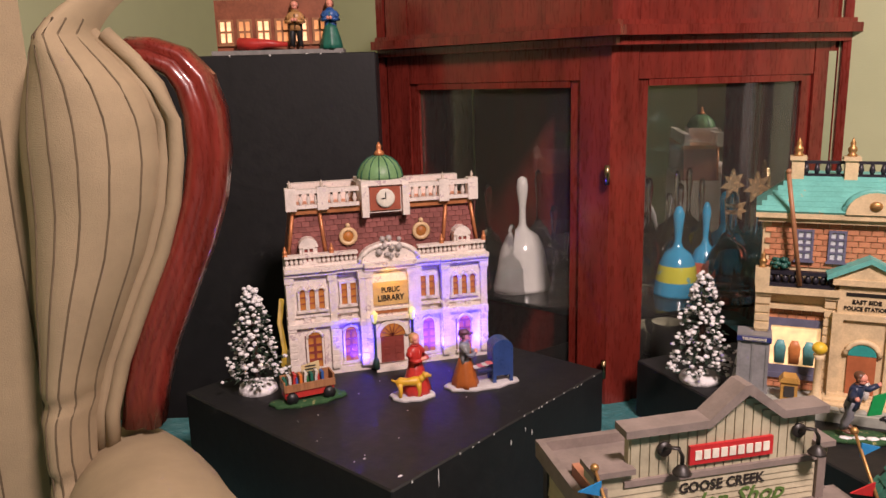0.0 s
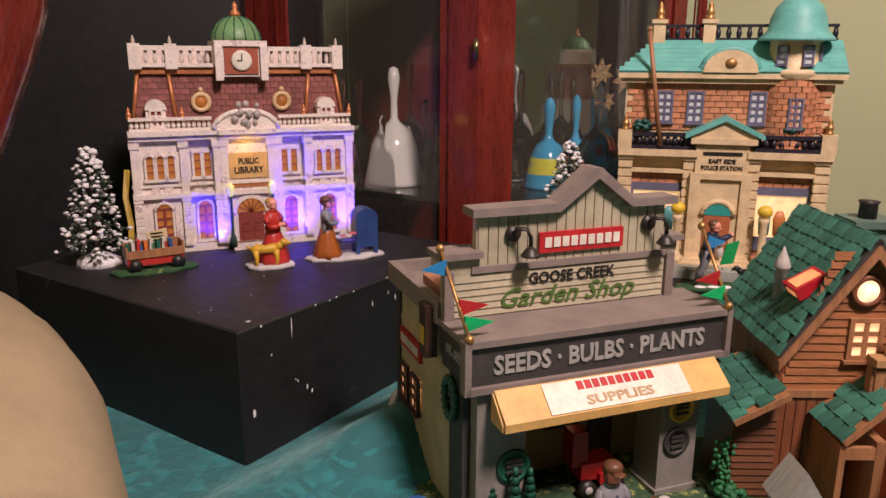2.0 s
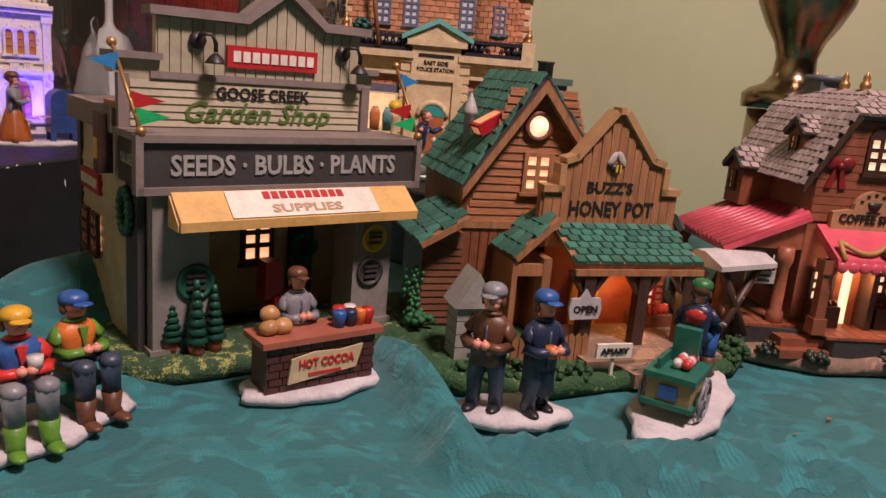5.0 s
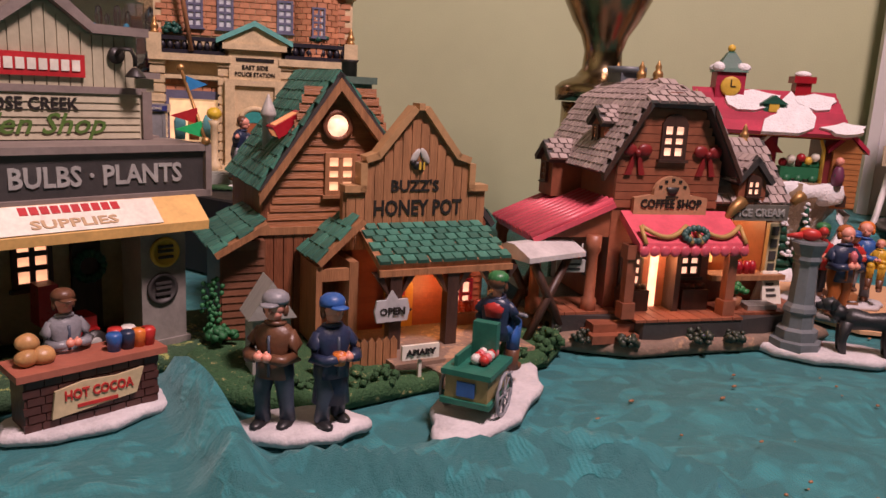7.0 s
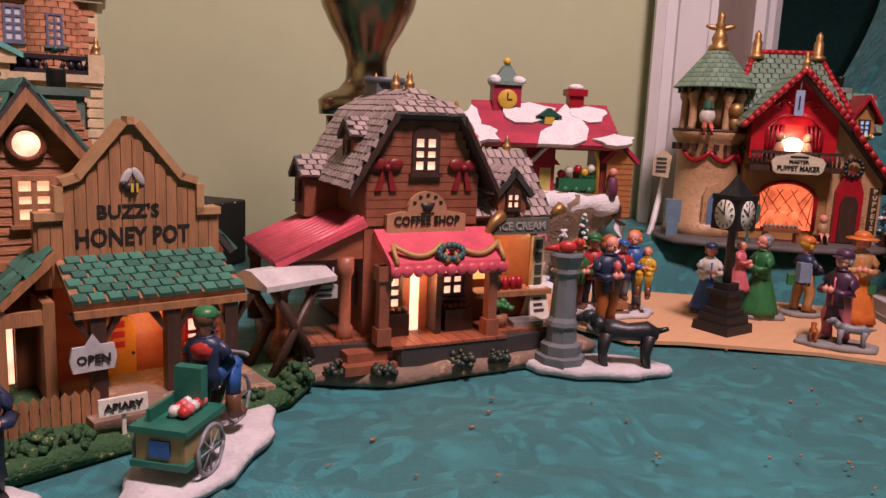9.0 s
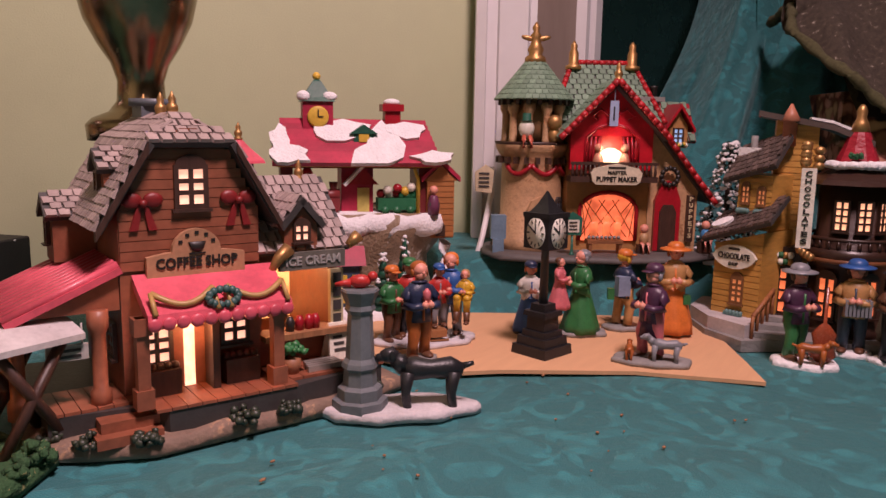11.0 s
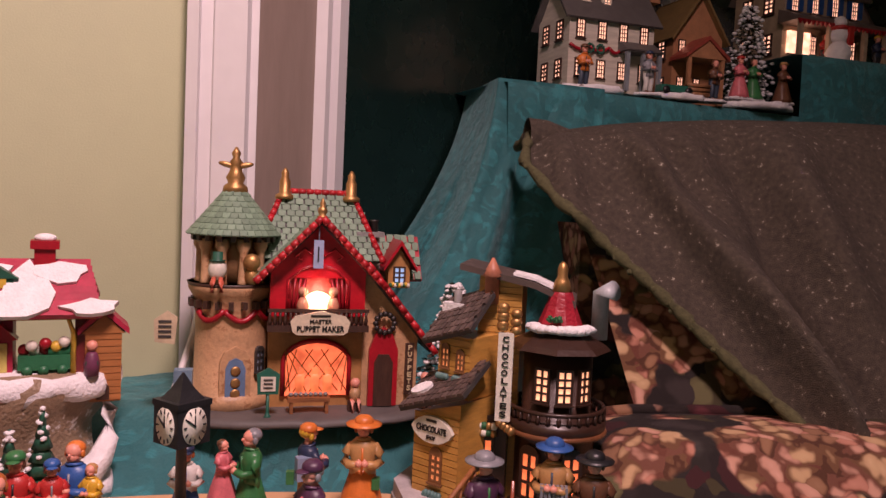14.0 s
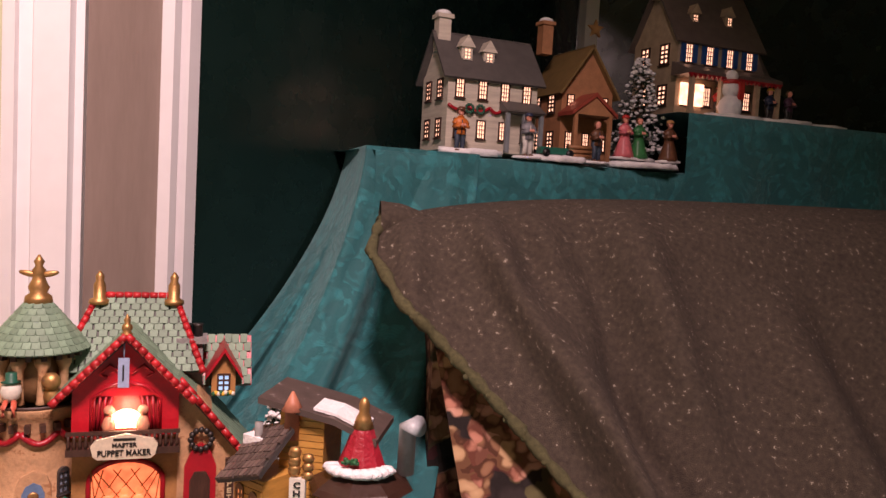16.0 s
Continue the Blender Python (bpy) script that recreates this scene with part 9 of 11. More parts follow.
        bush(h, (s * 0.072 - 0.008, -0.002, 0.148), 0.011, P("ivy", (0.015, 0.09, 0.07)) if "ivy" not in bpy.data.materials else bpy.data.materials["ivy"], 60 + s, 30)
    # portal
    k = Build()
    k.box(-0.026, 0.026, -0.010, 0.004, 0.010, 0.135)
    k.box(-0.030, 0.030, -0.014, 0.004, 0.098, 0.104)
    k.box(-0.032, 0.032, -0.015, 0.004, 0.134, 0.140)
    for s in (-1, 1):
        k.box(s * 0.025 - 0.005, s * 0.025 + 0.005, -0.014, 0.004, 0.010, 0.098)
    part("portal", k, cs, h)
    k = Build()
    k.plate([(-0.034, 0.140), (0.034, 0.140), (0.0, 0.158)], -0.013, 0.004)
    part("pediment", k, cs, h)
    k = Build()
    k.plate([(-0.038, 0.139), (0.0, 0.1575), (0.038, 0.139), (0.038, 0.144), (0.0, 0.163), (-0.038, 0.144)], -0.017, 0.004)
    part("pediment_roof", k, tq, h)
    words(h, "EAST SIDE", 0, -0.0104, 0.1165, 0.026, letter_black, 0.006)
    words(h, "POLICE STATION", 0, -0.0104, 0.1095, 0.040, letter_black, 0.006)
    k = Build()
    k.box(-0.019, 0.019, -0.0108, -0.0098, 0.1225, 0.1260)
    part("number_bar", k, letter_black, h)
    k = Build()
    k.box(-0.013, 0.013, -0.0125, -0.009, 0.014, 0.060)
    d = part("door", k, P("door_orange", (0.38, 0.12, 0.05)), h, "orange brown panelled door")
    k = Build()
    k.plate([(0.013 * math.cos(math.pi * i / 10), 0.0605 + 0.012 * math.sin(math.pi * i / 10)) for i in range(11)], -0.0125, -0.009)
    part("fanlight", k, P("fan_teal", (0.04, 0.30, 0.28)), h)
    k = Build()
    k.tube([(0.0155 * math.cos(math.pi * i / 12), -0.011, 0.0605 + 0.0145 * math.sin(math.pi * i / 12)) for i in range(13)], 0.003, seg=7)
    part("arch", k, cs, h)
    for i in range(3):
        k = Build()
        k.box(-0.030 - 0.003 * (2 - i), 0.030 + 0.003 * (2 - i), -0.034 + i * 0.008, -0.008, 0.010 + i * 0.003, 0.013 + i * 0.003)
        part("step", k, cs, h)
    for x in (-0.040, 0.044):
        k = Build()
        k.lathe([(0.007, 0), (0.007, 0.008), (0.004, 0.012), (0.0035, 0.046), (0.006, 0.052)], x, -0.024, 0.010, seg=10)
        c = part("lamp_column", k, cs, h)
        k = Build()
        k.ball((x, -0.024, 0.069), (0.0075, 0.0075, 0.0065))
        part("globe", k, P("globe_yellow", (0.75, 0.52, 0.04)) if x < 0 else bpy.data.materials["globe_yellow"], c, "yellow lamp globe")
    # upper cornice and turquoise mansard
    k = Build()
    k.box(-0.105, 0.105, -0.004, 0.092, 0.194, 0.199)
    k.box(-0.108, 0.108, -0.008, 0.094, 0.199, 0.204)
    part("cornice", k, cs, h)
    rf = roof_plane(h, (-0.108, -0.008, 0.205), (0.108, -0.008, 0.205), (-0.108, 0.035, 0.236), 1, 1, tq, tq, taper=(0.16, 0.0), tiles=False)
    m, w, l = slope_frame((-0.108, -0.008, 0.205), (0.108, -0.008, 0.205), (-0.108, 0.035, 0.236))
    for i in range(7):
        kk = Build()
        kk.box(0.16 * w * i / 7, w, i * l / 7, i * l / 7 + l / 7.2, 0, 0.0016, m=m)
        part("roof_board", kk, tq, rf)
    k = Build()
    k.faces_from([(-0.108, -0.008, 0.205), (-0.108, 0.092, 0.205), (-0.074, 0.05, 0.236), (-0.074, 0.035, 0.236), (0.108, 0.092, 0.205), (0.108, 0.05, 0.236)], [(0, 1, 2, 3), (1, 4, 5, 2)])
    part("roof_side", k, tq, h)
    k = Build()
    k.box(-0.080, 0.104, 0.034, 0.09, 0.20, 0.2365)
    part("attic", k, tq, h)
    k = Build()
    k.plate([(0.026 * math.cos(math.pi * i / 12), 0.205 + 0.022 * math.sin(math.pi * i / 12)) for i in range(13)], -0.010, 0.03)
    rd = part("round_gable", k, cs, h)
    k = Build()
    k.tube([(0.027 * math.cos(math.pi * i / 12), -0.004, 0.205 + 0.023 * math.sin(math.pi * i / 12)) for i in range(13)], 0.0035, seg=7)
    k.ball((0, -0.010, 0.214), (0.006, 0.003, 0.005), mi=1)
    part("gable_rim", k, [tq, gold], rd)
    k = Build()
    k.box(-0.076, 0.104, 0.036, 0.040, 0.2365, 0.2395)
    k.box(-0.076, 0.104, 0.036, 0.040, 0.250, 0.253)
    tr = part("roof_rail", k, iron, h)
    for q in range(18):
        kk = Build()
        kk.lathe([(0.0018, 0), (0.003, 0.004), (0.0016, 0.0105)], -0.072 + q * 0.0102, 0.038, 0.2395, seg=7)
        part("baluster", kk, iron, tr)
    for x in (-0.070, -0.020):
        k = Build()
        k.box(x - 0.006, x + 0.006, 0.030, 0.044, 0.234, 0.256)
        k.box(x - 0.008, x + 0.008, 0.028, 0.046, 0.254, 0.258)
        part("pier", k, cs, h)
        finial(h, x, 0.037, 0.258, 0.009, gold, name="urn")
    # corner tower
    tx, ty = 0.062, 0.018
    k = Build()
    k.lathe([(0.026, 0), (0.026, 0.072), (0.031, 0.076), (0.031, 0.080), (0.024, 0.082), (0.024, 0.108), (0.032, 0.110)], tx, ty, 0.127, seg=16)
    tw = part("corner_tower", k, cs, h)
    kk = Build()
    kk.box(-0.0046, 0.0046, -0.0014, 0.001, -0.0026, 0.0026)
    me = kk.mesh("brick", bk)
    for r in range(12):
        for i in range(16):
            a = 2 * math.pi * (i + 0.5 * (r % 2)) / 16
            if math.sin(a) > 0.3:
                continue
            o = new("brick", me)
            o.parent = tw
            o.matrix_basis = pose(tx + 0.026 * math.cos(a), ty + 0.026 * math.sin(a), 0.131 + r * 0.0058, 0, 0, math.degrees(a) + 90)
    window(tw, tx + 0.002, ty - 0.0265, 0.166, 0.010, 0.026, frame_bl, bpy.data.materials["pane_white"], 2, 4)
    for a in (-125, -70, -20):
        window(tw, tx + 0.0245 * math.cos(radians(a)), ty + 0.0245 * math.sin(radians(a)), 0.222, 0.008, 0.016, frame_bl, bpy.data.materials["pane_white"], 1, 3, turn=a + 90)
    k = Build()
    k.lathe([(0.037, 0), (0.035, 0.003), (0.028, 0.010), (0.026, 0.022), (0.022, 0.032), (0.014, 0.040), (0.006, 0.044), (0.003, 0.050)], tx, ty, 0.236, seg=20)
    part("tower_dome", k, tq, tw, "turquoise bell-shaped dome")
    k = Build()
    k.tube([(tx, ty, 0.284), (tx, ty, 0.325)], 0.0014, seg=6)
    fp = part("flag_mast", k, iron, tw)
    k = Build()
    k.plate([(tx - 0.032, 0.305), (tx, 0.308), (tx, 0.317), (tx - 0.014, 0.316), (tx - 0.036, 0.311)], ty - 0.001, ty + 0.001)
    part("pennant", k, off_white, fp)
    # flag pole leaning over the left balcony
    k = Build()
    k.tube([(-0.062, -0.012, 0.130), (-0.080, -0.012, 0.245)], 0.0024, seg=7)
    k.ball((-0.080, -0.012, 0.247), 0.003)
    fl = part("flagpole", k, P("pole_wood", (0.32, 0.15, 0.07)), h)
    # telephone booth, news box
    k = Build()
    k.box(-0.118, -0.086, -0.022, 0.004, 0.011, 0.014)
    k.box(-0.119, -0.085, -0.023, 0.005, 0.068, 0.076)
    for x in (-0.118, -0.104, -0.090):
        for y in (-0.022, 0.002):
            k.box(x, x + 0.003, y, y + 0.003, 0.014, 0.068)
    ph = part("telephone_booth", k, P("booth_grey", (0.30, 0.30, 0.31), metal=0.3, rough=0.4), h, "grey metal telephone booth")
    k = Build()
    k.box(-0.118, -0.087, -0.021, 0.003, 0.014, 0.067)
    part("booth_panel", k, P("booth_glass", (0.26, 0.26, 0.27), rough=0.15), ph)
    k = Build()
    k.box(-0.119, -0.085, -0.0245, -0.023, 0.0695, 0.0745)
    sp = part("booth_sign", k, P("booth_blue", (0.03, 0.04, 0.18)), ph)
    words(sp, "TELEPHONE", -0.102, -0.0248, 0.072, 0.024, off_white, 0.004)
    k = Build()
    k.box(-0.074, -0.058, -0.034, -0.022, 0.011, 0.032)
    k.plate([(-0.076, 0.032), (-0.056, 0.032), (-0.060, 0.038), (-0.072, 0.038)], -0.036, -0.020)
    nb = part("news_box", k, P("news_yellow", (0.50, 0.28, 0.07)), h)
    k = Build()
    k.box(-0.071, -0.061, -0.0348, -0.034, 0.016, 0.028)
    part("news_window", k, charcoal, nb)
    # spotted dog on the steps, plain
    k = Build()
    k.ball((0.004, -0.026, 0.026), (0.004, 0.005, 0.008))
    k.ball((0.004, -0.029, 0.036), (0.004, 0.005, 0.004))
    part("dog_figure", k, P("spotted", (0.6, 0.58, 0.55), second=(0.05, 0.05, 0.05), amount=0.4, scale=180), h)
    return h


police_station()


# ---- window shelf houses ----
def upper_house(at, w, d, wall_h, roof_h, wall_m, roof_m, label, rows, cols, ridge="x", chimneys=(), dormers=(), gable=False, porch=None):
    h = thing("shelf_house", at, label, "miniature building", "houses on the window shelf")
    k = Build()
    k.box(0, w, 0, d, 0, wall_h)
    if ridge == "x":
        k.side([(0, wall_h), (d, wall_h), (d / 2, wall_h + roof_h)], 0.001, w - 0.001)
    else:
        k.plate([(0, wall_h), (w, wall_h), (w / 2, wall_h + roof_h)], 0.001, d - 0.001)
    part("wall", k, wall_m, h)
    e = 0.010
    if ridge == "x":
        roof_plane(h, (-e, -e, wall_h - e * roof_h / (d / 2)), (w + e, -e, wall_h - e * roof_h / (d / 2)), (-e, d / 2, wall_h + roof_h + 0.002), 8, 14, roof_m, roof_m, tiles=False)
        roof_plane(h, (w + e, d + e, wall_h - e * roof_h / (d / 2)), (-e, d + e, wall_h - e * roof_h / (d / 2)), (w + e, d / 2, wall_h + roof_h + 0.002), 8, 14, roof_m, roof_m, tiles=False)
    else:
        roof_plane(h, (-e, d + e, wall_h - e * roof_h / (w / 2)), (-e, -e, wall_h - e * roof_h / (w / 2)), (w / 2, d + e, wall_h + roof_h + 0.002), 8, 14, roof_m, roof_m, tiles=False)
        roof_plane(h, (w + e, -e, wall_h - e * roof_h / (w / 2)), (w + e, d + e, wall_h - e * roof_h / (w / 2)), (w / 2, -e, wall_h + roof_h + 0.002), 8, 14, roof_m, roof_m, tiles=False)
    for r in range(rows):
        for c in range(cols):
            window(h, w * (c + 0.5) / cols, -0.0005, wall_h * (r + 0.55) / rows, w / cols * 0.30, wall_h / rows * 0.42, dark_wood, window_white, 3, 4, name="window")
        for c in range(2):
            window(h, -0.0005, d * (0.28 + 0.44 * c), wall_h * (r + 0.55) / rows, d * 0.15, wall_h / rows * 0.42, dark_wood, window_white, 2, 4, turn=-90)
    for x, y, z in chimneys:
        k = Build()
        k.box(x - 0.010, x + 0.010, y - 0.010, y + 0.010, z - 0.05, z)
        k.box(x - 0.013, x + 0.013, y - 0.013, y + 0.013, z, z + 0.006)
        k.ball((x, y, z + 0.008), (0.013, 0.013, 0.006), mi=1)
        part("chimney", k, [wall_m, snow], h)
    for x, z in dormers:
        k = Build()
        k.box(x - 0.009, x + 0.009, d * 0.16, d * 0.5, z - 0.012, z + 0.012)
        k.plate([(x - 0.013, z + 0.010), (x + 0.013, z + 0.010), (x, z + 0.028)], d * 0.13, d * 0.5)
        dm = part("dormer", k, wall_m, h)
        window(dm, x, d * 0.16 - 0.0005, z, 0.009, 0.014, wall_m, window_white, 2, 3)
    return h


white_wall = P("white_clap", (0.58, 0.52, 0.43), stretch=(1, 1, 10), scale=20)
h1 = upper_house((1.597, 0.150, 0.442, -48), 0.150, 0.105, 0.118, 0.062, white_wall, P("slate_roof", (0.10, 0.09, 0.085)), "white clapboard house with lit windows and red swags", 2, 4,
                 chimneys=((0.006, 0.05, 0.20), (0.145, 0.06, 0.165)), dormers=((0.035, 0.146), (0.072, 0.142)))
for x0, x1 in ((0.0, 0.034), (0.034, 0.068), (0.068, 0.09)):
    k = Build()
    k.tube([(x0 + (x1 - x0) * t / 8, -0.004, 0.066 - 0.007 * math.sin(math.pi * t / 8)) for t in range(9)], 0.0026, seg=6)
    part("red_swag", k, crimson, h1)
for x in (0.034, 0.052):
    k = Build()
    for i in range(10):
        k.ball((x + 0.006 * math.cos(i * 0.628), -0.006, 0.062 + 0.006 * math.sin(i * 0.628)), 0.0026, seg=5, rings=4)
    part("wreath", k, dark_green, h1)
k = Build()
k.box(0.088, 0.150, -0.028, 0.0, 0.060, 0.064)
k.side([(-0.030, 0.062), (0.0, 0.062), (0.0, 0.080)], 0.086, 0.152)
pr = part("porch_roof", k, bpy.data.materials["slate_roof"], h1)
for x in (0.090, 0.118, 0.147):
    k = Build()
    k.box(x - 0.003, x + 0.003, -0.026, -0.020, 0.0, 0.060)
    part("porch_post", k, P("porch_blue", (0.20, 0.22, 0.24)) if x < 0.1 else bpy.data.materials["porch_blue"], h1)
h2 = upper_house((1.800, 0.020, 0.442, -48), 0.100, 0.11, 0.125, 0.070, P("orange_wall", (0.42, 0.20, 0.10)), P("umber_roof", (0.20, 0.13, 0.05)), "orange brick cottage with a lit porch and star", 2, 3, ridge="y", chimneys=((0.0, 0.07, 0.235),))
k = Build()
k.plate([(0.0, 0.075), (0.075, 0.075), (0.0375, 0.105)], -0.045, 0.0)
k.plate([(-0.006, 0.073), (0.0375, 0.105), (0.081, 0.073), (0.081, 0.079), (0.0375, 0.112), (-0.006, 0.079)], -0.048, 0.0, mi=1)
for x in (0.004, 0.070):
    k.box(x - 0.003, x + 0.003, -0.044, -0.038, 0, 0.075)
part("porch", k, [bpy.data.materials["orange_wall"], P("porch_red", (0.30, 0.06, 0.04))], h2)
k = Build()
k.plate([(0.050 + (0.016 if i % 2 == 0 else 0.007) * math.sin(math.pi * i / 5), 0.222 + (0.016 if i % 2 == 0 else 0.007) * math.cos(math.pi * i / 5)) for i in range(9, -1, -1)], -0.012, -0.008)
part("star", k, gold, h2)
h3 = upper_house((1.985, -0.150, 0.540, -48), 0.190, 0.13, 0.150, 0.10, P("tan_wall", (0.42, 0.32, 0.22)), P("grey_brown_roof", (0.13, 0.10, 0.085)), "tan painted house with blue shutters and glowing bay window", 2, 4,
                 chimneys=((-0.004, 0.06, 0.27),), dormers=((0.05, 0.185), (0.13, 0.19)))
k = Build()
k.side([(-0.050, 0.078), (-0.05, 0.072), (0.0, 0.072), (0.0, 0.098)], -0.012, 0.205)
part("porch_roof", k, bpy.data.materials["grey_brown_roof"], h3)
k = Build()
for i in range(22):
    k.plate([(-0.012 + i * 0.0098, 0.072), (-0.007 + i * 0.0098, 0.064), (-0.002 + i * 0.0098, 0.072)], -0.052, -0.048)
part("scalloped_trim", k, crimson, h3)
k = Build()
k.box(0.010, 0.060, -0.006, -0.001, 0.022, 0.062)
part("bay_window", k, window_hot, h3, "brightly glowing bay window")
for x in (0.0, 0.066, 0.10, 0.15, 0.20):
    k = Build()
    k.box(x - 0.004, x + 0.004, -0.048, -0.040, 0, 0.074)
    part("porch_post", k, bpy.data.materials["tan_wall"], h3)
for c in range(4):
    for s in (-1, 1):
        k = Build()
        x = 0.19 * (c + 0.5) / 4 + s * 0.013
        k.box(x - 0.005, x + 0.005, -0.004, 0.0, 0.100, 0.140)
        part("shutter", k, P("shutter_blue", (0.02, 0.08, 0.28)) if "shutter_blue" not in bpy.data.materials else bpy.data.materials["shutter_blue"], h3)
k = Build()
k.lathe([(0.045, 0), (0.030, 0.02), (0.015, 0.05), (0.004, 0.075), (0.001, 0.09)], 0.195, 0.02, 0.080, seg=8, smooth=False)
part("turret_roof", k, bpy.data.materials["grey_brown_roof"], h3)


# ---- figurines: plain shapes ----
PAL = {}


def colour(name, rgb, **kw):
    if name not in PAL:
        PAL[name] = paint("fig_" + name, rgb, rough=0.4, scale=120, **kw)
    return PAL[name]


C = {n: colour(n, c) for n, c in dict(scarlet=(0.62, 0.035, 0.03), red=(0.45, 0.03, 0.025), blue=(0.03, 0.10, 0.32), navy=(0.02, 0.03, 0.07), green=(0.03, 0.16, 0.05), grass=(0.11, 0.26, 0.03), orange=(0.62, 0.17, 0.03), brown=(0.12, 0.05, 0.025), tan=(0.45, 0.24, 0.09), grey=(0.22, 0.22, 0.24), jeans=(0.045, 0.06, 0.09), black=(0.015, 0.015, 0.017), plum=(0.07, 0.025, 0.06), white=(0.6, 0.57, 0.53), gold=(0.62, 0.36, 0.03), pink=(0.6, 0.15, 0.17), rust=(0.36, 0.10, 0.02), teal=(0.02, 0.13, 0.09)).items()}


def body(k, mats, x, y, z, hgt, top, low, hat=None, turn=0.0, skirt=False, sit=False, lean=0.0, brim=False, arms="front", hair="brown", boots="brown", vest=None, scarf=None, bulk=1.2):
    """A plain standing or sitting figure added to k; mats collects its colours."""
    def slot(n):
        m = C[n] if n in C else n
        if m not in mats:
            mats.append(m)
        return mats.index(m)

    def ring_form(rings, mi, flutes=0, depth=0.0):
        """A draped form: (radius in x, radius in y, height, shift in y) with upright folds."""
        n, v = 24, []
        for j, (rx, ry, zz, dy) in enumerate(rings):
            for i in range(n):
                a = 2 * math.pi * i / n
                w = 1 + depth * math.sin(flutes * a + j * 0.5) * (1 - j / max(1, len(rings) - 1))
                v.append((rx * s * w * math.cos(a), (ry * w * math.sin(a) + dy) * s, zz * s))
        f = [(j * n + i, j * n + (i + 1) % n, (j + 1) * n + (i + 1) % n, (j + 1) * n + i) for j in range(len(rings) - 1) for i in range(n)]
        f += [tuple(range(n - 1, -1, -1)), tuple(range((len(rings) - 1) * n, len(rings) * n))]
        k.faces_from(v, f, mi, m, True)

    m = pose(x, y, z, lean, 0, turn) @ Matrix.Diagonal((bulk, bulk, 1, 1))
    s = hgt / 0.068
    hip = 0.031 if not sit else 0.0135
    coat = vest or top
    if skirt:
        ring_form([(0.0135, 0.0135, 0.0, 0), (0.0128, 0.0125, 0.006, 0), (0.0105, 0.0100, 0.017, 0), (0.0080, 0.0072, 0.028, 0), (0.0056, 0.0048, 0.0375, 0)], slot(low), 8, 0.10)
        hip = 0.034
    elif sit:
        for q in (-1, 1):
            k.tube([(q * 0.0040 * s, 0.001 * s, hip * s), (q * 0.0048 * s, -0.008 * s, (hip + 0.0022) * s), (q * 0.0054 * s, -0.0138 * s, (hip + 0.0008) * s), (q * 0.0054 * s, -0.0145 * s, -0.004 * s)], [0.0050 * s, 0.0046 * s, 0.0042 * s, 0.0034 * s], mi=slot(low), m=m)
            k.ball((q * 0.0054 * s, -0.0140 * s, (hip + 0.0004) * s), 0.0044 * s, mi=slot(low), m=m)
            k.tube([(q * 0.0054 * s, -0.0145 * s, -0.003 * s), (q * 0.0055 * s, -0.0146 * s, -0.0125 * s), (q * 0.0058 * s, -0.0155 * s, -0.0158 * s)], [0.0040 * s, 0.0032 * s, 0.0034 * s], mi=slot(boots), m=m)
            k.ball((q * 0.0062 * s, -0.0190 * s, -0.0162 * s), (0.0030 * s, 0.0058 * s, 0.0024 * s), mi=slot(boots), m=m)
    else:
        for q in (-1, 1):
            step = 0.0016 * q
            k.tube([(q * 0.0046 * s, (step + 0.0006) * s, 0.003 * s), (q * 0.0044 * s, step * s, 0.010 * s), (q * 0.0042 * s, (step - 0.0012) * s, 0.0185 * s), (q * 0.0038 * s, 0, 0.026 * s), (q * 0.0034 * s, 0, 0.034 * s)], [0.0034 * s, 0.0031 * s, 0.0037 * s, 0.0042 * s, 0.0046 * s], mi=slot(low), m=m)
            k.ball((q * 0.0049 * s, (step - 0.0022) * s, 0.0020 * s), (0.0030 * s, 0.0060 * s, 0.0023 * s), mi=slot(boots), m=m)
    # jacket: flared hem, waist, chest, sloping shoulders
    ring_form([(0.0076, 0.0058, hip - 0.0055, 0), (0.0072, 0.0055, hip + 0.001, 0), (0.0068, 0.0052, hip + 0.006, 0), (0.0080, 0.0058, hip + 0.012, -0.0002), (0.0084, 0.0054, hip + 0.016, 0.0002), (0.0058, 0.0042, hip + 0.0192, 0.0004), (0.0028, 0.0028, hip + 0.0208, 0.0004)], slot(coat), 5, 0.05)
    k.tube([(0, 0.0004 * s, (hip + 0.0195) * s), (0, 0, (hip + 0.0245) * s)], 0.0024 * s, mi=slot(skin), m=m)
    if vest:
        k.plate([(-0.0018 * s, (hip + 0.018) * s), (0, (hip + 0.006) * s), (0.0018 * s, (hip + 0.018) * s)], -0.0064 * s, -0.0050 * s, mi=slot(top), m=m)
    else:
        k.tube([(0, -0.0056 * s, (hip - 0.004) * s), (0, -0.0056 * s, (hip + 0.008) * s), (0, -0.0056 * s, (hip + 0.016) * s)], 0.0007 * s, seg=5, mi=slot(low), m=m)
    ns = 10
    k.tube([(0.0036 * s * math.cos(2 * math.pi * i / ns), 0.0034 * s * math.sin(2 * math.pi * i / ns), (hip + 0.0205 - 0.0008 * math.sin(2 * math.pi * i / ns)) * s) for i in range(ns + 1)], (0.0019 if scarf else 0.0011) * s, seg=6, mi=slot(scarf or top), m=m, ends=False)
    if scarf:
        k.tube([(0.0015 * s, -0.0045 * s, (hip + 0.0195) * s), (0.0022 * s, -0.0066 * s, (hip + 0.012) * s), (0.0026 * s, -0.0066 * s, (hip + 0.005) * s)], 0.0016 * s, seg=6, mi=slot(scarf), m=m)
    sh = hip + 0.0160
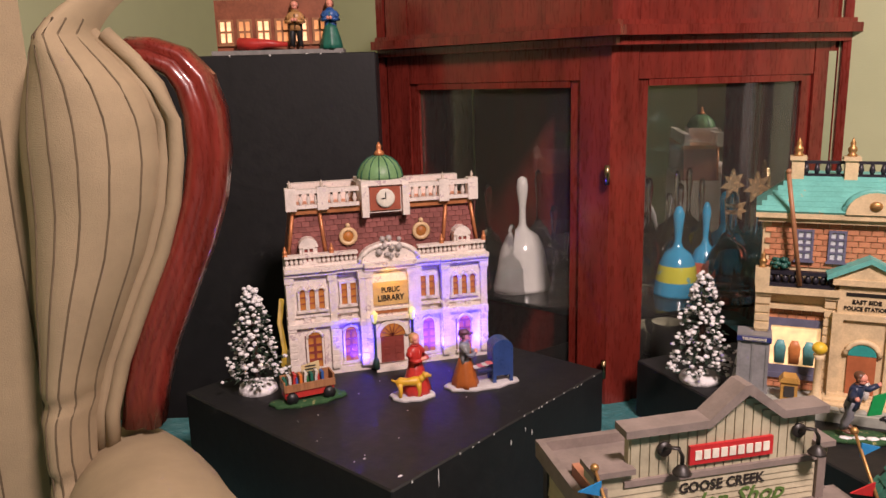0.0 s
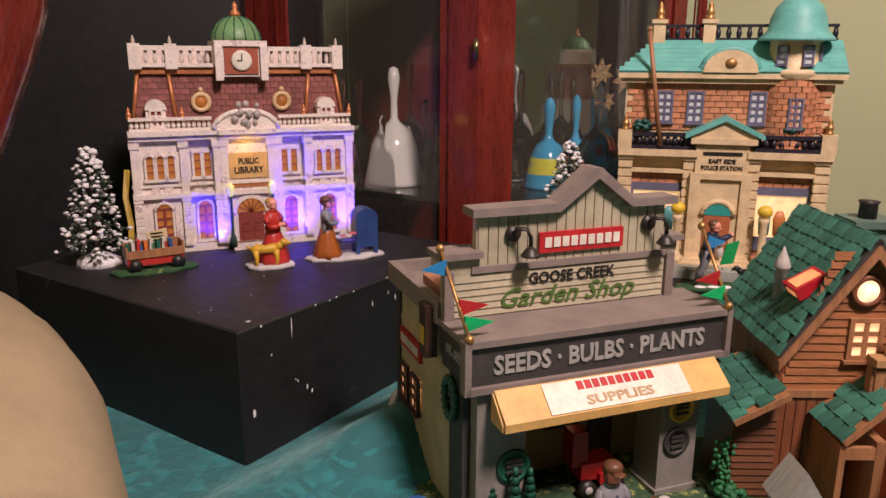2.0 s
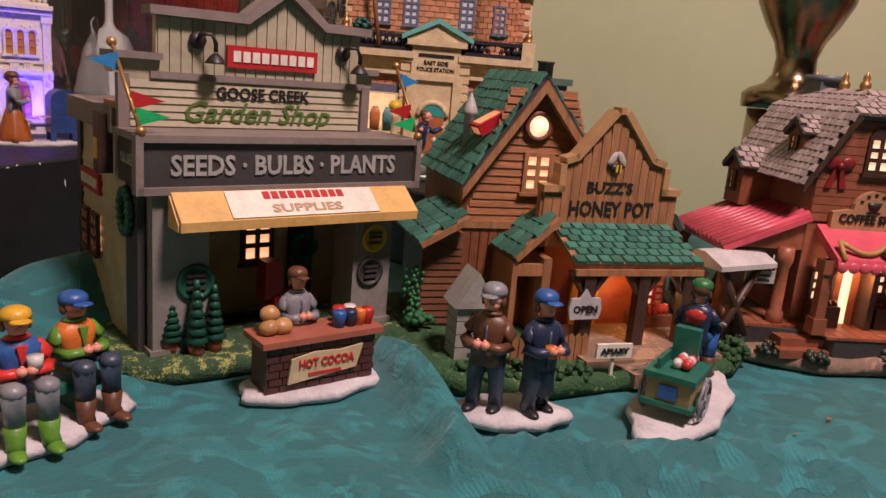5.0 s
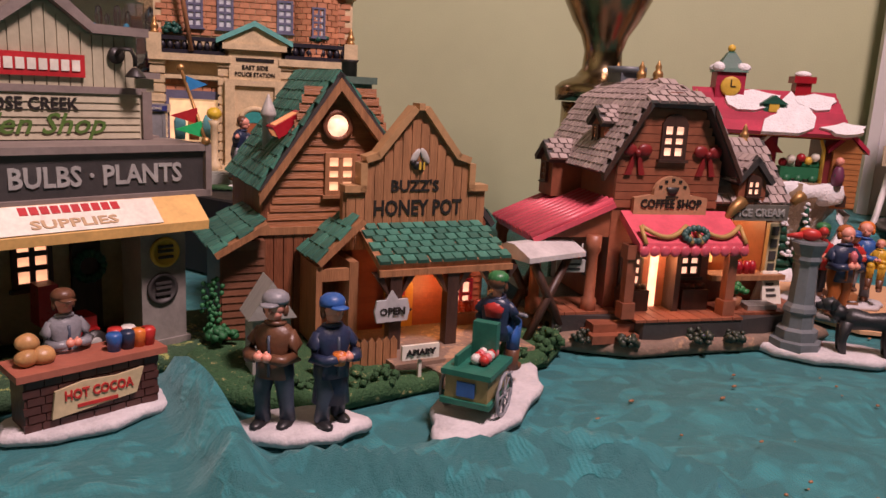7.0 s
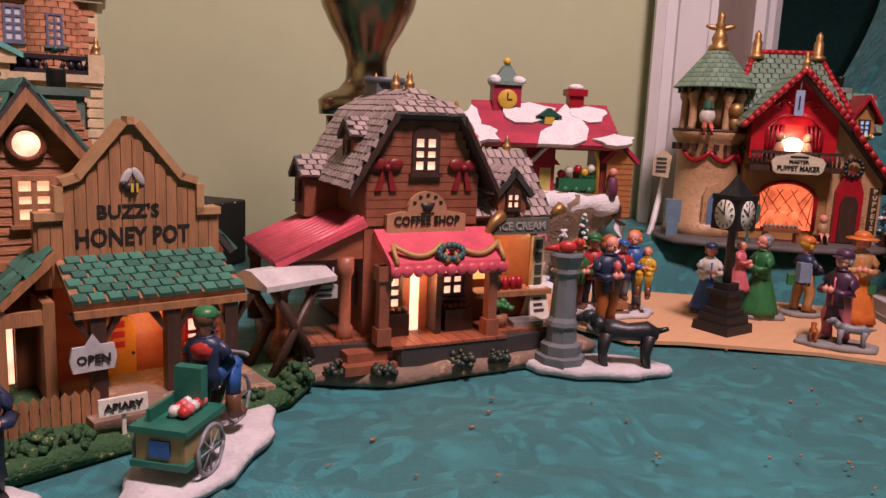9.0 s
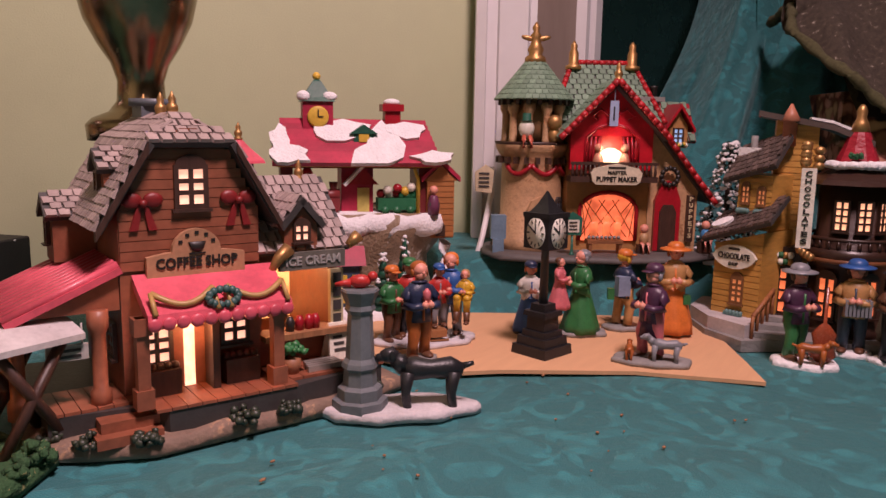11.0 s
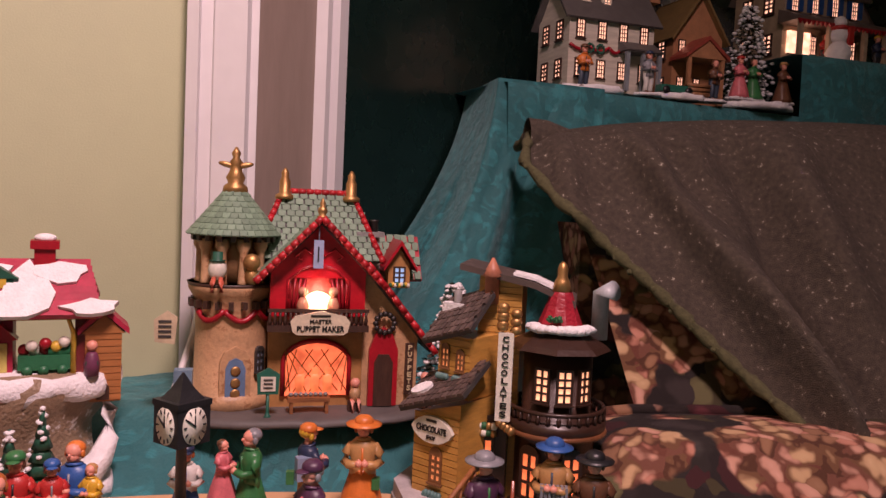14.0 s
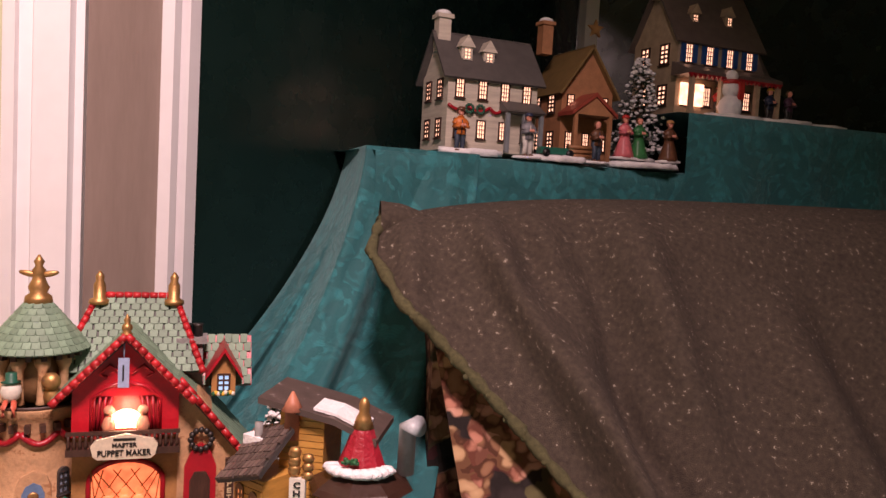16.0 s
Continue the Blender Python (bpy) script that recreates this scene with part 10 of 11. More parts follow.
    for q in (-1, 1):
        if arms == "front":
            pts = [(q * 0.0060, 0.0004, sh + 0.0012), (q * 0.0088, -0.0006, sh - 0.0050), (q * 0.0094, -0.0024, sh - 0.0100), (q * 0.0066, -0.0078, sh - 0.0104), (q * 0.0028, -0.0102, sh - 0.0088)]
        elif arms == "out":
            pts = [(q * 0.0060, 0, sh + 0.001), (q * 0.0118, -0.002, sh - 0.003), (q * 0.0150, -0.004, sh - 0.004), (q * 0.0182, -0.0062, sh - 0.001), (q * 0.0210, -0.0080, sh + 0.001)]
        else:
            pts = [(q * 0.0060, 0, sh + 0.001), (q * 0.0098, 0.0004, sh - 0.005), (q * 0.0112, 0.0006, sh - 0.010), (q * 0.0112, -0.0012, sh - 0.0145), (q * 0.0108, -0.0030, sh - 0.0185)]
        pts = [(a * s, b * s, c * s) for a, b, c in pts]
        k.tube(pts, [0.0022 * s, 0.0031 * s, 0.0030 * s, 0.0027 * s, 0.0024 * s], mi=slot(top), m=m)
        e, d = Vector(pts[-1]), (Vector(pts[-1]) - Vector(pts[-2])).normalized()
        k.ball(e + d * 0.0014 * s, (0.0021 * s, 0.0021 * s, 0.0024 * s), mi=slot(skin), m=m, seg=8, rings=5)
        k.ball(e + d * 0.0016 * s + Vector((0, 0, 0.0018 * s)), (0.0009 * s, 0.0010 * s, 0.0014 * s), mi=slot(skin), m=m, seg=5, rings=4)
    hd = hip + 0.0282
    k.ball((0, 0, (hd + 0.0006) * s), (0.0044 * s, 0.0049 * s, 0.0050 * s), mi=slot(skin), m=m, seg=12, rings=8)
    k.ball((0, -0.0012 * s, (hd - 0.0028) * s), (0.0034 * s, 0.0038 * s, 0.0034 * s), mi=slot(skin), m=m)
    k.ball((0, -0.0052 * s, (hd - 0.0008) * s), (0.0008 * s, 0.0011 * s, 0.0012 * s), mi=slot(skin), m=m, seg=6, rings=4)
    k.ball((0, 0.0014 * s, (hd + 0.0016) * s), (0.0050 * s, 0.0048 * s, 0.0048 * s), mi=slot(hair), m=m, seg=12, rings=8)
    for q in (-1, 1):
        k.ball((q * 0.0042 * s, 0.0004 * s, (hd - 0.0014) * s), (0.0012 * s, 0.0018 * s, 0.0030 * s), mi=slot(hair), m=m, seg=6, rings=5)
    if hat:
        k.lathe([(0.0053 * s, 0), (0.0054 * s, 0.0016 * s), (0.0049 * s, 0.0036 * s), (0.0033 * s, 0.0052 * s), (0.0010 * s, 0.0058 * s)], 0, 0.0004 * s, (hd + 0.0022) * s, seg=14, mi=slot(hat), m=m)
        if brim:
            k.lathe([(0.0052 * s, 0.0009 * s), (0.0098 * s, -0.0002 * s), (0.0100 * s, 0.0006 * s), (0.0054 * s, 0.0018 * s)], 0, 0.0004 * s, (hd + 0.0016) * s, seg=18, mi=slot(hat), m=m)
        else:
            k.ball((0, -0.0056 * s, (hd + 0.0024) * s), (0.0040 * s, 0.0038 * s, 0.0008 * s), mi=slot(hat), m=m, seg=10, rings=4)


def four_legs(k, mats, x, y, z, L, hue, turn=0.0, lying=False):
    """A plain dog shape, L long."""
    m = pose(x, y, z, 0, 0, turn)
    if hue not in mats:
        mats.append(hue)
    mi = mats.index(hue)
    zz = 0.17 * L if lying else 0.50 * L
    k.tube([(-0.42 * L, 0, zz - 0.01 * L), (-0.26 * L, 0, zz + 0.03 * L), (0, 0, zz + 0.01 * L), (0.22 * L, 0, zz + 0.02 * L), (0.38 * L, 0, zz + 0.04 * L)], [0.09 * L, 0.15 * L, 0.125 * L, 0.165 * L, 0.11 * L], mi=mi, m=m, seg=12)
    if lying:
        k.ball((-0.28 * L, 0.05 * L, 0.14 * L), (0.17 * L, 0.14 * L, 0.13 * L), mi=mi, m=m)
    k.tube([(0.34 * L, 0, zz + 0.04 * L), (0.48 * L, 0, zz + 0.16 * L if not lying else zz - 0.02 * L)], [0.13 * L, 0.10 * L], mi=mi, m=m)
    k.ball((0.54 * L, 0, zz + (0.20 if not lying else -0.06) * L), (0.14 * L, 0.10 * L, 0.10 * L), mi=mi, m=m)
    hz = zz + (0.20 if not lying else -0.06) * L
    k.tube([(0.58 * L, 0, hz - 0.01 * L), (0.72 * L, 0, hz - 0.04 * L)], [0.075 * L, 0.05 * L], mi=mi, m=m)
    for sy in (-1, 1):
        k.ball((0.50 * L, sy * 0.10 * L, hz + 0.01 * L), (0.045 * L, 0.022 * L, 0.085 * L), mi=mi, m=m, seg=7, rings=5)
    k.tube([(-0.40 * L, 0, zz + 0.04 * L), (-0.56 * L, 0.04 * L, zz + 0.10 * L)], [0.05 * L, 0.03 * L], mi=mi, m=m)
    for qx in (-0.30, 0.30):
        for qy in (-0.09, 0.09):
            if lying:
                k.tube([(qx * L, qy * L, 0.12 * L), (qx * L + 0.15 * L, qy * 1.6 * L, 0.05 * L)], 0.055 * L, mi=mi, m=m)
            else:
                k.tube([(qx * L, qy * L, zz), ((qx + 0.03) * L, qy * L, 0.2 * L), (qx * L, qy * L, 0.0)], [0.10 * L, 0.06 * L, 0.055 * L], mi=mi, m=m)


def disc(rx, ry, hgt, seed=0, lump=0.0008):
    k = Build()
    n = 30
    pts = [(rx * math.cos(2 * math.pi * i / n) * (1 + 0.07 * math.sin(i * 1.3 + seed)), ry * math.sin(2 * math.pi * i / n) * (1 + 0.07 * math.cos(i * 1.7 + seed))) for i in range(n)]
    v = [(x, y, 0) for x, y in pts] + [(x * 1.0, y * 1.0, hgt * 0.6) for x, y in pts] + [(x * 0.95, y * 0.95, hgt) for x, y in pts] + [(x * 0.5, y * 0.5, hgt) for x, y in pts]
    f = [tuple(range(n - 1, -1, -1)), tuple(range(3 * n, 4 * n))]
    for r in range(3):
        f += [(r * n + i, r * n + (i + 1) % n, (r + 1) * n + (i + 1) % n, (r + 1) * n + i) for i in range(n)]
    k.faces_from(v, f, 0, None, True)
    k.rough(lump, 70, seed)
    return k


def fig_part(parent, name, *specs, label=""):
    k, mats = Build(), []
    for fn, kw in specs:
        fn(k, mats, **kw)
    return part(name, k, mats, parent, label)


# two sitters and a sleeping dog on a green bench
g = thing("bench_figurine", (0.036, 0.343, 0.0, 26), "figurine of two men and a sleeping dog on a bench", "figurine")
b = part("snow_base", disc(0.062, 0.030, 0.005, 3), snow_base, g)
k = Build()
k.box(-0.062, 0.046, -0.012, 0.010, 0.018, 0.022)
part("bench_seat", k, C["teal"], g)
for x in (-0.050, 0.036):
    k = Build()
    k.box(x - 0.005, x + 0.005, -0.010, 0.008, 0.004, 0.018)
    part("bench_leg", k, C["teal"], g)
fig_part(g, "seated_figure", (body, dict(x=0.006, y=-0.008, z=0.0190, hgt=0.062, bulk=1.4, top="scarlet", low="grey", hat="gold", sit=True, turn=-8, boots="grass", vest="blue")))
fig_part(g, "seated_figure", (body, dict(x=0.036, y=0.0, z=0.0190, hgt=0.062, bulk=1.4, top="grass", low="jeans", hat="blue", sit=True, turn=6, vest="orange")))
fig_part(g, "dog_figure", (four_legs, dict(x=-0.034, y=-0.002, z=0.0215, L=0.036, hue=C["tan"], turn=178, lying=True)))
k = Build()
k.lathe([(0.003, 0), (0.0036, 0.006)], 0.008, -0.021, 0.0385, seg=10)
part("cup", k, C["white"], g)

# cocoa stand
g = thing("cocoa_stand", (0.190, 0.362, 0.0, 11), "figurine of a brick cocoa stand with seller and cups", "figurine")
part("snow_base", disc(0.044, 0.022, 0.005, 5), snow_base, g)
k = Build()
k.box(-0.033, 0.033, -0.010, 0.010, 0.004, 0.032)
st = part("counter_body", k, P("stand_brick", (0.07, 0.025, 0.02)), g)
kk = Build()
kk.box(-0.0038, 0.0038, -0.0008, 0.0004, -0.0018, 0.0018)
me = kk.mesh("brick", bpy.data.materials["stand_brick"])
for r in range(6):
    for i in range(8):
        o = new("brick", me)
        o.parent = st
        o.location = (-0.029 + i * 0.0082 + 0.002 * (r % 2) - 0.001, -0.0102, 0.007 + r * 0.0044)
k = Build()
k.box(-0.037, 0.037, -0.014, 0.013, 0.032, 0.0355)
part("counter_top", k, P("stand_top", (0.34, 0.11, 0.07)), g)
k = Build()
k.plate([(-0.022, 0.010), (0.020, 0.014), (0.024, 0.027), (0.010, 0.0255), (-0.006, 0.0265), (-0.020, 0.024)], -0.0135, -0.0118)
s = part("parchment_sign", k, P("parchment", (0.55, 0.44, 0.26)), g, "torn cream paper sign")
words(s, "HOT COCOA", 0.001, -0.0138, 0.0205, 0.034, C["red"], 0.007)
k = Build()
k.box(-0.010, 0.010, -0.0141, -0.0135, 0.0135, 0.0152)
part("price_bar", k, C["red"], s)
fig_part(g, "seller_figure", (body, dict(x=-0.004, y=0.016, z=0.006, hgt=0.062, top="grey", low="jeans", hat="brown")))
for i in range(3):
    k = Build()
    k.ball((-0.028 + 0.0075 * (i % 2) + 0.002 * (i // 2), -0.001 + 0.004 * (i // 2), 0.0395 + 0.0065 * (i // 2)), (0.0058, 0.0050, 0.0046), seg=12, rings=8)
    k.rough(0.0009, 180, i)
    part("bread_sack", k, C["tan"], g)
for i, (x, n) in enumerate(((0.013, "blue"), (0.020, "navy"), (0.026, "orange"), (0.031, "red"), (0.024, "white"), (0.017, "red"))):
    k = Build()
    k.lathe([(0.0032, 0), (0.0042, 0.008), (0.0034, 0.0095)], x, -0.004 + 0.008 * (i > 3), 0.0355, seg=10)
    part("cup", k, C[n], g)

# couple
g = thing("couple_figurine", (0.279, 0.293, 0.002, -18), "figurine of two walkers in winter coats on snow", "figurine")
part("snow_base", disc(0.034, 0.019, 0.005, 8), snow_base, g)
fig_part(g, "standing_figure", (body, dict(x=-0.014, y=0.0, z=0.004, hgt=0.072, top="brown", low="jeans", hat="grey", turn=-30, boots="black")))
fig_part(g, "standing_figure", (body, dict(x=0.014, y=-0.002, z=0.004, hgt=0.070, top="navy", low="jeans", hat="blue", turn=20, skirt=False, boots="black")))
k = Build()
k.lathe([(0.0098, 0), (0.0086, 0.012), (0.0078, 0.024)], 0.014, -0.002, 0.016, seg=14, sy=0.75)
part("long_coat", k, C["navy"], g)
k = Build()
k.lathe([(0.003, 0), (0.0035, 0.006)], 0.016, -0.014, 0.040, seg=10)
part("mug", k, C["orange"], g)

# tricycle seller
g = thing("tricycle_figurine", (0.388, 0.276, 0.002, 32), "figurine of a flower seller on a green cargo tricycle", "figurine")
k = disc(0.064, 0.025, 0.005, 2)
part("snow_base", k, snow_base, g)


def wheel(parent, x, y, z, r, turn=0.0):
    m = pose(x, y, z, 0, 0, turn)
    k = Build()
    k.tube([m @ Vector((r * math.cos(2 * math.pi * i / 20), 0, r * math.sin(2 * math.pi * i / 20))) for i in range(21)], 0.0011, seg=6)
    k.ball(m @ Vector((0, 0, 0)), 0.0018)
    for i in range(4):
        a = math.pi * i / 4
        k.tube([m @ Vector((-r * math.cos(a), 0, -r * math.sin(a))), m @ Vector((r * math.cos(a), 0, r * math.sin(a)))], 0.0005, seg=4)
    return part("wheel", k, C["grey"], parent)


wheel(g, -0.024, -0.016, 0.017, 0.0115)
wheel(g, -0.024, 0.016, 0.017, 0.0115)
wheel(g, 0.036, 0.0, 0.018, 0.013)
k = Build()
k.box(-0.040, -0.008, -0.012, 0.012, 0.014, 0.030)
ct = part("cargo_box", k, P("cart_tan", (0.30, 0.22, 0.09)), g)
k = Build()
for z in (0.013, 0.029):
    k.box(-0.042, -0.006, -0.014, 0.014, z, z + 0.003)
part("cart_trim", k, C["teal"], ct)
k = Build()
k.box(-0.0412, -0.040, -0.005, 0.005, 0.018, 0.026)
part("cart_label", k, C["blue"], ct)
k = Build()
k.box(-0.016, -0.010, -0.007, 0.007, 0.032, 0.052)
k.box(-0.036, -0.012, 0.007, 0.009, 0.032, 0.038)
part("cart_back", k, C["teal"], ct)
for i in range(9):
    k = Build()
    k.ball((-0.028 + 0.004 * (i % 5), -0.005 + 0.005 * (i // 5), 0.035), 0.003, seg=7, rings=5)
    k.rough(0.0006, 300, i)
    part("flower", k, (C["red"], C["pink"], C["white"])[i % 3], ct)
k = Build()
k.tube([(-0.008, 0, 0.024), (0.010, 0, 0.018), (0.030, 0, 0.044), (0.036, 0, 0.018)], 0.0016, seg=6)
k.tube([(0.000, 0, 0.020), (0.004, 0, 0.036)], 0.0015, seg=6)
k.tube([(0.006, 0, 0.034), (0.030, 0, 0.040)], 0.0015, seg=6)
part("frame", k, C["green"], g)
k = Build()
k.tube([(0.022, -0.012, 0.048), (0.030, -0.006, 0.046), (0.030, 0.006, 0.046), (0.022, 0.012, 0.048)], 0.0012, seg=6)
part("handlebar", k, C["grey"], g)
fig_part(g, "rider_figure", (body, dict(x=0.002, y=0.0, z=0.031, hgt=0.064, top="navy", low="blue", hat="green", sit=True, turn=90, boots="brown")))
k = Build()
k.lathe([(0.0070, 0), (0.0080, 0.006), (0.0045, 0.010)], 0.002, 0.0, 0.052, seg=12)
part("red_shawl", k, C["red"], g)

# pedestal and black dog
g = thing("pedestal_figurine", (0.668, 0.226, 0.0, -47), "figurine of a grey stone pedestal with red bird and black dog", "figurine")
part("snow_base", disc(0.052, 0.022, 0.006, 2), snow_base, g)
k = Build()
k.lathe([(0.0182, 0.004), (0.0182, 0.011), (0.0147, 0.012), (0.0147, 0.019), (0.0112, 0.021), (0.0105, 0.031), (0.0123, 0.033), (0.0115, 0.036), (0.0095, 0.039), (0.0080, 0.068), (0.0101, 0.071), (0.0091, 0.074), (0.0115, 0.080), (0.0126, 0.083), (0.0119, 0.0845)], -0.026, 0.0, 0, seg=8, smooth=False)
part("pedestal", k, P("pedestal_grey", (0.13, 0.145, 0.155), rough=0.5), g)
k = Build()
k.ball((-0.026, 0, 0.089), (0.0075, 0.0045, 0.0045))
k.ball((-0.018, 0, 0.092), 0.0034)
k.tube([(-0.032, 0, 0.088), (-0.042, 0, 0.087)], [0.003, 0.0012])
part("red_bird", k, C["red"], g)
fig_part(g, "dog_figure", (four_legs, dict(x=0.020, y=-0.004, z=0.005, L=0.050, hue=C["black"], turn=176)))

# family and sledge
g = thing("family_figurine", (0.806, 0.303, 0.0045, -40), "figurine of a family carrying presents round a sledge", "figurine")
part("snow_base", disc(0.046, 0.026, 0.004, 6), snow_base, g)
fig_part(g, "standing_figure", (body, dict(x=-0.030, y=-0.002, z=0.003, hgt=0.066, top="green", low="brown", hat="orange", turn=20)))
fig_part(g, "standing_figure", (body, dict(x=-0.012, y=0.010, z=0.003, hgt=0.070, top="red", low="black", hat="green", turn=-10)))
fig_part(g, "standing_figure", (body, dict(x=0.010, y=-0.006, z=0.014, hgt=0.056, top="red", low="grey", hat="blue", turn=0)))
fig_part(g, "standing_figure", (body, dict(x=0.024, y=0.006, z=0.003, hgt=0.076, top="blue", low="grey", hair="orange", turn=-30)))
fig_part(g, "small_figure", (body, dict(x=0.034, y=-0.004, z=0.030, hgt=0.046, top="gold", low="gold", hair="tan", sit=True, turn=-30)))
k = Build()
k.box(-0.010, 0.014, -0.020, -0.004, 0.008, 0.014)
k.tube([(-0.014, -0.018, 0.010), (-0.010, -0.018, 0.005), (0.016, -0.018, 0.005)], 0.0012)
part("sledge", k, P("sledge_wood", (0.30, 0.13, 0.05)), g)
g = thing("man_figurine", (0.752, 0.271, 0.0045, -28), "figurine of a man in brown trousers holding a drink", "figurine")
part("round_base", disc(0.015, 0.013, 0.005, 1), stone_grey, g)
fig_part(g, "standing_figure", (body, dict(x=0, y=0, z=0.004, hgt=0.080, top="navy", low="rust", hair="rust")))
k = Build()
k.lathe([(0.0028, 0), (0.0032, 0.007), (0.001, 0.010)], 0.0, -0.013, 0.052, seg=8)
part("drink", k, C["pink"], g)

# street clock
g = thing("street_clock", (0.836, 0.206, 0.0045, -12), "black miniature street clock with white dials", "clock")
g.scale = (0.74, 0.74, 1.0)
k = Build()
for z0, z1, r in ((0, 0.008, 0.024), (0.008, 0.015, 0.020), (0.015, 0.020, 0.016), (0.020, 0.032, 0.0125), (0.032, 0.036, 0.0155), (0.036, 0.042, 0.010)):
    k.box(-r, r, -r, r, z0, z1, top=0.97)
part("stepped_base", k, C["black"], g)
k = Build()
k.lathe([(0.0052, 0.042), (0.0045, 0.086), (0.008, 0.089)], seg=10)
part("column", k, C["black"], g)
k = Build()
k.box(-0.017, 0.017, -0.017, 0.017, 0.088, 0.114)
k.box(-0.018, 0.018, -0.018, 0.018, 0.113, 0.117)
k.lathe([(0.019, 0.117), (0.011, 0.123), (0.008, 0.126), (0.0045, 0.130), (0.001, 0.134)], seg=4, smooth=False, turn=0.5)
hd = part("clock_head", k, C["black"], g)
for a in (0, 90, 180, 270):
    k = Build()
    m = pose(0, 0, 0, 0, 0, a)
    k.lathe([(0.0125, 0), (0.0125, 0.0008)], seg=24, m=m @ pose(0, -0.0171, 0.101, 90))
    d = part("dial", k, off_white, hd)
    k = Build()
    for i in range(12):
        q = math.pi * i / 6
        k.box(-0.0005, 0.0005, -0.0186, -0.0179, 0.0085, 0.0115, m=m @ pose(0, 0, 0.101, 0, math.degrees(q), 0))
    k.box(-0.0006, 0.0006, -0.0188, -0.018, -0.001, 0.009, m=m @ pose(0, 0, 0.101, 0, -60, 0))
    k.box(-0.0005, 0.0005, -0.0188, -0.018, -0.001, 0.007, m=m @ pose(0, 0, 0.101, 0, 0, 0))
    part("numerals", k, C["black"], d)

# ladies, walkers, dogs on the cardboard
g = thing("green_lady_figurine", (0.906, 0.214, 0.0045, -60), "figurine of a lady in a green gown lifting a child", "figurine")
part("grey_base", disc(0.036, 0.016, 0.004, 4), stone_grey, g)
fig_part(g, "lady_figure", (body, dict(x=0.010, y=0, z=0.003, hgt=0.074, top="green", low="green", skirt=True, turn=-60, hair="grey")))
fig_part(g, "child_figure", (body, dict(x=-0.010, y=-0.004, z=0.024, hgt=0.046, top="pink", low="pink", skirt=True, turn=60)))
g = thing("girl_figurine", (0.884, 0.243, 0.0045, -50), "figurine of a girl in a white apron and blue skirt", "figurine")
part("grey_base", disc(0.013, 0.011, 0.004, 2), stone_grey, g)
fig_part(g, "girl_figure", (body, dict(x=0, y=0, z=0.003, hgt=0.062, top="white", low="blue", skirt=True, hair="rust", hat="navy")))
g = thing("walker_figurine", (0.950, 0.180, 0.0045, -60), "figurine of a walker with a blue pack and orange bag", "figurine")
part("grey_base", disc(0.018, 0.012, 0.004, 7), stone_grey, g)
fig_part(g, "standing_figure", (body, dict(x=0, y=0, z=0.003, hgt=0.074, top="navy", low="tan", turn=120, hair="gold", hat="orange")))
k = Build()
k.box(-0.012, 0.000, -0.012, -0.004, 0.034, 0.052, m=pose(0, 0, 0, 0, 0, 20))
k.box(-0.016, -0.010, -0.010, -0.004, 0.030, 0.040, mi=1)
part("pack", k, [P("pack_blue", (0.22, 0.28, 0.40)), C["green"]], g)
g = thing("orange_lady_figurine", (0.962, 0.138, 0.0045, -65), "figurine of a lady in an orange dress and wide hat", "figurine")
part("grey_base", disc(0.018, 0.012, 0.004, 9), stone_grey, g)
fig_part(g, "lady_figure", (body, dict(x=0, y=0, z=0.003, hgt=0.080, top="tan", low="orange", skirt=True, hat="orange", brim=True, hair="rust")))
k = Build()
k.box(0.008, 0.014, -0.010, -0.002, 0.030, 0.038)
part("handbag", k, C["green"], g)
g = thing("purple_lady_figurine", (0.864, 0.122, 0.0045, -70), "figurine of a lady in a plum coat with two small dogs", "figurine")
part("grey_base", disc(0.032, 0.017, 0.004, 11), stone_grey, g)
fig_part(g, "lady_figure", (body, dict(x=-0.002, y=0.006, z=0.003, hgt=0.078, top="plum", low="pink", turn=-40, hair="grey", hat="plum")))
k = Build()
k.lathe([(0.0105, 0), (0.0088, 0.012), (0.0078, 0.024)], -0.002, 0.006, 0.020, seg=14, sy=0.8)
part("long_coat", k, C["plum"], g)
fig_part(g, "dog_figure", (four_legs, dict(x=0.010, y=-0.006, z=0.003, L=0.028, hue=C["grey"], turn=180)))
fig_part(g, "dog_figure", (four_legs, dict(x=-0.018, y=-0.006, z=0.003, L=0.018, hue=C["rust"], turn=90)))

# street musicians
g = thing("bassist_figurine", (0.940, 0.022, 0.0, -72), "figurine of a bass player with a ginger dog on snow", "figurine")
part("snow_base", disc(0.026, 0.018, 0.007, 4), snow, g)
fig_part(g, "standing_figure", (body, dict(x=-0.008, y=0.006, z=0.006, hgt=0.080, top="plum", low="green", hat="grey", brim=True, turn=30)))
k = Build()
k.lathe([(0.004, 0), (0.0105, 0.006), (0.0075, 0.016), (0.0095, 0.024), (0.004, 0.031), (0.0014, 0.033), (0.0012, 0.062)], 0.012, -0.002, 0.006, seg=14, sy=0.42)
part("double_bass", k, P("bass_wood", (0.28, 0.06, 0.025), rough=0.25), g)
fig_part(g, "dog_figure", (four_legs, dict(x=0.002, y=-0.014, z=0.007, L=0.026, hue=C["rust"], turn=0)))
g = thing("accordion_figurine", (1.000, -0.004, 0.0, -72), "figurine of an accordion player in a tan jacket", "figurine")
part("snow_base", disc(0.018, 0.013, 0.005, 6), snow, g)
fig_part(g, "standing_figure", (body, dict(x=0, y=0, z=0.004, hgt=0.082, top="tan", low="jeans", hat="blue", brim=True, turn=-10)))
k = Build()
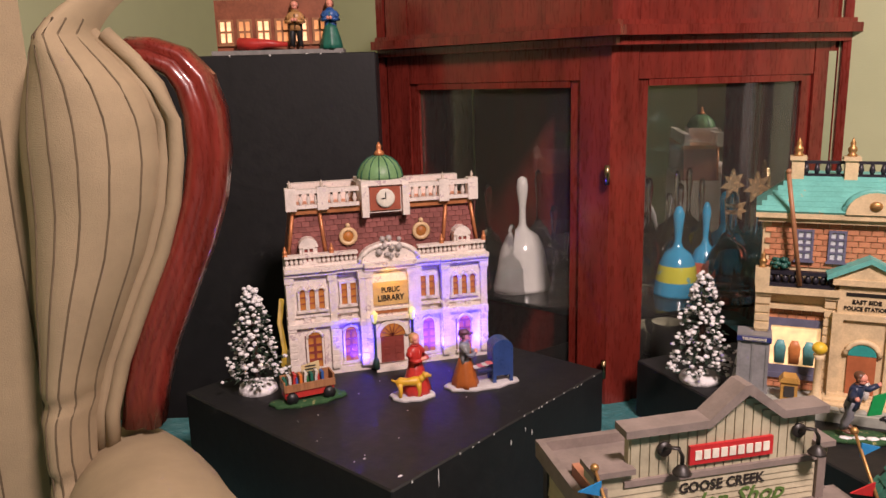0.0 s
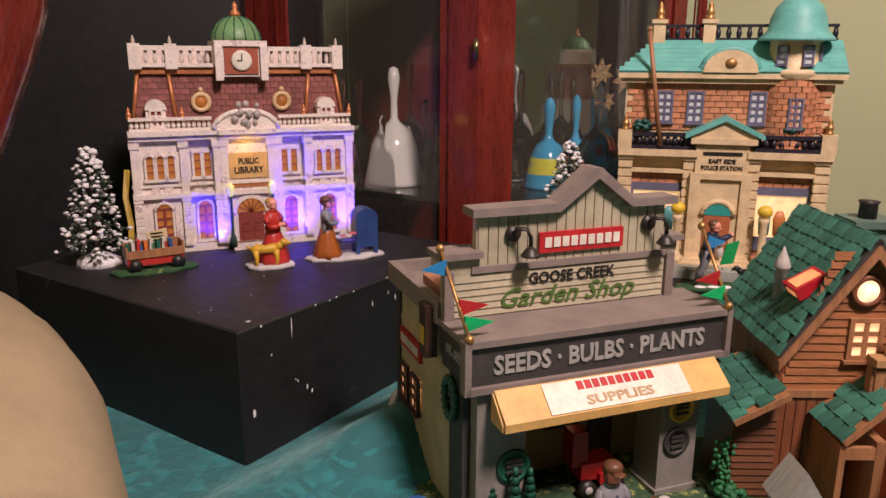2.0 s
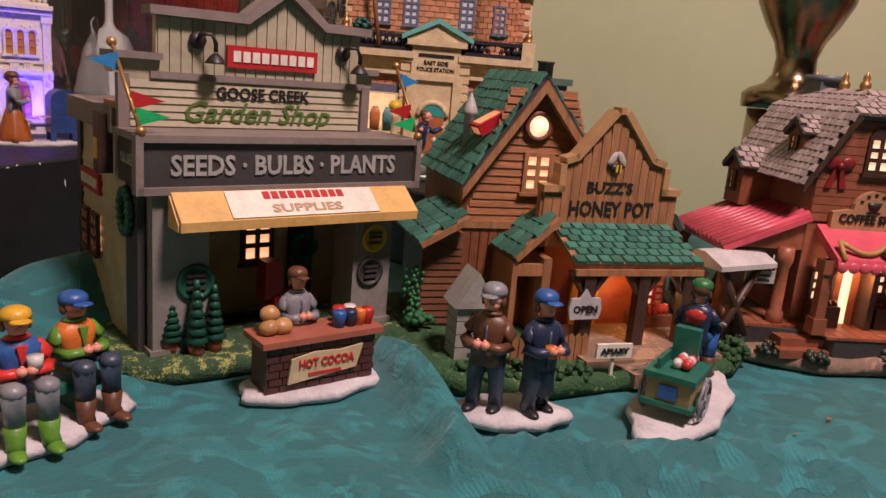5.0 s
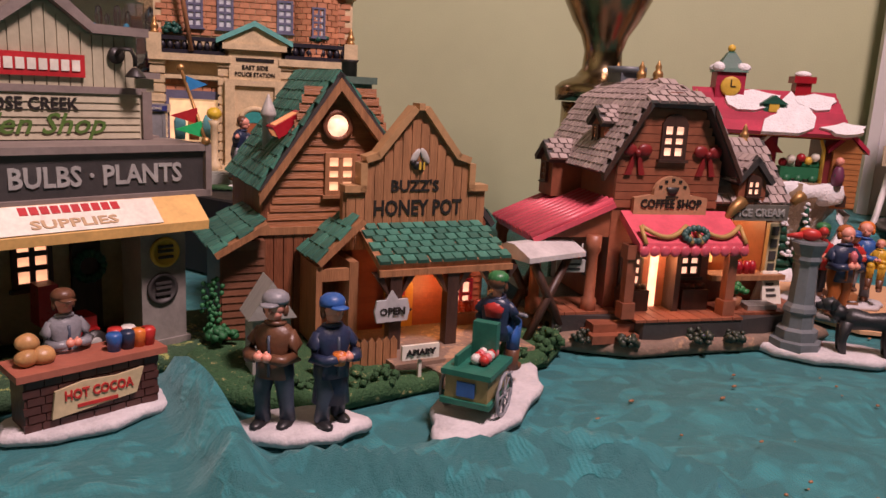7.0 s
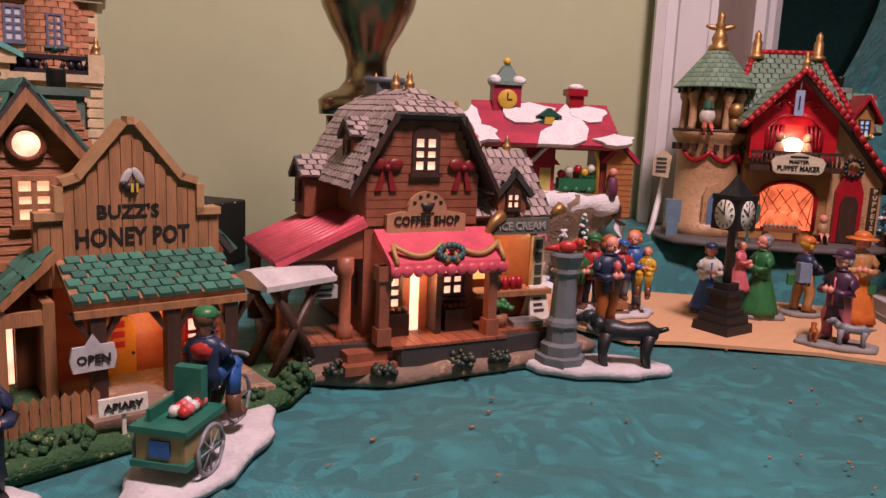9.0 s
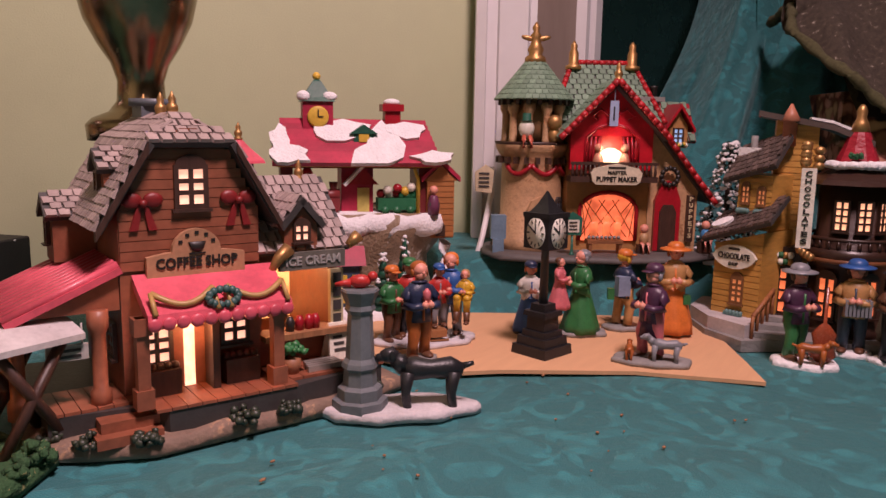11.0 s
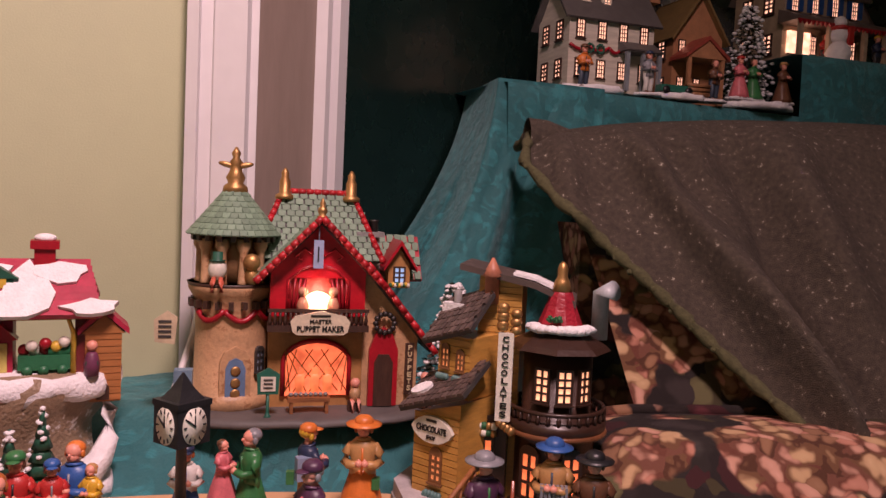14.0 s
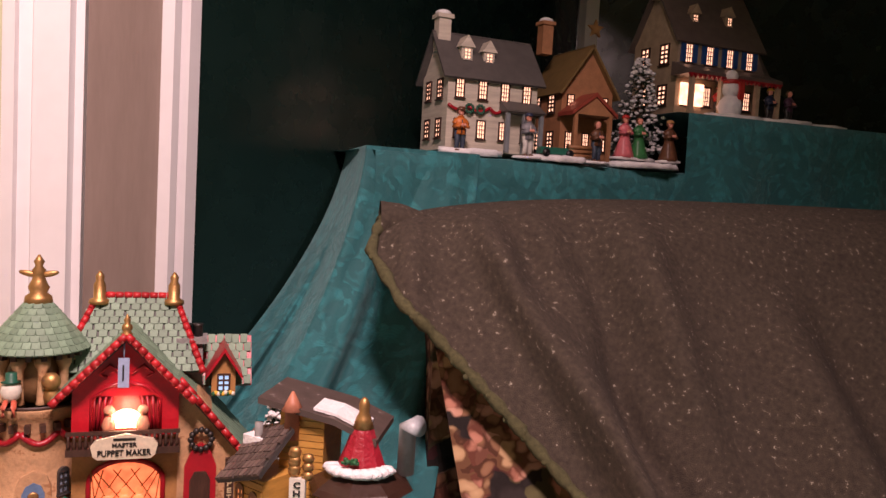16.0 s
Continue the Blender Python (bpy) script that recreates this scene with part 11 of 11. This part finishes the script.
for i in range(7):
    k.box(-0.010 + i * 0.003, -0.0078 + i * 0.003, -0.016, -0.008, 0.038, 0.052)
part("accordion", k, C["grey"], g)
g = thing("fiddler_figurine", (0.988, -0.037, 0.0, -76), "figurine of a fiddler in a black leather jacket", "figurine")
part("snow_base", disc(0.018, 0.013, 0.006, 8), snow, g)
fig_part(g, "standing_figure", (body, dict(x=0, y=0, z=0.005, hgt=0.080, top="brown", low="black", hat="black", brim=True, boots="black")))

# on the library's box
g = thing("book_wagon", (-0.152, 0.782, BOX_H, 24), "red toy book wagon on a grass base", "figurine")
part("grass_base", disc(0.042, 0.017, 0.004, 3, 0.0015), garden_green, g)
k = Build()
k.box(-0.027, 0.027, -0.009, 0.009, 0.009, 0.017)
part("wagon_body", k, C["red"], g)
k = Build()
k.box(-0.028, 0.028, -0.011, -0.009, 0.017, 0.025)
k.box(-0.028, 0.028, 0.009, 0.011, 0.017, 0.030)
k.box(-0.028, -0.026, -0.009, 0.009, 0.017, 0.028)
k.box(0.026, 0.028, -0.009, 0.009, 0.017, 0.030)
part("wagon_rack", k, sign_wood, g)
for x in (-0.020, 0.021):
    k = Build()
    k.lathe([(0.0065, 0), (0.0065, 0.004)], seg=14, m=pose(x, -0.009, 0.0095, 90))
    part("wheel", k, C["black"], g)
for i in range(11):
    k = Build()
    k.box(-0.0015, 0.0015, -0.005, 0.006, 0, 0.013 + 0.002 * (i % 3), m=pose(-0.024 + i * 0.0040, 0, 0.017, 0, (i % 3 - 1) * 6, 0))
    part("book", k, C[("teal", "white", "red", "blue", "orange", "white", "green")[i % 7]], g)
k = Build()
k.plate([(-0.004, 0.022), (0.016, 0.025), (0.015, 0.042), (-0.005, 0.039)], 0.004, 0.0055)
s = part("card_sign", k, P("card_cream", (0.60, 0.48, 0.26)), g)
k = Build()
for i in range(4):
    k.box(-0.001, 0.011, 0.0034, 0.004, 0.0265 + i * 0.0035, 0.0280 + i * 0.0035)
part("text_bar", k, letter_black, s)
g = thing("red_coat_figurine", (-0.038, 0.783, BOX_H, 8), "figurine of a woman in a red coat with a yellow dog", "figurine")
part("snow_base", disc(0.025, 0.015, 0.004, 3), snow_base, g)
fig_part(g, "woman_figure", (body, dict(x=0.005, y=0.006, z=0.003, hgt=0.068, top="red", low="red", skirt=True, turn=40, hair="tan")))
fig_part(g, "dog_figure", (four_legs, dict(x=-0.004, y=-0.006, z=0.003, L=0.034, hue=C["gold"], turn=0)))
g = thing("mailbox_figurine", (0.040, 0.812, BOX_H, 16), "figurine of a postal worker at a blue mailbox", "figurine")
part("snow_base", disc(0.043, 0.018, 0.004, 3), snow_base, g)
k = Build()
k.box(0.010, 0.034, -0.010, 0.010, 0.012, 0.044)
k.plate([(0.010, 0.044), (0.034, 0.044)] + [(0.022 + 0.012 * math.cos(math.pi * i / 10), 0.044 + 0.010 * math.sin(math.pi * i / 10)) for i in range(1, 10)], -0.010, 0.010)
for x in (0.012, 0.032):
    for y in (-0.008, 0.008):
        k.box(x - 0.002, x + 0.002, y - 0.002, y + 0.002, 0.003, 0.012)
mb = part("mailbox", k, P("mail_blue", (0.03, 0.06, 0.20), rough=0.3), g, "blue street mailbox")
k = Build()
k.box(-0.006, 0.012, -0.009, 0.004, 0.018, 0.020)
part("mail_tray", k, C["navy"], mb)
fig_part(g, "postal_figure", (body, dict(x=-0.020, y=0.0, z=0.003, hgt=0.064, top="grey", low="rust", skirt=True, hat="brown", turn=70)))
k = Build()
for i in range(4):
    k.box(-0.012 + i * 0.005, -0.005 + i * 0.005, -0.010, -0.002, 0.024 + i * 0.001, 0.0252 + i * 0.001, mi=i % 2)
part("letters", k, [C["white"], C["pink"]], g)

# kite boy before the police station
g = thing("kite_figurine", (0.398, 0.668, 0.072, -10), "figurine of a running boy with a green kite and black dog", "figurine")
part("grass_base", disc(0.045, 0.014, 0.004, 5, 0.0015), garden_green, g)
fig_part(g, "running_figure", (body, dict(x=-0.020, y=0.002, z=0.010, hgt=0.064, top="navy", low="grey", hair="brown", turn=50, arms="out", lean=12)))
k = Build()
k.plate([(-0.002, 0.026), (0.010, 0.028), (0.014, 0.050), (0.002, 0.046)], -0.004, -0.002)
part("kite", k, P("kite_green", (0.02, 0.30, 0.08)), g)
fig_part(g, "dog_figure", (four_legs, dict(x=0.030, y=0.002, z=0.003, L=0.026, hue=C["black"], turn=180)))
k = Build()
for i in range(5):
    k.ball((-0.02 + 0.012 * i, -0.006, 0.004), (0.007, 0.004, 0.0018), seg=8, rings=4)
part("snow_patch", k, snow, g)

# street players on top of the tall box
g = thing("street_stall", (-0.235, 1.095, 0.458, 2), "lit miniature shop front with a guitar player", "figurine")
k = Build()
k.box(-0.075, 0.105, -0.012, 0.030, 0, 0.006)
part("base", k, stone_grey, g)
k = Build()
k.box(-0.072, 0.090, 0.012, 0.028, 0.006, 0.075)
part("shop_wall", k, shop_brown, g)
for i in range(6):
    window(g, -0.058 + i * 0.026, 0.0115, 0.032, 0.015, 0.028, sign_wood, window_dim if i % 2 else window_warm, 2, 2)
k = Build()
k.tube([(-0.040, -0.004, 0.016), (-0.020, -0.004, 0.014), (0.0, -0.004, 0.015), (0.028, -0.004, 0.013)], [0.008, 0.009, 0.006, 0.003], seg=10)
part("guitar_case", k, C["red"], g)
fig_part(g, "guitar_figure", (body, dict(x=0.040, y=0.0, z=0.006, hgt=0.068, top="tan", low="black")))
fig_part(g, "lady_figure", (body, dict(x=0.088, y=0.0, z=0.006, hgt=0.066, top="blue", low="teal", skirt=True)))

# small crowd on the window shelf
shelf = [(1.575, 0.120, 0.434, "orange", "jeans", "brown"), (1.640, 0.035, 0.434, "grey", "white", "navy"), (1.72, -0.055, 0.434, "brown", "jeans", None), (1.80, -0.11, 0.446, "green", "green", None), (1.775, -0.09, 0.446, "pink", "pink", "red"), (1.84, -0.155, 0.446, "brown", "brown", "tan"), (2.035, -0.225, 0.537, "red", "black", None), (2.075, -0.315, 0.537, "navy", "black", "gold"), (2.10, -0.35, 0.537, "plum", "black", None)]
for x, y, z, a, b_, hh in shelf:
    g = thing("shelf_figurine", (x, y, z, -50), f"small {a} figurine on the snowy window shelf", "figurine", "figurines on the window shelf")
    part("snow_base", disc(0.022, 0.014, 0.004, x * 9), snow, g)
    fig_part(g, "standing_figure", (body, dict(x=0, y=0, z=0.003, hgt=0.066, top=a, low=b_, hat=hh, skirt=(a == b_))))
g = thing("snowman", (2.000, -0.245, 0.537, -50), "white snowman with a red scarf", "figurine")
k = Build()
k.ball((0, 0, 0.022), 0.023)
k.ball((0, 0, 0.054), 0.017)
k.ball((0, 0, 0.077), 0.012)
part("snow_body", k, snow, g)
k = Build()
k.lathe([(0.016, 0), (0.017, 0.005), (0.012, 0.008)], 0, 0, 0.063, seg=14)
k.box(0.004, 0.014, -0.020, -0.014, 0.035, 0.066)
part("scarf", k, C["red"], g)
for i, (x, y, z, r) in enumerate(((1.60, 0.11, 0.4335, 0.05), (1.69, -0.005, 0.4335, 0.05), (1.80, -0.12, 0.4335, 0.06), (2.02, -0.25, 0.5365, 0.07), (2.085, -0.34, 0.5365, 0.06), (2.16, -0.42, 0.5365, 0.05))):
    solid("snow_blanket", disc(r, r * 0.5, 0.009, i, 0.003), snow, (x, y, z, -52), "patch of white cotton snow on the window shelf", "snow")
g = thing("woodpile", (1.70, -0.03, 0.440, -50), "small stack of cut logs on the shelf", "logs")
for i in range(9):
    k = Build()
    k.tube([(-0.02 + 0.002 * (i % 3), -0.006 + 0.006 * (i % 3), 0.004 + 0.0065 * (i // 3)), (0.02, -0.006 + 0.006 * (i % 3), 0.004 + 0.0065 * (i // 3))], 0.0032, seg=7)
    part("log", k, sign_wood, g)
g = thing("garden_wagon", (1.675, 0.000, 0.440, -50), "dark green toy wagon on the shelf", "toy wagon")
k = Build()
k.box(-0.028, 0.028, -0.008, 0.008, 0.004, 0.014)
part("wagon_body", k, C["teal"], g)
for x in (-0.02, 0.02):
    k = Build()
    k.lathe([(0.006, 0), (0.006, 0.003)], seg=12, m=pose(x, -0.008, 0.006, 90))
    part("wheel", k, C["black"], g)

# ---- bells in the cabinet ----
def bell(at, hgt, r, mats, label, handle="plain", seg=28, flute=0.0):
    k = Build()
    prof = [(r, 0), (r * 0.97, hgt * 0.03), (r * 0.86, hgt * 0.16), (r * 0.74, hgt * 0.34), (r * 0.52, hgt * 0.47), (r * 0.22, hgt * 0.53), (r * 0.14, hgt * 0.60), (r * 0.18, hgt * 0.75), (r * 0.24, hgt * 0.90), (r * 0.14, hgt * 0.98), (0.001, hgt)]
    if handle == "thin":
        prof[5:] = [(r * 0.2, hgt * 0.53), (r * 0.12, hgt * 0.57), (r * 0.11, hgt * 0.72), (r * 0.20, hgt * 0.90), (r * 0.15, hgt * 0.98), (0.001, hgt)]
    k.lathe([(a, b) for a, b in prof], seg=seg)
    if flute:
        for vert in k.bm.verts:
            a = math.atan2(vert.co.y, vert.co.x)
            f = 1 + flute * math.cos(a * 12) * (1 if vert.co.z < hgt * 0.5 else 0)
            vert.co.x *= f
            vert.co.y *= f
    if len(mats) > 1:
        k.bm.faces.ensure_lookup_table()
        for face in k.bm.faces:
            z = face.calc_center_median().z / hgt
            face.material_index = 1 if (0.14 < z < 0.36) else 0
    return solid("bell", k, mats, at, label, "bell", "bells in the cabinet")


SH = 0.1125
porcelain = mat("porcelain", (0.72, 0.69, 0.66), 0.15, 0.05, 30, 0.0, coat=0.6, second=(0.25, 0.35, 0.5), amount=0.10)
bell((0.118, 1.105, SH), 0.165, 0.045, [porcelain], "white porcelain hand bell with blue flowers", "thin")
jb = mat("bell_blue", (0.05, 0.32, 0.55), 0.15, 0.1, 30, 0.0, coat=0.6)
jy = mat("bell_scene", (0.62, 0.60, 0.06), 0.2, 0.2, 40, 0.0, coat=0.6, second=(0.05, 0.35, 0.5), amount=0.35)
b = bell((0.330, 1.045, SH), 0.125, 0.034, [jb, jy], "blue and yellow painted souvenir bell")
bell((0.372, 1.055, SH), 0.128, 0.026, [jb, P("bell_coral", (0.5, 0.1, 0.06))], "blue and coral painted souvenir bell")
bell((0.392, 1.018, SH), 0.150, 0.040, [crystal], "tall fluted crystal bell", "plain", 48, 0.03)
bell((0.432, 1.035, SH), 0.135, 0.030, [crystal], "clear crystal bell topped with a star", "plain", 48, 0.04)
bell((0.070, 1.14, SH), 0.150, 0.030, [crystal], "clear glass bell with a long handle", "thin", 36, 0.03)
bell((0.165, 1.11, SH), 0.120, 0.028, [crystal], "small clear glass bell", "thin", 36, 0.04)
bell((0.20, 1.08, SH), 0.105, 0.030, [crystal], "low cut crystal bell", "thin", 36, 0.05)
bell((0.10, 1.08, SH), 0.10, 0.026, [crystal], "low cut crystal bell", "thin", 36, 0.05)
bell((0.02, 1.15, SH), 0.14, 0.030, [P("bell_rose", (0.42, 0.16, 0.16), rough=0.15)], "rose tinted glass bell", "thin")
bell((0.28, 1.06, SH), 0.118, 0.026, [crystal], "small clear glass bell", "thin", 36, 0.04)
for x, y, hgt, r in ((0.045, 1.10, 0.15, 0.027), (0.145, 1.135, 0.17, 0.028), (0.175, 1.06, 0.09, 0.024), (0.215, 1.13, 0.14, 0.026), (0.255, 1.09, 0.15, 0.026), (0.300, 1.09, 0.16, 0.028), (0.345, 1.09, 0.15, 0.026), (0.415, 1.07, 0.16, 0.028), (0.455, 1.055, 0.14, 0.026), (0.475, 1.02, 0.12, 0.024)):
    bell((x, y, SH), hgt, r, [crystal], "clear cut glass hand bell on the glass shelf", "thin", 36, 0.04)
star_gold = mat("star_gold", (0.62, 0.42, 0.22), 0.25, 0.2, 60, 0.0, metal=0.6)
for x, y, z, r in ((0.392, 1.018, SH + 0.158, 0.020), (0.432, 1.035, SH + 0.150, 0.022), (0.450, 1.020, SH + 0.115, 0.016), (0.405, 1.03, SH + 0.120, 0.016)):
    k = Build()
    k.plate([((r if i % 2 == 0 else r * 0.5) * math.sin(math.pi * i / 7), (r if i % 2 == 0 else r * 0.5) * math.cos(math.pi * i / 7)) for i in range(13, -1, -1)], -0.002, 0.002)
    solid("star_ornament", k, star_gold, (x, y, z, 20), "gilded glass star ornament", "ornament", "star ornaments")
for i, (x, y, r) in enumerate(((0.14, 1.05, 0.030), (0.235, 1.02, 0.028), (0.32, 1.02, 0.034), (0.09, 1.10, 0.03))):
    k = Build()
    k.lathe([(r * 0.6, 0), (r * 0.95, 0.02), (r, 0.05), (r * 0.8, 0.075), (r * 0.95, 0.085), (r * 0.88, 0.085), (r * 0.7, 0.07)], seg=24)
    solid("cream_pot", k, P("pot_cream", (0.45, 0.42, 0.30), rough=0.25) if i == 0 else bpy.data.materials["pot_cream"], (x, y, -0.119), "glazed cream pot on the lower shelf", "pot", "cream pots")

# ---- cords and crumbs ----
k = Build()
k.tube([(0.985, 0.365, 0.035), (1.02, 0.375, 0.07), (1.055, 0.385, 0.115), (1.08, 0.40, 0.14)], 0.0035, seg=8)
solid("white_cord", k, trim_white, (0, 0, 0), "thick white electric cord behind the toy shop", "cord")
k = Build()
k.tube([(0.06, 0.545, 0.004), (0.075, 0.60, 0.012), (0.10, 0.64, 0.016), (0.15, 0.66, 0.012)], 0.0022, seg=8)
solid("white_cord", k, trim_white, (0, 0, 0), "white electric cord by the black box", "cord")
k = Build()
rnd = random.Random(77)
for i in range(46):
    x, y = rnd.uniform(0.42, 0.80), rnd.uniform(0.02, 0.24)
    s = rnd.uniform(0.0005, 0.0014)
    k.ball((x, y, bump_sum(x, y, FOLDS) + 0.0008), (s * rnd.uniform(1, 2.4), s, s * 0.7), seg=5, rings=3)
solid("crumbs", k, sign_wood, (0, 0, 0), "scattered tan crumbs on the green cloth", "crumbs", kind="stuff")
